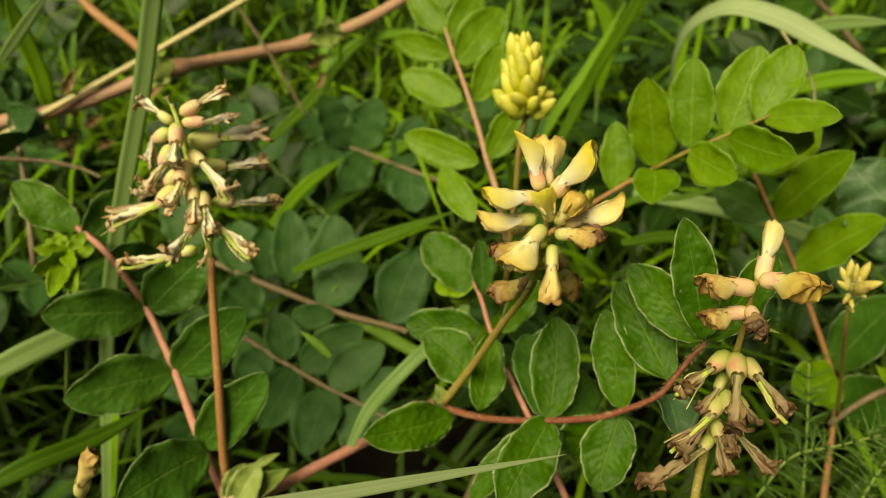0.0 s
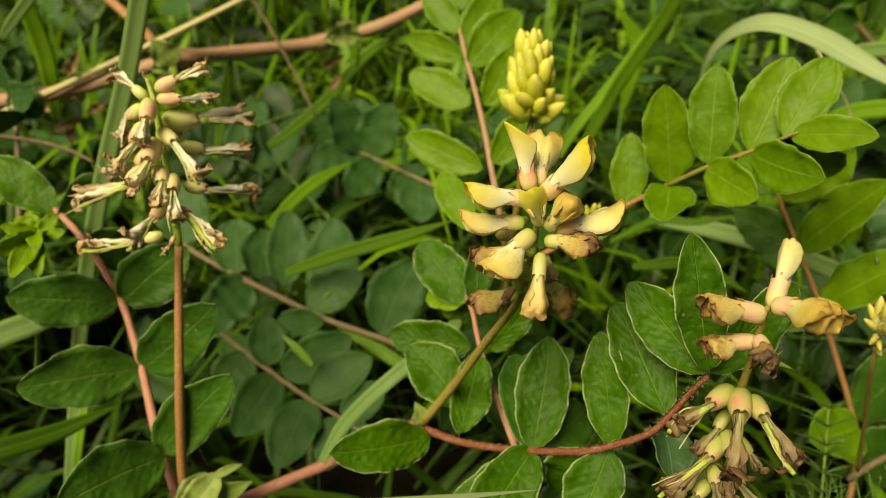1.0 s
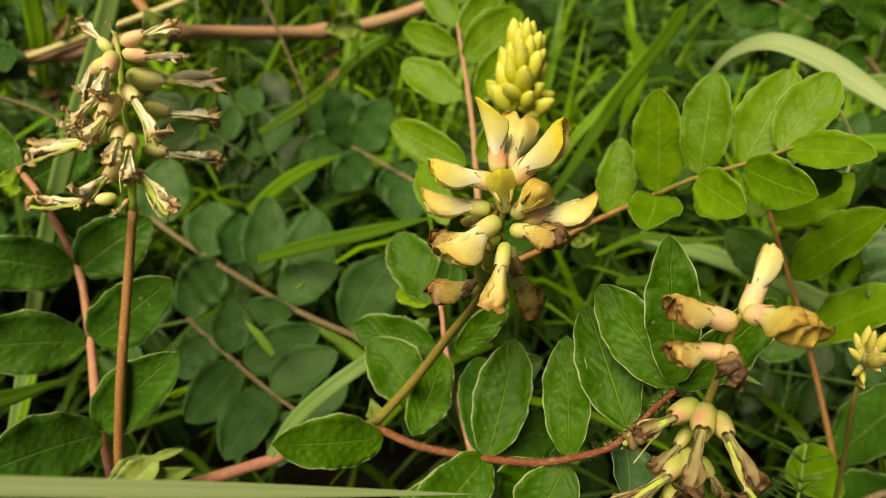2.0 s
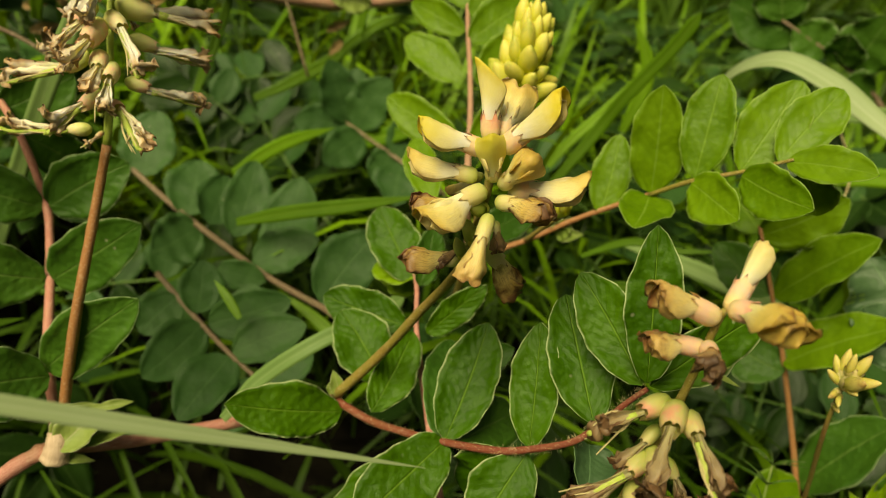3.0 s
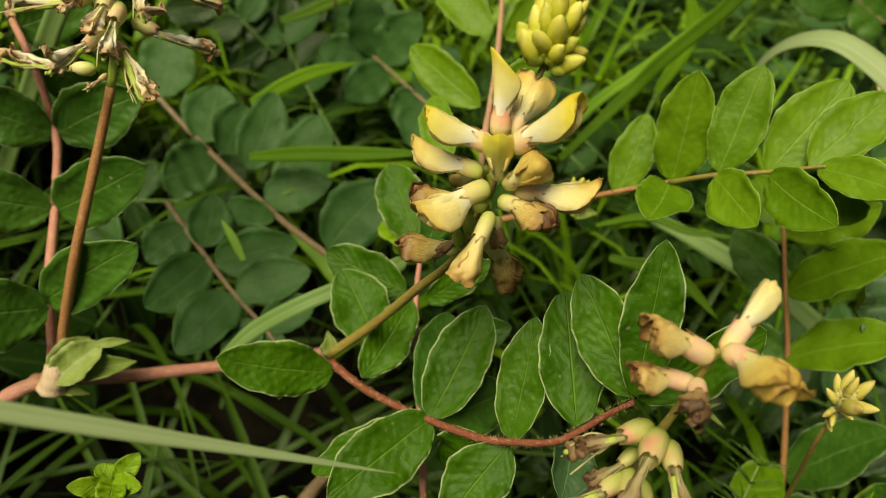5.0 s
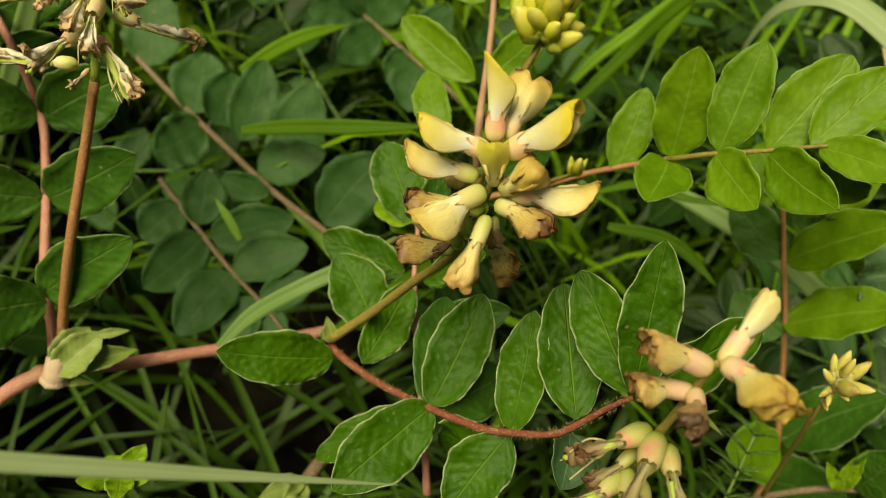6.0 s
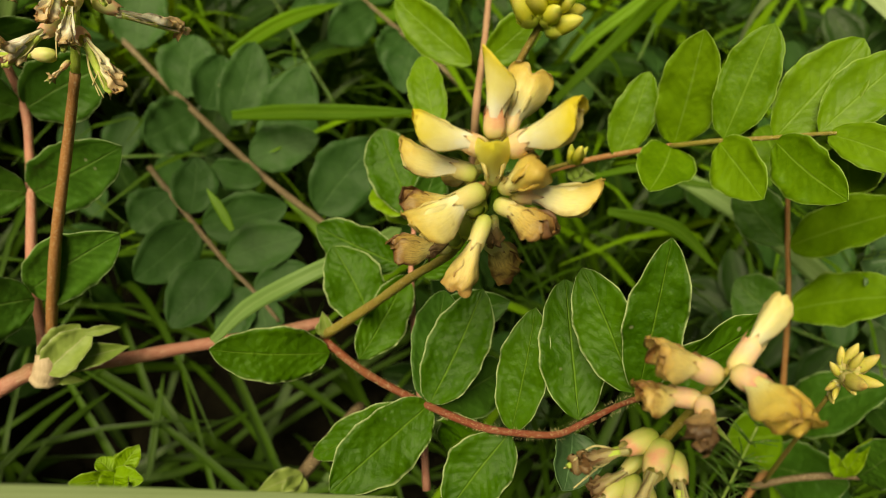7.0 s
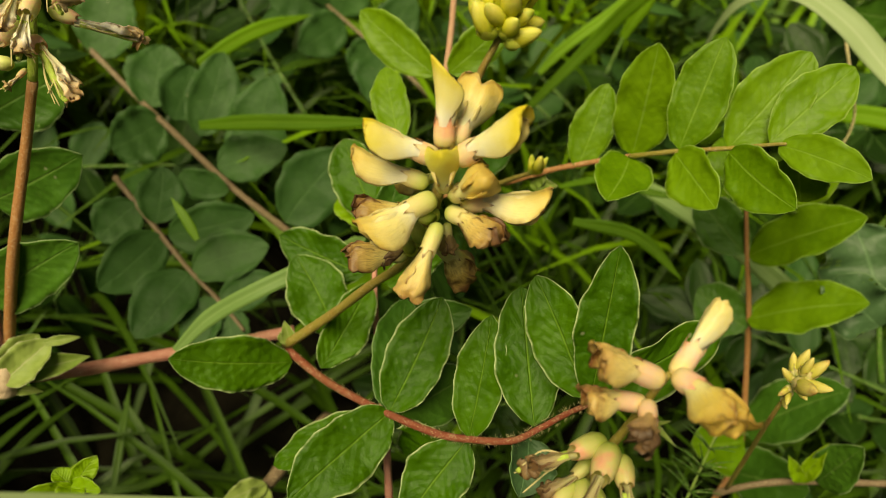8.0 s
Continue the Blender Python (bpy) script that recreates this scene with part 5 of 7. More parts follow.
leaflet(stem_leaf, (0.1081, 0.1871, 0.1792), (0.1179, 0.1790, 0.2088), 0.0150, (-0.91, -0.37, 0.20), 'bright')
leaflet(stem_leaf, (0.1071, 0.1875, 0.1789), (0.0902, 0.1973, 0.1848), 0.0139, (-0.28, -0.80, 0.52), 'left')
leaflet(stem_leaf, (0.1177, 0.1811, 0.1616), (0.1321, 0.1738, 0.1893), 0.0162, (-0.89, -0.23, 0.40), 'bright')
leaflet(stem_leaf, (0.1189, 0.1800, 0.1595), (0.1036, 0.1879, 0.1600), 0.0167, (-0.34, -0.71, 0.61), 'left')
leaflet(stem_leaf, (0.1354, 0.1674, 0.1290), (0.1444, 0.1674, 0.1626), 0.0190, (-0.90, -0.36, 0.24), 'left')
leaflet(stem_leaf, (0.1349, 0.1642, 0.1290), (0.1174, 0.1554, 0.1323), 0.0190, (0.35, -0.36, 0.87), 'bright')
leaflet(stem_leaf, (0.0997, 0.1954, 0.1921), (0.1131, 0.1899, 0.2112), 0.0157, (-0.41, -0.91, 0.03), 'bright')
leaflet(stem_leaf, (0.0994, 0.1960, 0.1928), (0.0908, 0.2103, 0.1956), 0.0132, (-0.61, -0.49, 0.62), 'bright')
leaflet(stem_leaf, (0.1362, 0.1585, 0.1195), (0.1465, 0.1481, 0.1389), 0.0198, (-0.89, -0.36, 0.28), 'left')
stalk('raceme_axis', right_plant, [(0.1261, 0.1438, 0.1328), (0.1146, 0.1374, 0.1633), (0.1048, 0.1310, 0.1871), (0.1029, 0.1315, 0.1966), (0.1028, 0.1332, 0.2016)], 0.00064, 0.00036, 'olive', 'slender stalk of the small bud raceme')
bud(right_plant, (0.1026, 0.1328, 0.2002), (0.1009, 0.1361, 0.2053), (0.00, 0.40, 0.92), 0.95, 'cream', 'green')
bud(right_plant, (0.1028, 0.1323, 0.2015), (0.1049, 0.1321, 0.2074), (0.00, 0.40, 0.92), 0.95, 'cream', 'green')
bud(right_plant, (0.1027, 0.1316, 0.2007), (0.1060, 0.1274, 0.2046), (0.00, 0.40, 0.92), 0.95, 'cream', 'green')
bud(right_plant, (0.1020, 0.1307, 0.2008), (0.1023, 0.1260, 0.2017), (0.00, 0.40, 0.92), 0.95, 'cream', 'green')
bud(right_plant, (0.1019, 0.1316, 0.2000), (0.0979, 0.1319, 0.2015), (0.00, 0.40, 0.92), 0.95, 'cream', 'green')
bud(right_plant, (0.1024, 0.1328, 0.2001), (0.0995, 0.1360, 0.2027), (0.00, 0.40, 0.92), 0.95, 'cream', 'green')
bud(right_plant, (0.1026, 0.1326, 0.2016), (0.1010, 0.1319, 0.2069), (0.00, 0.40, 0.92), 0.95, 'cream', 'green')
bud(right_plant, (0.1022, 0.1315, 0.1985), (0.0996, 0.1284, 0.1975), (0.00, 0.40, 0.92), 0.95, 'cream', 'green')
bud(right_plant, (0.1027, 0.1317, 0.1974), (0.1017, 0.1276, 0.1966), (0.00, 0.40, 0.92), 0.95, 'cream', 'green')
bud(right_plant, (0.1023, 0.1316, 0.2003), (0.1016, 0.1247, 0.2052), (0.00, 0.40, 0.92), 0.95, 'cream', 'green')
bud(right_plant, (0.1035, 0.1331, 0.2012), (0.1050, 0.1340, 0.2035), (0.00, 0.40, 0.92), 0.95, 'cream', 'green')
bud(right_plant, (0.1031, 0.1317, 0.1945), (0.1029, 0.1281, 0.1948), (0.00, 0.40, 0.92), 0.95, 'cream', 'green')

spray_a = thing('background_plant', (0.0110, 0.2677, 0.0000), 'dark blue-green pinnate leaf in the shade', 'plant', 'background plants')
spray_a_leaf = stalk('compound_leaf', spray_a, [(0.0110, 0.2677, 0.1301), (-0.0020, 0.2751, 0.1321), (-0.0234, 0.2851, 0.1349), (-0.0455, 0.2940, 0.1389)], 0.00116, 0.00069, 'dull')
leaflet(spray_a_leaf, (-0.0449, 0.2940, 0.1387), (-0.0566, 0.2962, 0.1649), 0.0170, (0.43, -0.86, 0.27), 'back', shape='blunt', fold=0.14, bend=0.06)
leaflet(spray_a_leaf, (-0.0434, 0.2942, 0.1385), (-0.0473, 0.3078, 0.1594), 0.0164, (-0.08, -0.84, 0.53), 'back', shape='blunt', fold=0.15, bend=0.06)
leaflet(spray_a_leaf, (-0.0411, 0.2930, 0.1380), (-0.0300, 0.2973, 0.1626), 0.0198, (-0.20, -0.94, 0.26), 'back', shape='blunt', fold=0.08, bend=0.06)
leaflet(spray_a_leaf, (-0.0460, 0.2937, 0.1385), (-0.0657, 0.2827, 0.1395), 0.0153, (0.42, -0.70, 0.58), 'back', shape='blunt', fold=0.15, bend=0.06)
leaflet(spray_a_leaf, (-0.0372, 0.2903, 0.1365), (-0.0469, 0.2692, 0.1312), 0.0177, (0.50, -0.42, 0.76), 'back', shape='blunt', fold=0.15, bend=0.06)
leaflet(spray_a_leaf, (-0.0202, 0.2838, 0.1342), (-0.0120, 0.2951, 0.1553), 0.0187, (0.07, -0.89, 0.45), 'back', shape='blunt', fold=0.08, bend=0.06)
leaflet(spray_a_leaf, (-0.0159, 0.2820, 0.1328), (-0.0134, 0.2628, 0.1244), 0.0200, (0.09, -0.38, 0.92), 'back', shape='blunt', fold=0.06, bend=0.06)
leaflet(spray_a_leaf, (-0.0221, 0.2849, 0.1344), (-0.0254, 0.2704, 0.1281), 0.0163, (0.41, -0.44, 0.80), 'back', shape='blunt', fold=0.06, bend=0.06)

spray_b = thing('background_plant', (-0.0106, 0.1678, 0.0000), 'dark blue-green pinnate leaf in the shade', 'plant', 'background plants')
spray_b_leaf = stalk('compound_leaf', spray_b, [(-0.0106, 0.1678, 0.1455), (-0.0147, 0.1714, 0.1438), (-0.0381, 0.1872, 0.1354), (-0.0670, 0.2067, 0.1294), (-0.0912, 0.2210, 0.1280), (-0.1148, 0.2324, 0.1321)], 0.00105, 0.00102, 'dull')
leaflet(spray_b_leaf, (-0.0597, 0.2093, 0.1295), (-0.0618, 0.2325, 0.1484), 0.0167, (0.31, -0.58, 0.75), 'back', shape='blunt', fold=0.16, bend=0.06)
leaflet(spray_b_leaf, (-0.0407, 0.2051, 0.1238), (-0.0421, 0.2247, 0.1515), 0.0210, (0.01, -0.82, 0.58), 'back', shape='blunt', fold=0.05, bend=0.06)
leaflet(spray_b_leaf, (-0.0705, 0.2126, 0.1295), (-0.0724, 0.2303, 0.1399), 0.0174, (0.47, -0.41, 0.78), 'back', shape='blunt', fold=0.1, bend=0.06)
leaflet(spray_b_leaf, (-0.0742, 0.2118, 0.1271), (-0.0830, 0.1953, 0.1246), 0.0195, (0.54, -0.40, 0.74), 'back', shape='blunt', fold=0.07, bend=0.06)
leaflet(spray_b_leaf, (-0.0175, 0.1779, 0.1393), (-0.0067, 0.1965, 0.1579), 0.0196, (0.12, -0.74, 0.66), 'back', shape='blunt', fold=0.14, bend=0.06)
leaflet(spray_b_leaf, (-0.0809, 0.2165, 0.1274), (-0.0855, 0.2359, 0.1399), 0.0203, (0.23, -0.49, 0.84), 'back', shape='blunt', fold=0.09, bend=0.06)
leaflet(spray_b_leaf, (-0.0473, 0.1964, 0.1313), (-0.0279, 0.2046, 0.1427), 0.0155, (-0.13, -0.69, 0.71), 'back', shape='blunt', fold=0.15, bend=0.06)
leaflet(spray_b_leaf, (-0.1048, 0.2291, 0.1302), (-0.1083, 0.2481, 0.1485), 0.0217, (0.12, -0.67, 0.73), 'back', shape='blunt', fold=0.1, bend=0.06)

spray_c = thing('background_plant', (-0.0719, 0.1784, 0.0000), 'dark blue-green pinnate leaf in the shade', 'plant', 'background plants')
spray_c_leaf = stalk('compound_leaf', spray_c, [(-0.0719, 0.1784, 0.1325), (-0.0553, 0.1689, 0.1289), (-0.0378, 0.1574, 0.1291), (-0.0255, 0.1512, 0.1281), (-0.0157, 0.1453, 0.1273)], 0.00096, 0.00048, 'dull')
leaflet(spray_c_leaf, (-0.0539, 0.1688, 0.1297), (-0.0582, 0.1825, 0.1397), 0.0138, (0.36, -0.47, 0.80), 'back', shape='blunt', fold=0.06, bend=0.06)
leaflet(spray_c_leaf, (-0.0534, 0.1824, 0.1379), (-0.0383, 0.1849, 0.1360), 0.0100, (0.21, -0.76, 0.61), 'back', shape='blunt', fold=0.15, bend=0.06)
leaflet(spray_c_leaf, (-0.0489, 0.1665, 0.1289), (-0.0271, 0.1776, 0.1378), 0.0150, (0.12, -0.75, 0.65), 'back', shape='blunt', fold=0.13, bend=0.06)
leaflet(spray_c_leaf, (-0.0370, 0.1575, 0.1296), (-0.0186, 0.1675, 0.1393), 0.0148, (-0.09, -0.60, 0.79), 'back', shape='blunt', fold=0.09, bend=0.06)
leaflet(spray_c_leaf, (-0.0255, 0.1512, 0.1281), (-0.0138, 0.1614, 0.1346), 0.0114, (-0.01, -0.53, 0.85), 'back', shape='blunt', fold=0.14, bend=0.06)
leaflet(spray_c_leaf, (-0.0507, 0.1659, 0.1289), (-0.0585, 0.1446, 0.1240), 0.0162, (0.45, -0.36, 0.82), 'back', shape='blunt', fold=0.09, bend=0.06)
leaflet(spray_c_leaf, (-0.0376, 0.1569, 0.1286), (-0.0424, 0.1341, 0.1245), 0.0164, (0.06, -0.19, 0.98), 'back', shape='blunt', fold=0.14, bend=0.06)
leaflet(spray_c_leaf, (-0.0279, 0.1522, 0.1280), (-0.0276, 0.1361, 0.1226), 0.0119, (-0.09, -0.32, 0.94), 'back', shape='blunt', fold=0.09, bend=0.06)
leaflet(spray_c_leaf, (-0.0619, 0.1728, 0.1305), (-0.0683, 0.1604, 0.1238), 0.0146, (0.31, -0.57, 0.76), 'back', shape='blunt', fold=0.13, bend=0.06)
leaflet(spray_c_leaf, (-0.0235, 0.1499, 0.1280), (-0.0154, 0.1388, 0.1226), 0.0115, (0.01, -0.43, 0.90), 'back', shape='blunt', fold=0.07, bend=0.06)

spray_d = thing('background_plant', (-0.1485, 0.1958, 0.0000), 'dark blue-green pinnate leaf in the shade', 'plant', 'background plants')
spray_d_leaf = stalk('compound_leaf', spray_d, [(-0.1485, 0.1958, 0.1500), (-0.1562, 0.2230, 0.1738), (-0.1606, 0.2366, 0.1899), (-0.1653, 0.2440, 0.1977)], 0.00107, 0.00064, 'dull')
leaflet(spray_d_leaf, (-0.1605, 0.2371, 0.1908), (-0.1650, 0.2416, 0.2057), 0.0125, (0.50, -0.78, 0.38), 'back', shape='blunt', fold=0.06, bend=0.06)
leaflet(spray_d_leaf, (-0.1603, 0.2367, 0.1898), (-0.1492, 0.2333, 0.1821), 0.0124, (0.28, -0.66, 0.70), 'back', shape='blunt', fold=0.16, bend=0.06)
leaflet(spray_d_leaf, (-0.1587, 0.2396, 0.1930), (-0.1574, 0.2459, 0.2036), 0.0113, (0.70, -0.65, 0.30), 'back', shape='blunt', fold=0.12, bend=0.06)
leaflet(spray_d_leaf, (-0.1615, 0.2350, 0.1884), (-0.1493, 0.2319, 0.1913), 0.0123, (-0.32, -0.87, 0.38), 'back', shape='blunt', fold=0.08, bend=0.06)
leaflet(spray_d_leaf, (-0.1573, 0.2269, 0.1811), (-0.1561, 0.2196, 0.1904), 0.0124, (0.71, -0.50, -0.49), 'back', shape='blunt', fold=0.07, bend=0.06)

spray_e = thing('background_plant', (0.1534, 0.1710, 0.0000), 'bluish leaf with a bitten margin', 'plant', 'background plants')
spray_e_leaf = stalk('compound_leaf', spray_e, [(0.1534, 0.1710, 0.1660), (0.1490, 0.1752, 0.1722), (0.1442, 0.1812, 0.1801)], 0.00090, 0.00060, 'sprig')
leaflet(spray_e_leaf, (0.1440, 0.1815, 0.1803), (0.1304, 0.1973, 0.1930), 0.0260, (-0.35, -0.75, 0.56), 'blue', shape='blunt', fold=0.14, bend=0.06, wave=0.2)
leaflet(spray_e_leaf, (0.1453, 0.1787, 0.1780), (0.1290, 0.1833, 0.1855), 0.0175, (-0.11, -0.94, 0.33), 'blue', shape='blunt', fold=0.13, bend=0.06, wave=0.2)

spray_f = thing('background_plant', (0.1923, 0.3155, 0.0000), 'broad leaves behind, in a lighter green for light falling there', 'plant', 'background plants')
spray_f_leaf = stalk('compound_leaf', spray_f, [(0.1923, 0.3155, 0.1744), (0.1672, 0.3244, 0.1971), (0.1441, 0.3314, 0.2076), (0.1221, 0.3352, 0.2146)], 0.00129, 0.00067, 'dull')
# The lighter leaf green stands in for light on these leaves.
leaflet(spray_f_leaf, (0.1441, 0.3314, 0.2076), (0.1273, 0.3332, 0.2131), 0.0192, (-0.01, -0.96, 0.28), 'left', shape='blunt', fold=0.12, bend=0.06)
leaflet(spray_f_leaf, (0.1321, 0.3362, 0.2097), (0.0999, 0.3363, 0.2164), 0.0244, (0.05, -0.97, 0.25), 'left', shape='blunt', fold=0.13, bend=0.06)
leaflet(spray_f_leaf, (0.1540, 0.3268, 0.2048), (0.1546, 0.3212, 0.2286), 0.0243, (-0.48, -0.85, -0.19), 'left', shape='blunt', fold=0.12, bend=0.06)
leaflet(spray_f_leaf, (0.1495, 0.3287, 0.2052), (0.1453, 0.3227, 0.2184), 0.0163, (-0.33, -0.82, -0.48), 'left', shape='blunt', fold=0.1, bend=0.06)
leaflet(spray_f_leaf, (0.1221, 0.3352, 0.2146), (0.1131, 0.3363, 0.2329), 0.0216, (-0.05, -1.00, 0.04), 'left', shape='blunt', fold=0.12, bend=0.06)
leaflet(spray_f_leaf, (0.1672, 0.3244, 0.1971), (0.1483, 0.3207, 0.1953), 0.0193, (0.16, -0.95, 0.28), 'left', shape='blunt', fold=0.15, bend=0.06)

tendril = thing('tendril', (0.1308, 0.2086, 0.0000), 'thin pale curling tendril', 'tendril')
stalk('stalk', tendril, [(0.1193, 0.2550, 0.2172), (0.1268, 0.2453, 0.2078), (0.1333, 0.2388, 0.1987), (0.1337, 0.2341, 0.1885), (0.1295, 0.2329, 0.1820)], 0.00053, 0.00031, 'straw', ring=5)

low_runner = thing('creeping_stem', (0.0044, 0.1088, 0.0000), 'brown stem with a pale sheath low in the shade', 'stem')
stalk('stem', low_runner, [(0.0141, 0.1372, 0.1106), (0.0086, 0.1207, 0.1143), (0.0055, 0.1099, 0.1156), (-0.0003, 0.1016, 0.1134), (-0.0084, 0.0894, 0.1110)], 0.00188, 0.00159, 'dull')
leaflet(low_runner, (0.0061, 0.1097, 0.1187), (-0.0023, 0.1006, 0.1218), 0.0062, (0.39, -0.05, 0.92), 'stipule', name='sheath', shape='lance', fold=0.5)
leaflet(low_runner, (0.0064, 0.1091, 0.1185), (0.0051, 0.0988, 0.1204), 0.0062, (0.15, 0.16, 0.97), 'stipule', name='sheath', shape='lance', fold=0.5)

right_runner = thing('creeping_stem', (0.1375, 0.1446, 0.0000), 'brown stem with pale green nodes in the shade', 'stem')
stalk('stem', right_runner, [(0.1239, 0.1428, 0.1307), (0.1302, 0.1440, 0.1394), (0.1376, 0.1443, 0.1476), (0.1474, 0.1441, 0.1554), (0.1563, 0.1436, 0.1631)], 0.00098, 0.00087, 'dull')
leaflet(right_runner, (0.1376, 0.1431, 0.1496), (0.1336, 0.1445, 0.1664), 0.0044, (-0.56, -0.83, -0.06), 'young', name='sheath', shape='lance', fold=0.4)
leaflet(right_runner, (0.1376, 0.1431, 0.1496), (0.1301, 0.1446, 0.1565), 0.0038, (0.07, -0.96, 0.29), 'young', name='sheath', shape='lance', fold=0.4)
leaflet(right_runner, (0.1406, 0.1432, 0.1520), (0.1362, 0.1408, 0.1735), 0.0116, (-0.70, -0.69, -0.22), 'left', name='leaf')
stalk('raceme_axis', rear_plant, [(0.0368, 0.1762, 0.1831), (0.0400, 0.1689, 0.1941), (0.0427, 0.1646, 0.2010)], 0.00071, 0.00040, 'olive')
bud(rear_plant, (0.0427, 0.1646, 0.2010), (0.0439, 0.1640, 0.2057), (0.00, 0.40, 0.92), 0.95)
bud(rear_plant, (0.0423, 0.1651, 0.1998), (0.0397, 0.1641, 0.2046), (0.00, 0.40, 0.92), 0.95)
bud(rear_plant, (0.0427, 0.1648, 0.2012), (0.0417, 0.1605, 0.2072), (0.00, 0.40, 0.92), 0.95)
leaflet(rear_plant, (0.0443, 0.1764, 0.1871), (0.0460, 0.1756, 0.1939), 0.0051, (-0.30, -0.95, -0.03), 'stipule', name='stipule', shape='lance', fold=0.5)
leaflet(rear_plant, (0.0443, 0.1764, 0.1871), (0.0500, 0.1735, 0.1913), 0.0039, (-0.59, -0.75, 0.30), 'stipule', name='stipule', shape='lance', fold=0.5)
leaflet(mid_leaf, (0.0125, 0.1624, 0.1678), (0.0009, 0.1677, 0.1682), 0.0098, (-0.37, -0.83, 0.42), 'young')

seedling_a = thing('seedling', (-0.0978, 0.1463, 0.0000), 'young yellow-green shoot with small folded leaflets', 'seedling', 'seedlings')
stalk('stem', seedling_a, [(-0.1247, 0.1511, 0.1288), (-0.1030, 0.1482, 0.1836), (-0.0978, 0.1463, 0.1978)], 0.00076, 0.00034, 'green')
leaflet(seedling_a, (-0.0976, 0.1463, 0.1977), (-0.1000, 0.1353, 0.2012), 0.0063, (0.98, -0.17, 0.12), 'young')
leaflet(seedling_a, (-0.0978, 0.1466, 0.1982), (-0.0958, 0.1315, 0.1970), 0.0057, (0.42, -0.02, 0.91), 'young')
leaflet(seedling_a, (-0.0979, 0.1459, 0.1974), (-0.0922, 0.1353, 0.1946), 0.0051, (0.13, -0.19, 0.97), 'young')
leaflet(seedling_a, (-0.0974, 0.1466, 0.1979), (-0.1034, 0.1430, 0.2025), 0.0041, (0.70, -0.48, 0.52), 'young')
leaflet(seedling_a, (-0.0975, 0.1460, 0.1973), (-0.0941, 0.1516, 0.2010), 0.0041, (0.38, -0.67, 0.64), 'young')
leaflet(seedling_a, (-0.0974, 0.1460, 0.1972), (-0.1021, 0.1518, 0.2011), 0.0042, (0.38, -0.29, 0.88), 'young')
leaflet(seedling_a, (-0.0972, 0.1460, 0.1970), (-0.0904, 0.1469, 0.1993), 0.0037, (-0.05, -0.89, 0.45), 'young')
leaflet(seedling_a, (-0.0978, 0.1467, 0.1983), (-0.0908, 0.1369, 0.2021), 0.0042, (-0.37, 0.09, 0.92), 'young')
leaflet(seedling_a, (-0.0972, 0.1466, 0.1977), (-0.1022, 0.1468, 0.2023), 0.0042, (0.57, -0.53, 0.63), 'young')

seedling_b = thing('seedling', (-0.0263, 0.0853, 0.0000), 'small yellow-green clover-like shoot', 'seedling', 'seedlings')
stalk('stem', seedling_b, [(-0.0270, 0.0702, 0.0850), (-0.0262, 0.0829, 0.1374), (-0.0263, 0.0853, 0.1510)], 0.00063, 0.00026, 'green')
leaflet(seedling_b, (-0.0259, 0.0852, 0.1508), (-0.0321, 0.0797, 0.1547), 0.0046, (0.67, -0.28, 0.69), 'young')
leaflet(seedling_b, (-0.0260, 0.0853, 0.1509), (-0.0237, 0.0903, 0.1561), 0.0050, (0.28, -0.75, 0.60), 'young')
leaflet(seedling_b, (-0.0263, 0.0851, 0.1510), (-0.0307, 0.0865, 0.1528), 0.0046, (0.37, -0.04, 0.93), 'young')
leaflet(seedling_b, (-0.0260, 0.0851, 0.1509), (-0.0286, 0.0900, 0.1499), 0.0038, (-0.31, 0.03, 0.95), 'young')
leaflet(seedling_b, (-0.0267, 0.0852, 0.1511), (-0.0200, 0.0846, 0.1554), 0.0052, (-0.51, -0.44, 0.74), 'young')
leaflet(seedling_b, (-0.0265, 0.0850, 0.1510), (-0.0229, 0.0789, 0.1569), 0.0064, (-0.22, 0.61, 0.76), 'young')

bramble = thing('creeping_stem', (-0.1101, 0.2614, 0.0000), 'thick pinkish brown creeping stem with swollen nodes', 'stem')
creeping = stalk('stem', bramble, [(-0.1785, 0.2337, 0.1848), (-0.1570, 0.2431, 0.1850), (-0.1389, 0.2495, 0.1876), (-0.1101, 0.2616, 0.1938), (-0.0935, 0.2886, 0.1869), (-0.0649, 0.3170, 0.1812), (-0.0404, 0.3338, 0.1839), (-0.0194, 0.3494, 0.1902)], 0.00271, 0.00279, 'tan', knots=(0.45, 0.72))
stalk('branch', bramble, [(-0.1110, 0.2616, 0.1946), (-0.1214, 0.2670, 0.2040), (-0.1371, 0.2748, 0.2134), (-0.1444, 0.2795, 0.2206)], 0.00197, 0.00183, 'brown')
leaflet(bramble, (-0.1068, 0.2583, 0.1938), (-0.1133, 0.2565, 0.2040), 0.0106, (0.53, -0.82, 0.20), 'stipule', name='sheath', shape='lance', fold=0.5)
leaflet(bramble, (-0.1083, 0.2606, 0.1951), (-0.1131, 0.2516, 0.1936), 0.0087, (0.70, -0.46, 0.55), 'stipule', name='sheath', shape='lance', fold=0.5)
leaflet(bramble, (-0.0496, 0.3212, 0.1837), (-0.0624, 0.3114, 0.1848), 0.0110, (0.58, -0.71, 0.40), 'stipule', name='sheath', shape='lance', fold=0.5)
leaflet(bramble, (-0.0527, 0.3211, 0.1797), (-0.0548, 0.3186, 0.1929), 0.0138, (0.29, -0.95, -0.13), 'stipule', name='sheath', shape='lance', fold=0.5)

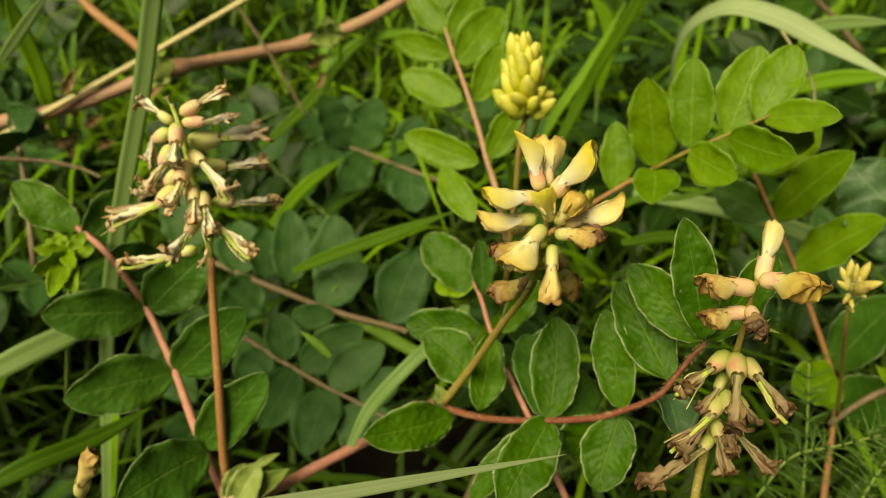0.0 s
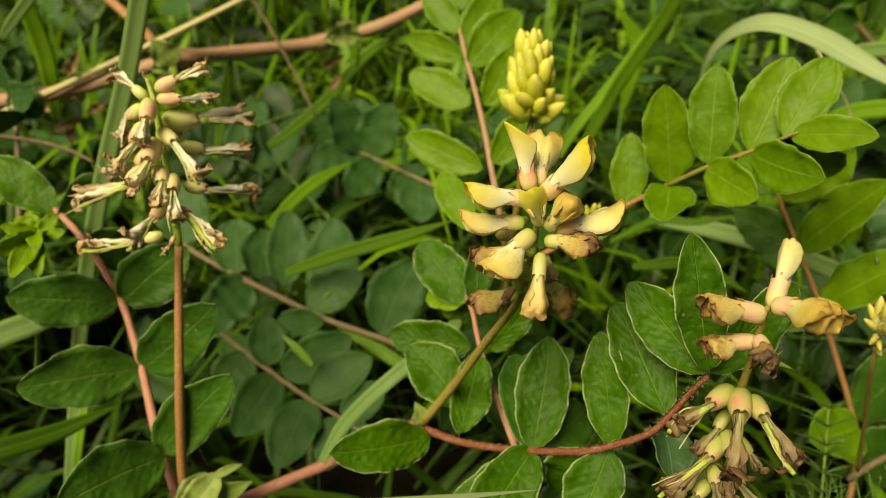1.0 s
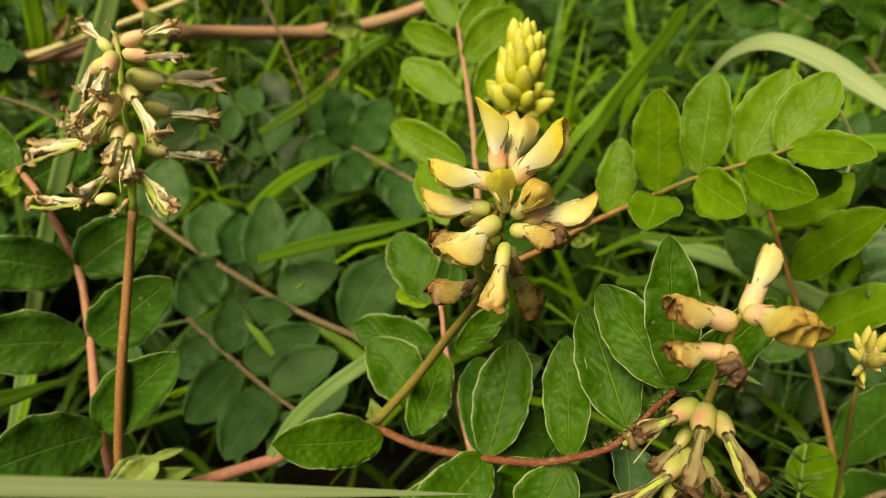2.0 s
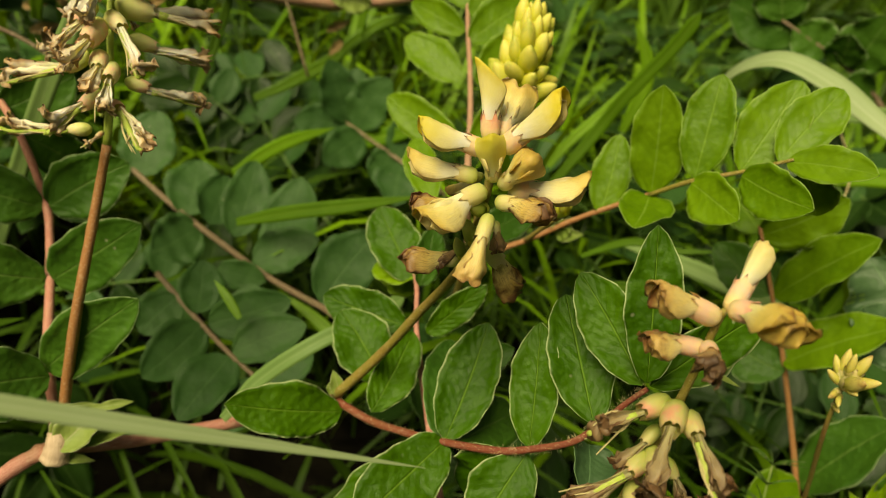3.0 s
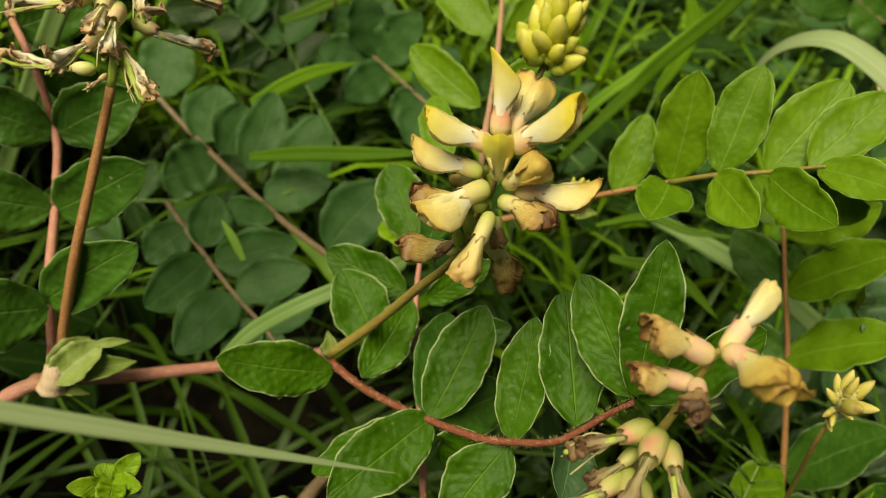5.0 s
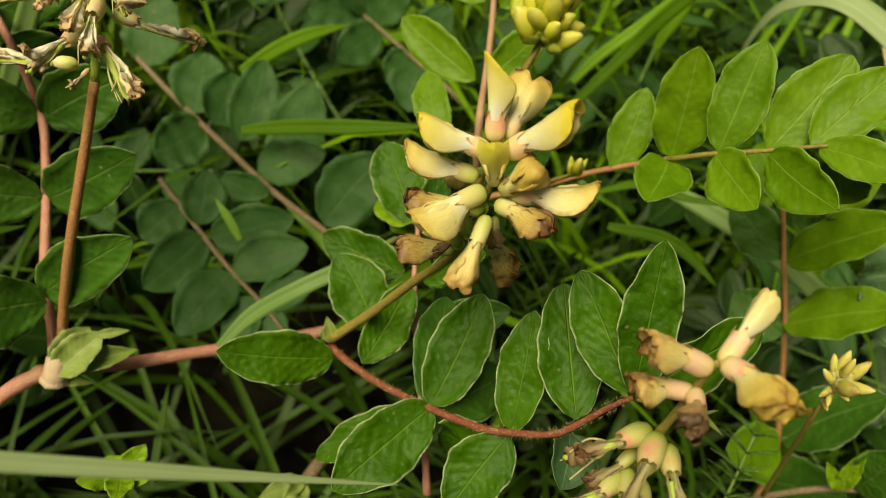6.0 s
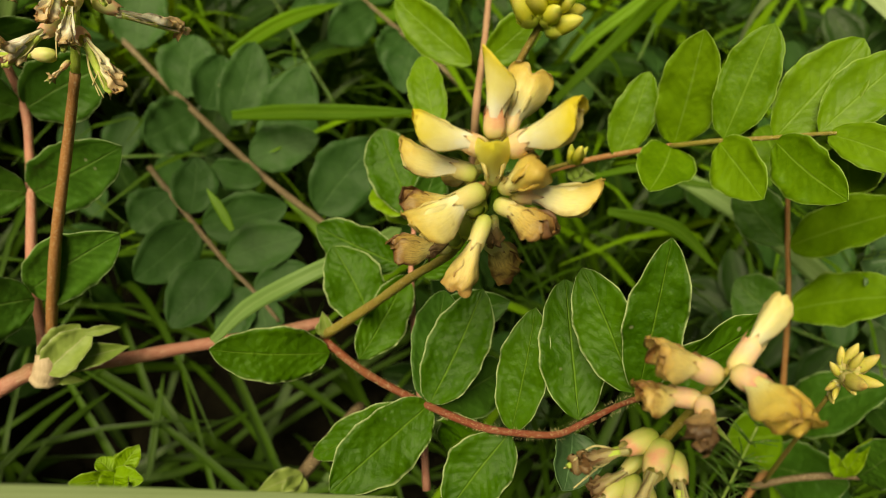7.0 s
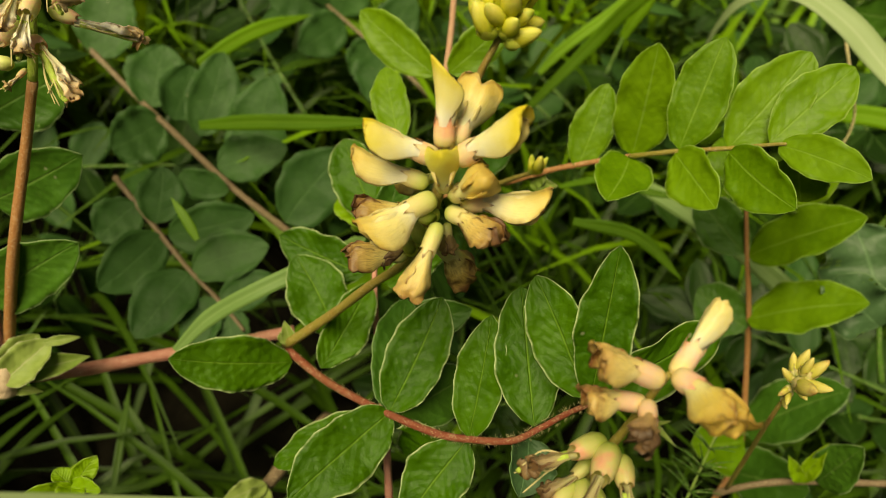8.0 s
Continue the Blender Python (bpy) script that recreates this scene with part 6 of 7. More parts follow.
straw = thing('straw', (-0.1103, 0.2609, 0.0000), 'dry pale straw stalk lying over the leaves', 'straw')
stalk('stalk', straw, [(-0.1826, 0.2128, 0.1781), (-0.1638, 0.2293, 0.1838), (-0.1449, 0.2432, 0.1898), (-0.1105, 0.2616, 0.2028), (-0.0781, 0.2776, 0.2160), (-0.0583, 0.2860, 0.2243)], 0.00138, 0.00097, 'straw')

thin_straw = thing('straw', (-0.0752, 0.2957, 0.0000), 'thin dry stalk standing among the grass', 'straw')
stalk('stalk', thin_straw, [(-0.0914, 0.2992, 0.2107), (-0.0855, 0.2980, 0.2026), (-0.0750, 0.2919, 0.1863), (-0.0602, 0.2801, 0.1625)], 0.00079, 0.00052, 'dull')

dead_twig = thing('twig', (-0.1346, 0.2063, 0.0000), 'thin dry reddish fallen twig', 'twig')
stalk('stalk', dead_twig, [(-0.1483, 0.1995, 0.1938), (-0.1346, 0.2062, 0.1882), (-0.1247, 0.2076, 0.1845), (-0.1174, 0.2071, 0.1808)], 0.00078, 0.00055, 'dull')
blade([(-0.1084, 0.1255, 0.1058), (-0.1050, 0.1564, 0.1537), (-0.0911, 0.1651, 0.1958), (-0.0789, 0.1757, 0.2293), (-0.0719, 0.1808, 0.2502), (-0.0676, 0.1820, 0.2611)], 0.0049, 'grey', 'broad grey-green upright grass blade', (0.36, -0.90, 0.24), 0.18, 0.9)
blade([(0.0935, 0.2636, 0.1741), (0.0891, 0.2599, 0.1981), (0.0910, 0.2551, 0.2144), (0.0992, 0.2461, 0.2245), (0.1120, 0.2384, 0.2244), (0.1248, 0.2294, 0.2204), (0.1434, 0.2097, 0.2151)], 0.0076, 'pale', 'broad pale arching grass blade', (-0.69, -0.10, 0.71), 0.18, 0.75)
blade([(-0.0902, 0.2981, 0.1368), (-0.0796, 0.3050, 0.1427), (-0.0641, 0.3204, 0.1528), (-0.0549, 0.3326, 0.1619), (-0.0421, 0.3394, 0.1718), (-0.0190, 0.3340, 0.1787), (-0.0106, 0.3294, 0.1794)], 0.0058, 'green', 'arching fresh green grass blade', (0.12, -0.89, 0.43), 0.18, 0.55)
blade([(0.0434, 0.2670, 0.1414), (0.0571, 0.2753, 0.1720), (0.0632, 0.2742, 0.1902), (0.0727, 0.2712, 0.2136), (0.0765, 0.2697, 0.2268)], 0.0050, 'meadow', 'broad deep green grass blade', (-0.31, -0.94, 0.15), 0.18, 0.9)
blade([(-0.0546, 0.1995, 0.1443), (-0.0363, 0.1976, 0.1551), (-0.0151, 0.1949, 0.1664), (0.0054, 0.1914, 0.1783)], 0.0048, 'meadow', 'green grass blade crossing the leaves, dimmed for shade', (-0.36, -0.82, 0.45), 0.18, 0.55)
blade([(-0.0244, 0.1239, 0.1443), (-0.0186, 0.1307, 0.1532), (-0.0079, 0.1372, 0.1635), (0.0049, 0.1493, 0.1684), (0.0099, 0.1570, 0.1689)], 0.0040, 'grey', 'grey-green grass blade behind the leaves', (0.07, -0.64, 0.77), 0.18, 0.9)
blade([(-0.1350, 0.1323, 0.1594), (-0.1213, 0.1411, 0.1629), (-0.1102, 0.1507, 0.1629), (-0.1072, 0.1580, 0.1598)], 0.0071, 'grey', 'short broad grey-green grass blade', (0.52, -0.57, 0.64), 0.18, 0.55)
blade([(0.0772, 0.2408, 0.1495), (0.1000, 0.2274, 0.1546), (0.1169, 0.2152, 0.1577), (0.1326, 0.2026, 0.1585), (0.1420, 0.1952, 0.1570)], 0.0065, 'grey', 'pale grey-green grass blade', (-0.52, -0.64, 0.57), 0.18, 0.9)
blade([(-0.1031, 0.1242, 0.1150), (-0.1035, 0.1419, 0.1322), (-0.1043, 0.1572, 0.1420)], 0.0025, 'green', 'thin upright green grass stalk', (0.43, -0.56, 0.71), 0.18, 0.55)
blade([(-0.1209, 0.1045, 0.1505), (-0.1107, 0.1141, 0.1491), (-0.1000, 0.1264, 0.1436), (-0.0887, 0.1403, 0.1404)], 0.0057, 'meadow', 'green grass blade low in the shade', (0.62, -0.36, 0.70), 0.18, 0.55)
blade([(0.0443, 0.2836, 0.1486), (0.0503, 0.2893, 0.1599), (0.0631, 0.2967, 0.1781), (0.0778, 0.3051, 0.2050)], 0.0042, 'green', 'thin fresh green grass blade', (-0.16, -0.89, 0.44), 0.18, 0.55)
blade([(0.0643, 0.1995, 0.1583), (0.0841, 0.2007, 0.1599), (0.1017, 0.1951, 0.1542)], 0.0042, 'green', 'fresh green blade of meadow grass', (-0.03, -0.79, 0.61), 0.18, 0.55)
blade([(0.0585, 0.2135, 0.1575), (0.0710, 0.2119, 0.1685), (0.0831, 0.2070, 0.1726), (0.0986, 0.2050, 0.1788)], 0.0025, 'green', 'thin fresh green grass blade', (-0.43, -0.75, 0.50), 0.18, 0.55)
blade([(-0.1537, 0.2328, 0.2120), (-0.1413, 0.2336, 0.2238), (-0.1273, 0.2348, 0.2367)], 0.0037, 'grey', 'dull grey-green meadow grass blade', (0.13, -0.99, -0.06), 0.18, 0.55)
blade([(-0.1558, 0.2498, 0.1722), (-0.1564, 0.2560, 0.1963), (-0.1580, 0.2574, 0.2161), (-0.1567, 0.2569, 0.2289)], 0.0067, 'green', 'fresh green blade of meadow grass', (0.53, -0.84, 0.11), 0.18, 0.55)
blade([(-0.0060, 0.1759, 0.1226), (-0.0092, 0.1789, 0.1229), (-0.0211, 0.1855, 0.1248), (-0.0359, 0.1911, 0.1273)], 0.0047, 'green', 'fresh green blade of meadow grass', (-0.16, -0.57, 0.81), 0.18, 0.55)
blade([(-0.0345, 0.1563, 0.1459), (-0.0393, 0.1596, 0.1487), (-0.0451, 0.1632, 0.1509)], 0.0026, 'green', 'short fresh green grass blade', (0.03, -0.56, 0.83), 0.18, 0.55)
blade([(0.1461, 0.2790, 0.1761), (0.1586, 0.2708, 0.1853), (0.1746, 0.2584, 0.1927)], 0.0069, 'green', 'fresh green blade of meadow grass', (-0.67, -0.68, 0.31), 0.18, 0.55)
blade([(0.1399, 0.2813, 0.1999), (0.1517, 0.2726, 0.2077), (0.1672, 0.2598, 0.2133)], 0.0057, 'grey', 'dull grey-green meadow grass blade', (-0.67, -0.69, 0.26), 0.18, 0.55)
blade([(0.0720, 0.3089, 0.1608), (0.0747, 0.3146, 0.1859), (0.0629, 0.3190, 0.2049)], 0.0060, 'green', 'fresh green blade of meadow grass', (-0.14, -0.97, 0.19), 0.18, 0.55)
blade([(-0.0541, 0.3263, 0.1490), (-0.0546, 0.3359, 0.1687), (-0.0538, 0.3413, 0.1948)], 0.0041, 'green', 'fresh green blade of meadow grass', (0.17, -0.94, 0.31), 0.18, 0.55)
blade([(-0.1018, 0.2644, 0.1491), (-0.0983, 0.2791, 0.1715), (-0.0953, 0.2913, 0.1943)], 0.0042, 'green', 'fresh green blade of meadow grass', (0.32, -0.83, 0.45), 0.18, 0.55)
blade([(-0.0463, 0.2916, 0.1280), (-0.0289, 0.2895, 0.1389), (-0.0123, 0.2849, 0.1479)], 0.0081, 'green', 'fresh green blade of meadow grass', (-0.37, -0.87, 0.33), 0.18, 0.55)
blade([(-0.0703, 0.2315, 0.1404), (-0.0590, 0.2518, 0.1459), (-0.0440, 0.2694, 0.1488)], 0.0054, 'green', 'fresh green blade of meadow grass', (0.50, -0.50, 0.71), 0.18, 0.55)
blade([(-0.0554, 0.0342, 0.2522), (-0.0271, 0.0488, 0.2383), (-0.0059, 0.0597, 0.2278), (0.0082, 0.0670, 0.2209), (0.0259, 0.0762, 0.2122)], 0.0020, 'pale', 'pale dry grass blade hanging close in front', (0.38, -0.47, 0.80), 0.2, 0.45)

withered_leaf_a = thing('withered_leaf', (-0.1438, 0.2454, 0.0000), 'small withered tan leaf caught among the grass', 'leaf', 'withered leaves')
leaflet(withered_leaf_a, (-0.1438, 0.2454, 0.1927), (-0.1366, 0.2470, 0.2025), 0.0042, (0.22, -0.98, 0.00), 'dead', fold=0.5, wave=0.2, shape='lance', name='blade')

withered_leaf_b = thing('withered_leaf', (-0.1570, 0.2466, 0.0000), 'small withered tan leaf caught among the grass', 'leaf', 'withered leaves')
leaflet(withered_leaf_b, (-0.1570, 0.2466, 0.1683), (-0.1468, 0.2504, 0.1724), 0.0042, (0.19, -0.91, 0.36), 'dead', fold=0.5, wave=0.2, shape='lance', name='blade')

withered_leaf_c = thing('withered_leaf', (-0.1524, 0.2509, 0.0000), 'small withered tan leaf caught among the grass', 'leaf', 'withered leaves')
leaflet(withered_leaf_c, (-0.1524, 0.2509, 0.1702), (-0.1491, 0.2428, 0.1646), 0.0036, (0.38, -0.42, 0.83), 'dead', fold=0.5, wave=0.2, shape='lance', name='blade')

withered_leaf_d = thing('withered_leaf', (-0.1490, 0.2597, 0.0000), 'small withered tan leaf caught among the grass', 'leaf', 'withered leaves')
leaflet(withered_leaf_d, (-0.1490, 0.2597, 0.1703), (-0.1404, 0.2609, 0.1749), 0.0037, (0.01, -0.97, 0.24), 'dead', fold=0.5, wave=0.2, shape='lance', name='blade')

withered_leaf_e = thing('withered_leaf', (-0.1633, 0.2528, 0.0000), 'small withered tan leaf caught among the grass', 'leaf', 'withered leaves')
leaflet(withered_leaf_e, (-0.1633, 0.2528, 0.1744), (-0.1540, 0.2539, 0.1771), 0.0032, (0.01, -0.94, 0.34), 'dead', fold=0.5, wave=0.2, shape='lance', name='blade')

withered_leaf_f = thing('withered_leaf', (-0.1458, 0.2566, 0.0000), 'small withered tan leaf caught among the grass', 'leaf', 'withered leaves')
leaflet(withered_leaf_f, (-0.1458, 0.2566, 0.1621), (-0.1367, 0.2572, 0.1650), 0.0034, (-0.06, -0.93, 0.36), 'dead', fold=0.5, wave=0.2, shape='lance', name='blade')

withered_leaf_g = thing('withered_leaf', (-0.0665, 0.3212, 0.0000), 'small withered tan leaf caught among the grass', 'leaf', 'withered leaves')
leaflet(withered_leaf_g, (-0.0665, 0.3212, 0.1668), (-0.0561, 0.3212, 0.1740), 0.0040, (-0.14, -0.97, 0.21), 'dead', fold=0.5, wave=0.2, shape='lance', name='blade')

withered_leaf_h = thing('withered_leaf', (-0.0587, 0.3215, 0.0000), 'small withered tan leaf caught among the grass', 'leaf', 'withered leaves')
leaflet(withered_leaf_h, (-0.0587, 0.3215, 0.1637), (-0.0621, 0.3127, 0.1592), 0.0037, (0.39, -0.54, 0.75), 'dead', fold=0.5, wave=0.2, shape='lance', name='blade')

withered_leaf_i = thing('withered_leaf', (-0.1529, 0.2651, 0.0000), 'small withered tan leaf caught among the grass', 'leaf', 'withered leaves')
leaflet(withered_leaf_i, (-0.1529, 0.2651, 0.1726), (-0.1558, 0.2614, 0.1786), 0.0032, (0.80, -0.60, 0.02), 'dead', fold=0.5, wave=0.2, shape='lance', name='blade')

withered_leaf_j = thing('withered_leaf', (-0.1246, 0.2710, 0.0000), 'small withered tan leaf caught among the grass', 'leaf', 'withered leaves')
leaflet(withered_leaf_j, (-0.1246, 0.2710, 0.1780), (-0.1162, 0.2717, 0.1833), 0.0031, (-0.04, -0.98, 0.18), 'dead', fold=0.5, wave=0.2, shape='lance', name='blade')
# These blades take the darkened grass colour in place of cast shade.
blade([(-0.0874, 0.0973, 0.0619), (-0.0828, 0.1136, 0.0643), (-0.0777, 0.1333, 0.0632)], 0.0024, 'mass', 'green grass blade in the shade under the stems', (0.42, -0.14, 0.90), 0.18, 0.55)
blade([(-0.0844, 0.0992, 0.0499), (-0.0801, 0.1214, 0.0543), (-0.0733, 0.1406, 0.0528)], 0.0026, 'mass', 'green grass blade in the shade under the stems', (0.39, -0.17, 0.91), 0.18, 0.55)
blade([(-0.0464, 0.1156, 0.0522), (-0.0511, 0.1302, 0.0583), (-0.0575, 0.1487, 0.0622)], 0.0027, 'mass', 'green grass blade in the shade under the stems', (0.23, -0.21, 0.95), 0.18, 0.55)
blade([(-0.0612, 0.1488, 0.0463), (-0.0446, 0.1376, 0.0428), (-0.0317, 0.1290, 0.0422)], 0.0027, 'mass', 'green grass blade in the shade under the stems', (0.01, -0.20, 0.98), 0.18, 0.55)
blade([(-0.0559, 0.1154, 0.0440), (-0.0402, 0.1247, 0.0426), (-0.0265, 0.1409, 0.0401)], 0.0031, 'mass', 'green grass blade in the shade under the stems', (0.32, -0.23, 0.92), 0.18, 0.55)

faded_bud = thing('faded_bud', (-0.0520, 0.0640, 0.0000), 'withered yellow and brown flower bud on a thin stalk', 'flower bud')
stalk('stalk', faded_bud, [(-0.0560, 0.0640, 0.1500), (-0.0500, 0.0600, 0.2050), (-0.0455, 0.0567, 0.2310)], 0.00060, 0.00040, 'olive')
flower(faded_bud, (-0.0456, 0.0567, 0.2305), (-0.0407, 0.0567, 0.2412), (-0.60, -0.60, 0.52), 'spent', 'green', 0.62, 0.3)

bedstraw_a = thing('bedstraw_sprig', (0.1037, 0.1142, 0.0000), 'fine needle-leaved bedstraw sprig', 'bedstraw', 'bedstraw sprigs')
stalk('stem', bedstraw_a, [(0.1037, 0.1142, 0.1360), (0.1055, 0.1273, 0.1496), (0.1057, 0.1392, 0.1648)], 0.00047, 0.00027, 'green', ring=6)
whorls(bedstraw_a, [(0.1037, 0.1142, 0.1360), (0.1055, 0.1273, 0.1496), (0.1057, 0.1392, 0.1648)], 9, 0.0088, 0.00024)

bedstraw_b = thing('bedstraw_sprig', (0.0837, 0.1045, 0.0000), 'fine needle-leaved bedstraw sprig', 'bedstraw', 'bedstraw sprigs')
stalk('stem', bedstraw_b, [(0.0837, 0.1045, 0.1520), (0.0921, 0.1109, 0.1602), (0.1026, 0.1117, 0.1641), (0.1131, 0.1128, 0.1675)], 0.00042, 0.00026, 'green', ring=6)
whorls(bedstraw_b, [(0.0837, 0.1045, 0.1520), (0.0921, 0.1109, 0.1602), (0.1026, 0.1117, 0.1641), (0.1131, 0.1128, 0.1675)], 10, 0.0088, 0.00024)

bedstraw_d = thing('bedstraw_sprig', (0.1127, 0.1058, 0.0000), 'fine needle-leaved bedstraw sprig', 'bedstraw', 'bedstraw sprigs')
stalk('stem', bedstraw_d, [(0.1127, 0.1058, 0.1362), (0.1175, 0.1116, 0.1464), (0.1222, 0.1162, 0.1552)], 0.00047, 0.00027, 'green', ring=6)
whorls(bedstraw_d, [(0.1127, 0.1058, 0.1362), (0.1175, 0.1116, 0.1464), (0.1222, 0.1162, 0.1552)], 8, 0.0090, 0.00024)


# ---- low growth under and behind the racemes ----
def hollow(x, y):
    """The dark gap between the stems, where little grows: 1 in its middle, 0 outside."""
    return max(0.0, 1 - (((x + 0.05) / 0.11) ** 2 + ((y - 0.155) / 0.085) ** 2) ** 1.5)


def canopy(x, y):
    """The height to which the low growth reaches."""
    low = 0.050 + 0.325 * max(0.0, y - 0.05) if y < 0.25 else 0.115 + 0.10 * (y - 0.25)
    return (low + 0.012 * noise.noise((x * 7, y * 7, 2))) * (1 - 0.5 * hollow(x, y))


def scatter_grass(name, count, area, lengths, widths, label, seed, lean=0.6, height=None, material="mass"):
    """Many grass blades in one mesh."""
    rnd = random.Random(seed)
    verts, uvs, faces = [], [], []
    x0, x1, y0, y1 = area
    for _ in range(count):
        x, y = rnd.uniform(x0, x1), rnd.uniform(y0, y1)
        if x1 > 2 and abs(x) < 0.7 and -0.5 < y < 0.9:
            continue
        if rnd.random() < 0.6 * hollow(x, y):
            continue
        size, w = rnd.uniform(*lengths), rnd.uniform(*widths) / 2
        top = (height or canopy(x, y)) * rnd.uniform(0.75, 1.18)
        turn, bend = rnd.uniform(0, 6.283), rnd.uniform(0.15, lean)
        across = Vector((-math.sin(turn), math.cos(turn), 0))
        reach = math.sqrt(max(0.0004, size * size - min(top, size) ** 2)) * bend * 1.6
        first = len(verts)
        sway = rnd.uniform(-0.02, 0.02)
        for i in range(8):
            u = i / 7
            rise = min(top, size) * math.sin(min(1.0, u * (0.75 + 0.5 * bend)) * 1.571)
            droop = max(0.0, u - 0.6) ** 2 * bend * size * 0.9
            q = Vector((x, y, max(0.004, rise - droop))) + Vector((math.cos(turn), math.sin(turn), 0)) * reach * u ** 1.5 + across * sway * u * u
            ww = w * (0.6 + 0.4 * min(1, u * 4)) * (1 - max(0.0, (u - 0.45) / 0.55) ** 1.5 * 0.95)
            for s in (-1, 0, 1):
                verts.append(q + across * ww * s + Vector((0, 0, 0.25 * ww * abs(s))))
                uvs.append((u, 0.5 + 0.5 * s))
        for i in range(7):
            for j in range(2):
                a = first + i * 3 + j
                faces.append((a, a + 1, a + 4, a + 3))
    ob = part(name, mesh_of(name, verts, faces, uvs, (GRASS[material],)), None, Matrix())
    return tagged(ob, label, "grass", kind="stuff")


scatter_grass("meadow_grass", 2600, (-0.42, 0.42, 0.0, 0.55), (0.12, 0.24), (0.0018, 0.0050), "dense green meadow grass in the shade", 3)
scatter_grass("fresh_meadow_grass", 190, (-0.40, 0.40, 0.24, 0.62), (0.16, 0.26), (0.003, 0.0065), "fresh bright green grass blades among the leaves", 11, 0.7, None, "fresh")
# Unseen tall grass on the left, added to shade the low growth.
scatter_grass("side_meadow_grass", 1000, (-0.44, -0.20, -0.25, 0.11), (0.28, 0.34), (0.004, 0.008), "unseen tall green meadow grass added round the plants", 8, 0.25, 0.20)
scatter_grass("fresh_meadow_grass", 190, (-0.40, -0.06, 0.26, 0.60), (0.16, 0.26), (0.003, 0.007), "fresh bright green grass blades among the leaves", 17, 0.7, None, "fresh")
scatter_grass("fresh_meadow_grass", 90, (-0.24, -0.01, 0.33, 0.46), (0.17, 0.26), (0.003, 0.006), "fresh bright green grass blades among the leaves", 31, 0.6, 0.15, "fresh")
scatter_grass("fresh_meadow_grass", 130, (0.02, 0.30, 0.29, 0.46), (0.18, 0.27), (0.003, 0.0065), "fresh bright green grass blades among the leaves", 43, 0.6, 0.16, "fresh")
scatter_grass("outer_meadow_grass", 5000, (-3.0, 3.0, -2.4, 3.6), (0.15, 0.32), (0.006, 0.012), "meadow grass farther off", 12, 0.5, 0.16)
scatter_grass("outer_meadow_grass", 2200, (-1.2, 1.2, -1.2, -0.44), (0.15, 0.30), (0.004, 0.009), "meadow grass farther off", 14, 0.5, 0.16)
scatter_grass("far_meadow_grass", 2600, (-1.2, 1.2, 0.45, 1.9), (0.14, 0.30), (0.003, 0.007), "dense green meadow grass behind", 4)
# Unseen grass below and behind the camera, added to keep light off the undergrowth.
scatter_grass("near_meadow_grass", 3600, (-0.5, 0.4, -0.45, -0.03), (0.22, 0.27), (0.003, 0.007), "unseen tall green meadow grass added round the plants", 5, 0.25, 0.20)
# Unseen grass farther left, added to cut low skylight.
scatter_grass("side_meadow_grass", 900, (-0.75, -0.36, -0.1, 0.6), (0.16, 0.30), (0.003, 0.006), "unseen tall green meadow grass added round the plants", 6, 0.3, 0.22)
# Clump added to block the sun from the gap between the stems.
scatter_grass("low_meadow_grass", 700, (-0.20, -0.075, -0.03, 0.055), (0.15, 0.20), (0.003, 0.006), "green meadow grass added to shade the gap between the stems", 61, 0.25, 0.145)
scatter_grass("side_meadow_grass", 900, (0.36, 0.80, -0.46, -0.1), (0.16, 0.30), (0.003, 0.006), "unseen tall green meadow grass added round the plants", 9, 0.3, 0.2)
# The same on the right: unseen, added to cut low skylight.
scatter_grass("side_meadow_grass", 900, (0.38, 0.78, -0.1, 0.6), (0.16, 0.30), (0.003, 0.006), "unseen tall green meadow grass added round the plants", 7, 0.3, 0.22)


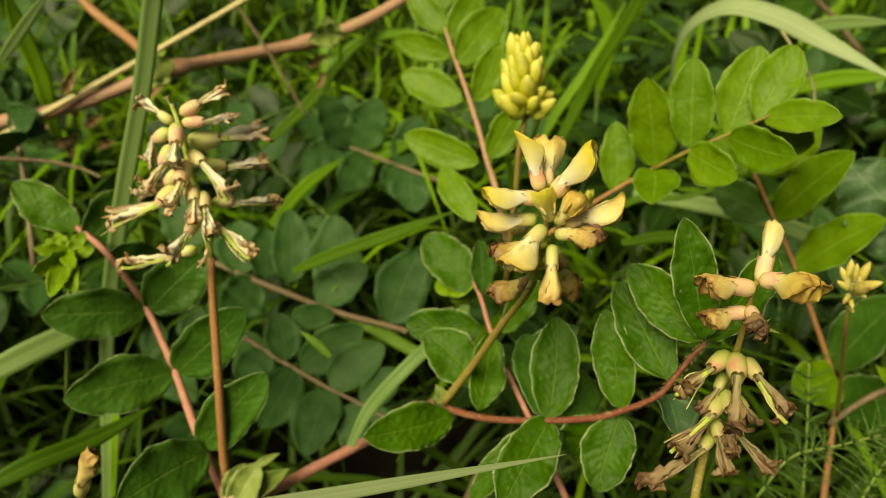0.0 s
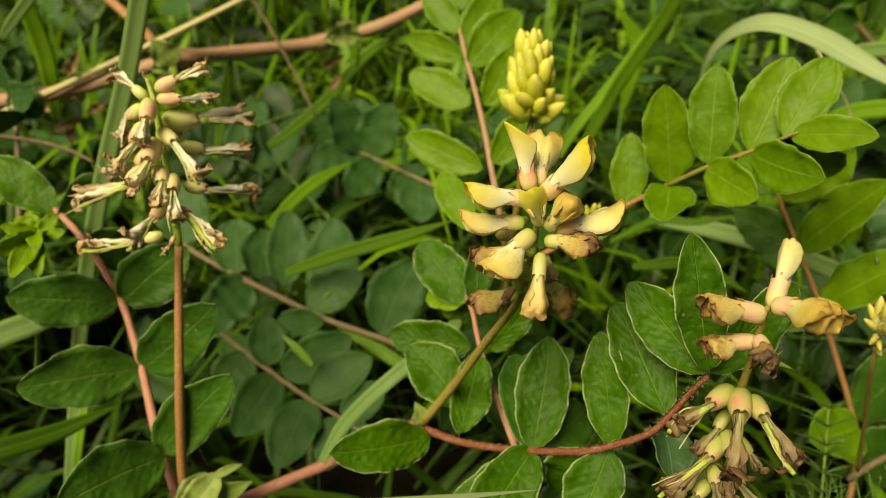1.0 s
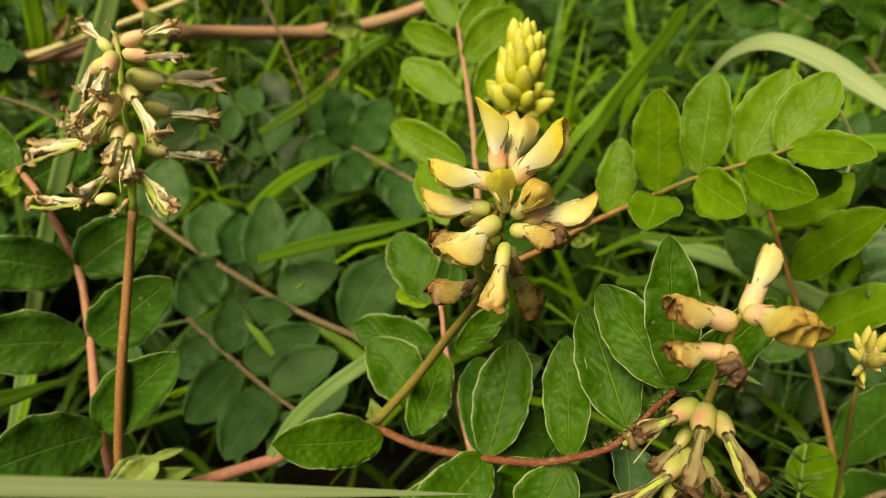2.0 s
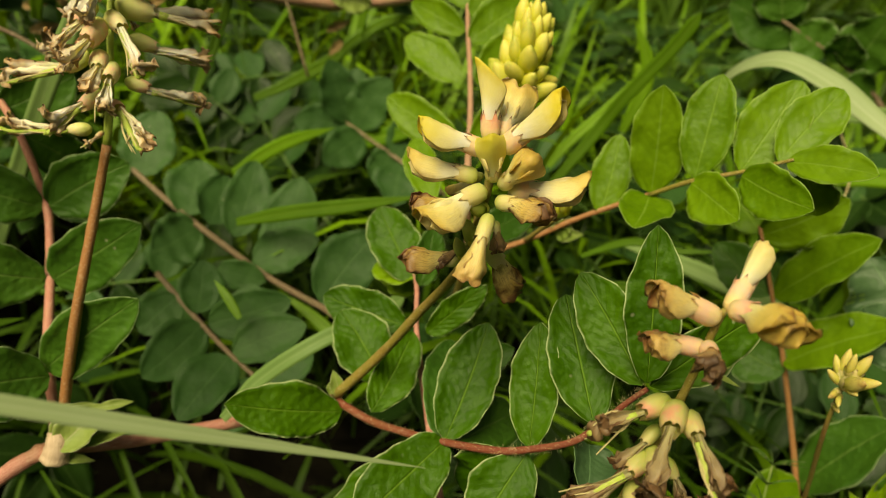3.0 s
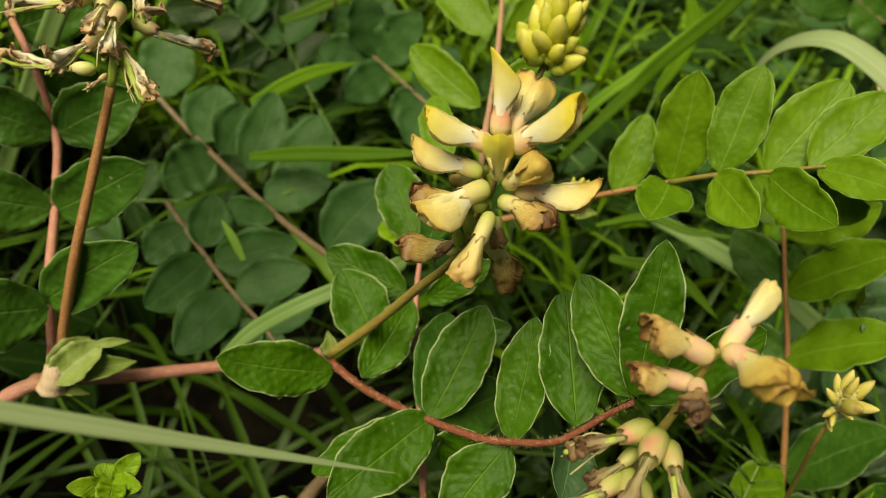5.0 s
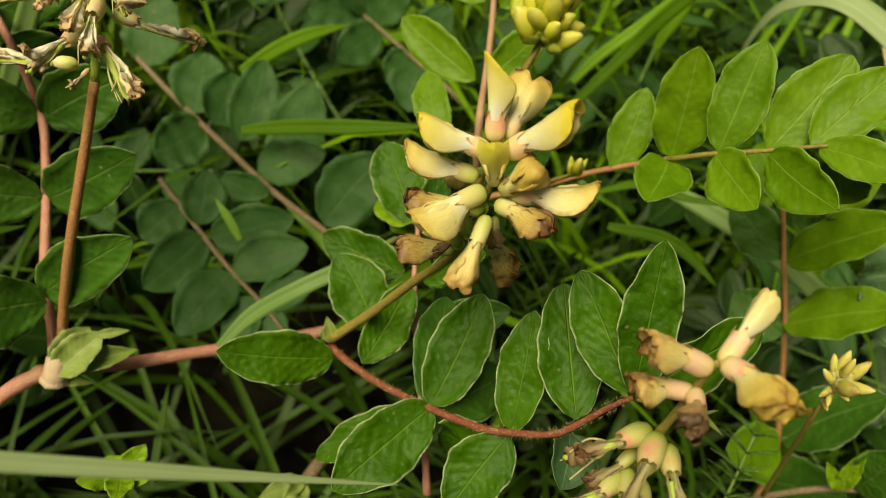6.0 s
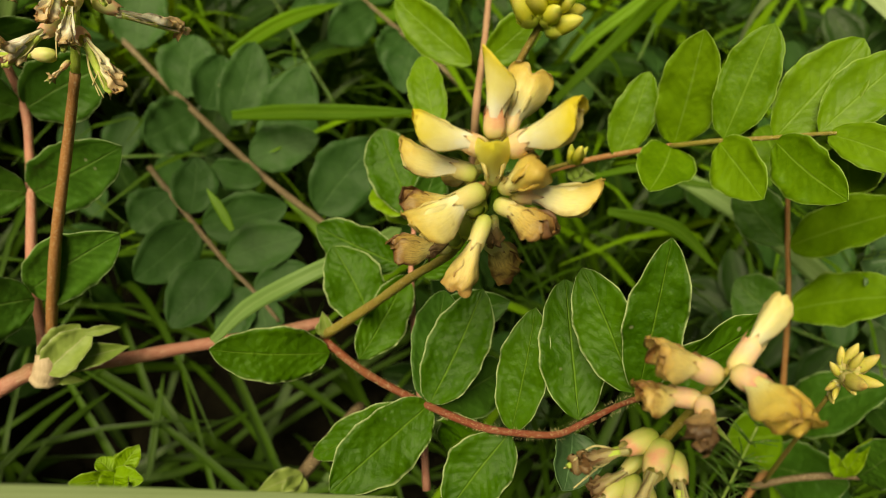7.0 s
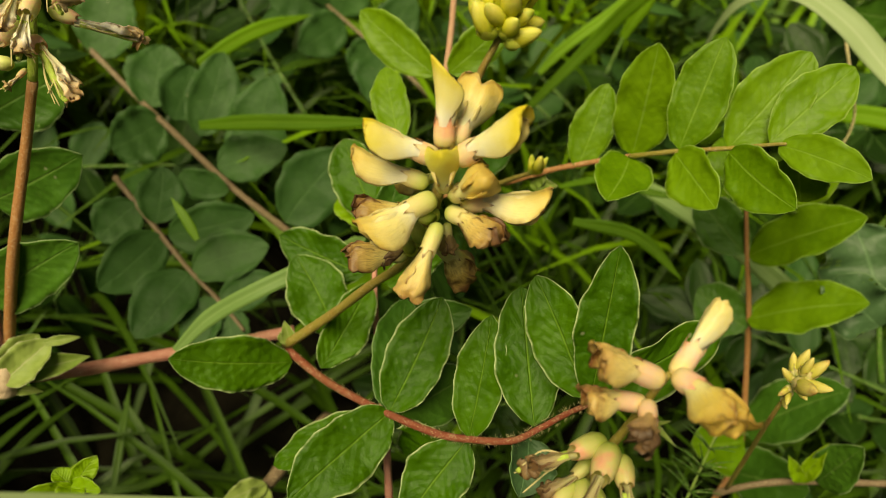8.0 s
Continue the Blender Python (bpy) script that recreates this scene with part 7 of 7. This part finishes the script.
def low_leaf(at, turn, tilt, size, pairs, seed):
    """A pinnate leaf of the undergrowth, built flat along y and then turned."""
    rnd = random.Random(seed)
    ob = thing("undergrowth_leaf", at, "pinnate leaf in the undergrowth, its green darkened for shade", "leaf", "undergrowth leaves")
    m = Matrix.Translation(at) @ pose(0, 0, 0, tilt, rnd.uniform(-20, 20), turn)
    bow = [Vector((0, size * k, size * (0.18 * math.sin(2.2 * k)))) for k in (0.0, 0.3, 0.65, 1.0)]
    rachis = part("rachis", tube_mesh(bow, 0.0009, 0.0005, STEM["sprig"], ring=5), ob, m)
    for k in range(pairs):
        u = 0.25 + 0.7 * k / max(1, pairs - 1)
        q = Vector((0, size * u, size * 0.18 * math.sin(2.2 * u)))
        for side in (-1, 1):
            length = rnd.uniform(0.018, 0.027)
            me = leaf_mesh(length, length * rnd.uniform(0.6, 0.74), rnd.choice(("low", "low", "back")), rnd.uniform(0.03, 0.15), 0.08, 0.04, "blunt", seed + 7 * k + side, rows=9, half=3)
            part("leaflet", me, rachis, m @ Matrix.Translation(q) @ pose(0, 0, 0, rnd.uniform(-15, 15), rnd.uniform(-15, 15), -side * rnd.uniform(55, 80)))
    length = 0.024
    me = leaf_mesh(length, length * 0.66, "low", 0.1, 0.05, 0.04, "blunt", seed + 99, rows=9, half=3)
    part("leaflet", me, rachis, m @ Matrix.Translation(bow[-1]))
    return ob


rnd = random.Random(21)
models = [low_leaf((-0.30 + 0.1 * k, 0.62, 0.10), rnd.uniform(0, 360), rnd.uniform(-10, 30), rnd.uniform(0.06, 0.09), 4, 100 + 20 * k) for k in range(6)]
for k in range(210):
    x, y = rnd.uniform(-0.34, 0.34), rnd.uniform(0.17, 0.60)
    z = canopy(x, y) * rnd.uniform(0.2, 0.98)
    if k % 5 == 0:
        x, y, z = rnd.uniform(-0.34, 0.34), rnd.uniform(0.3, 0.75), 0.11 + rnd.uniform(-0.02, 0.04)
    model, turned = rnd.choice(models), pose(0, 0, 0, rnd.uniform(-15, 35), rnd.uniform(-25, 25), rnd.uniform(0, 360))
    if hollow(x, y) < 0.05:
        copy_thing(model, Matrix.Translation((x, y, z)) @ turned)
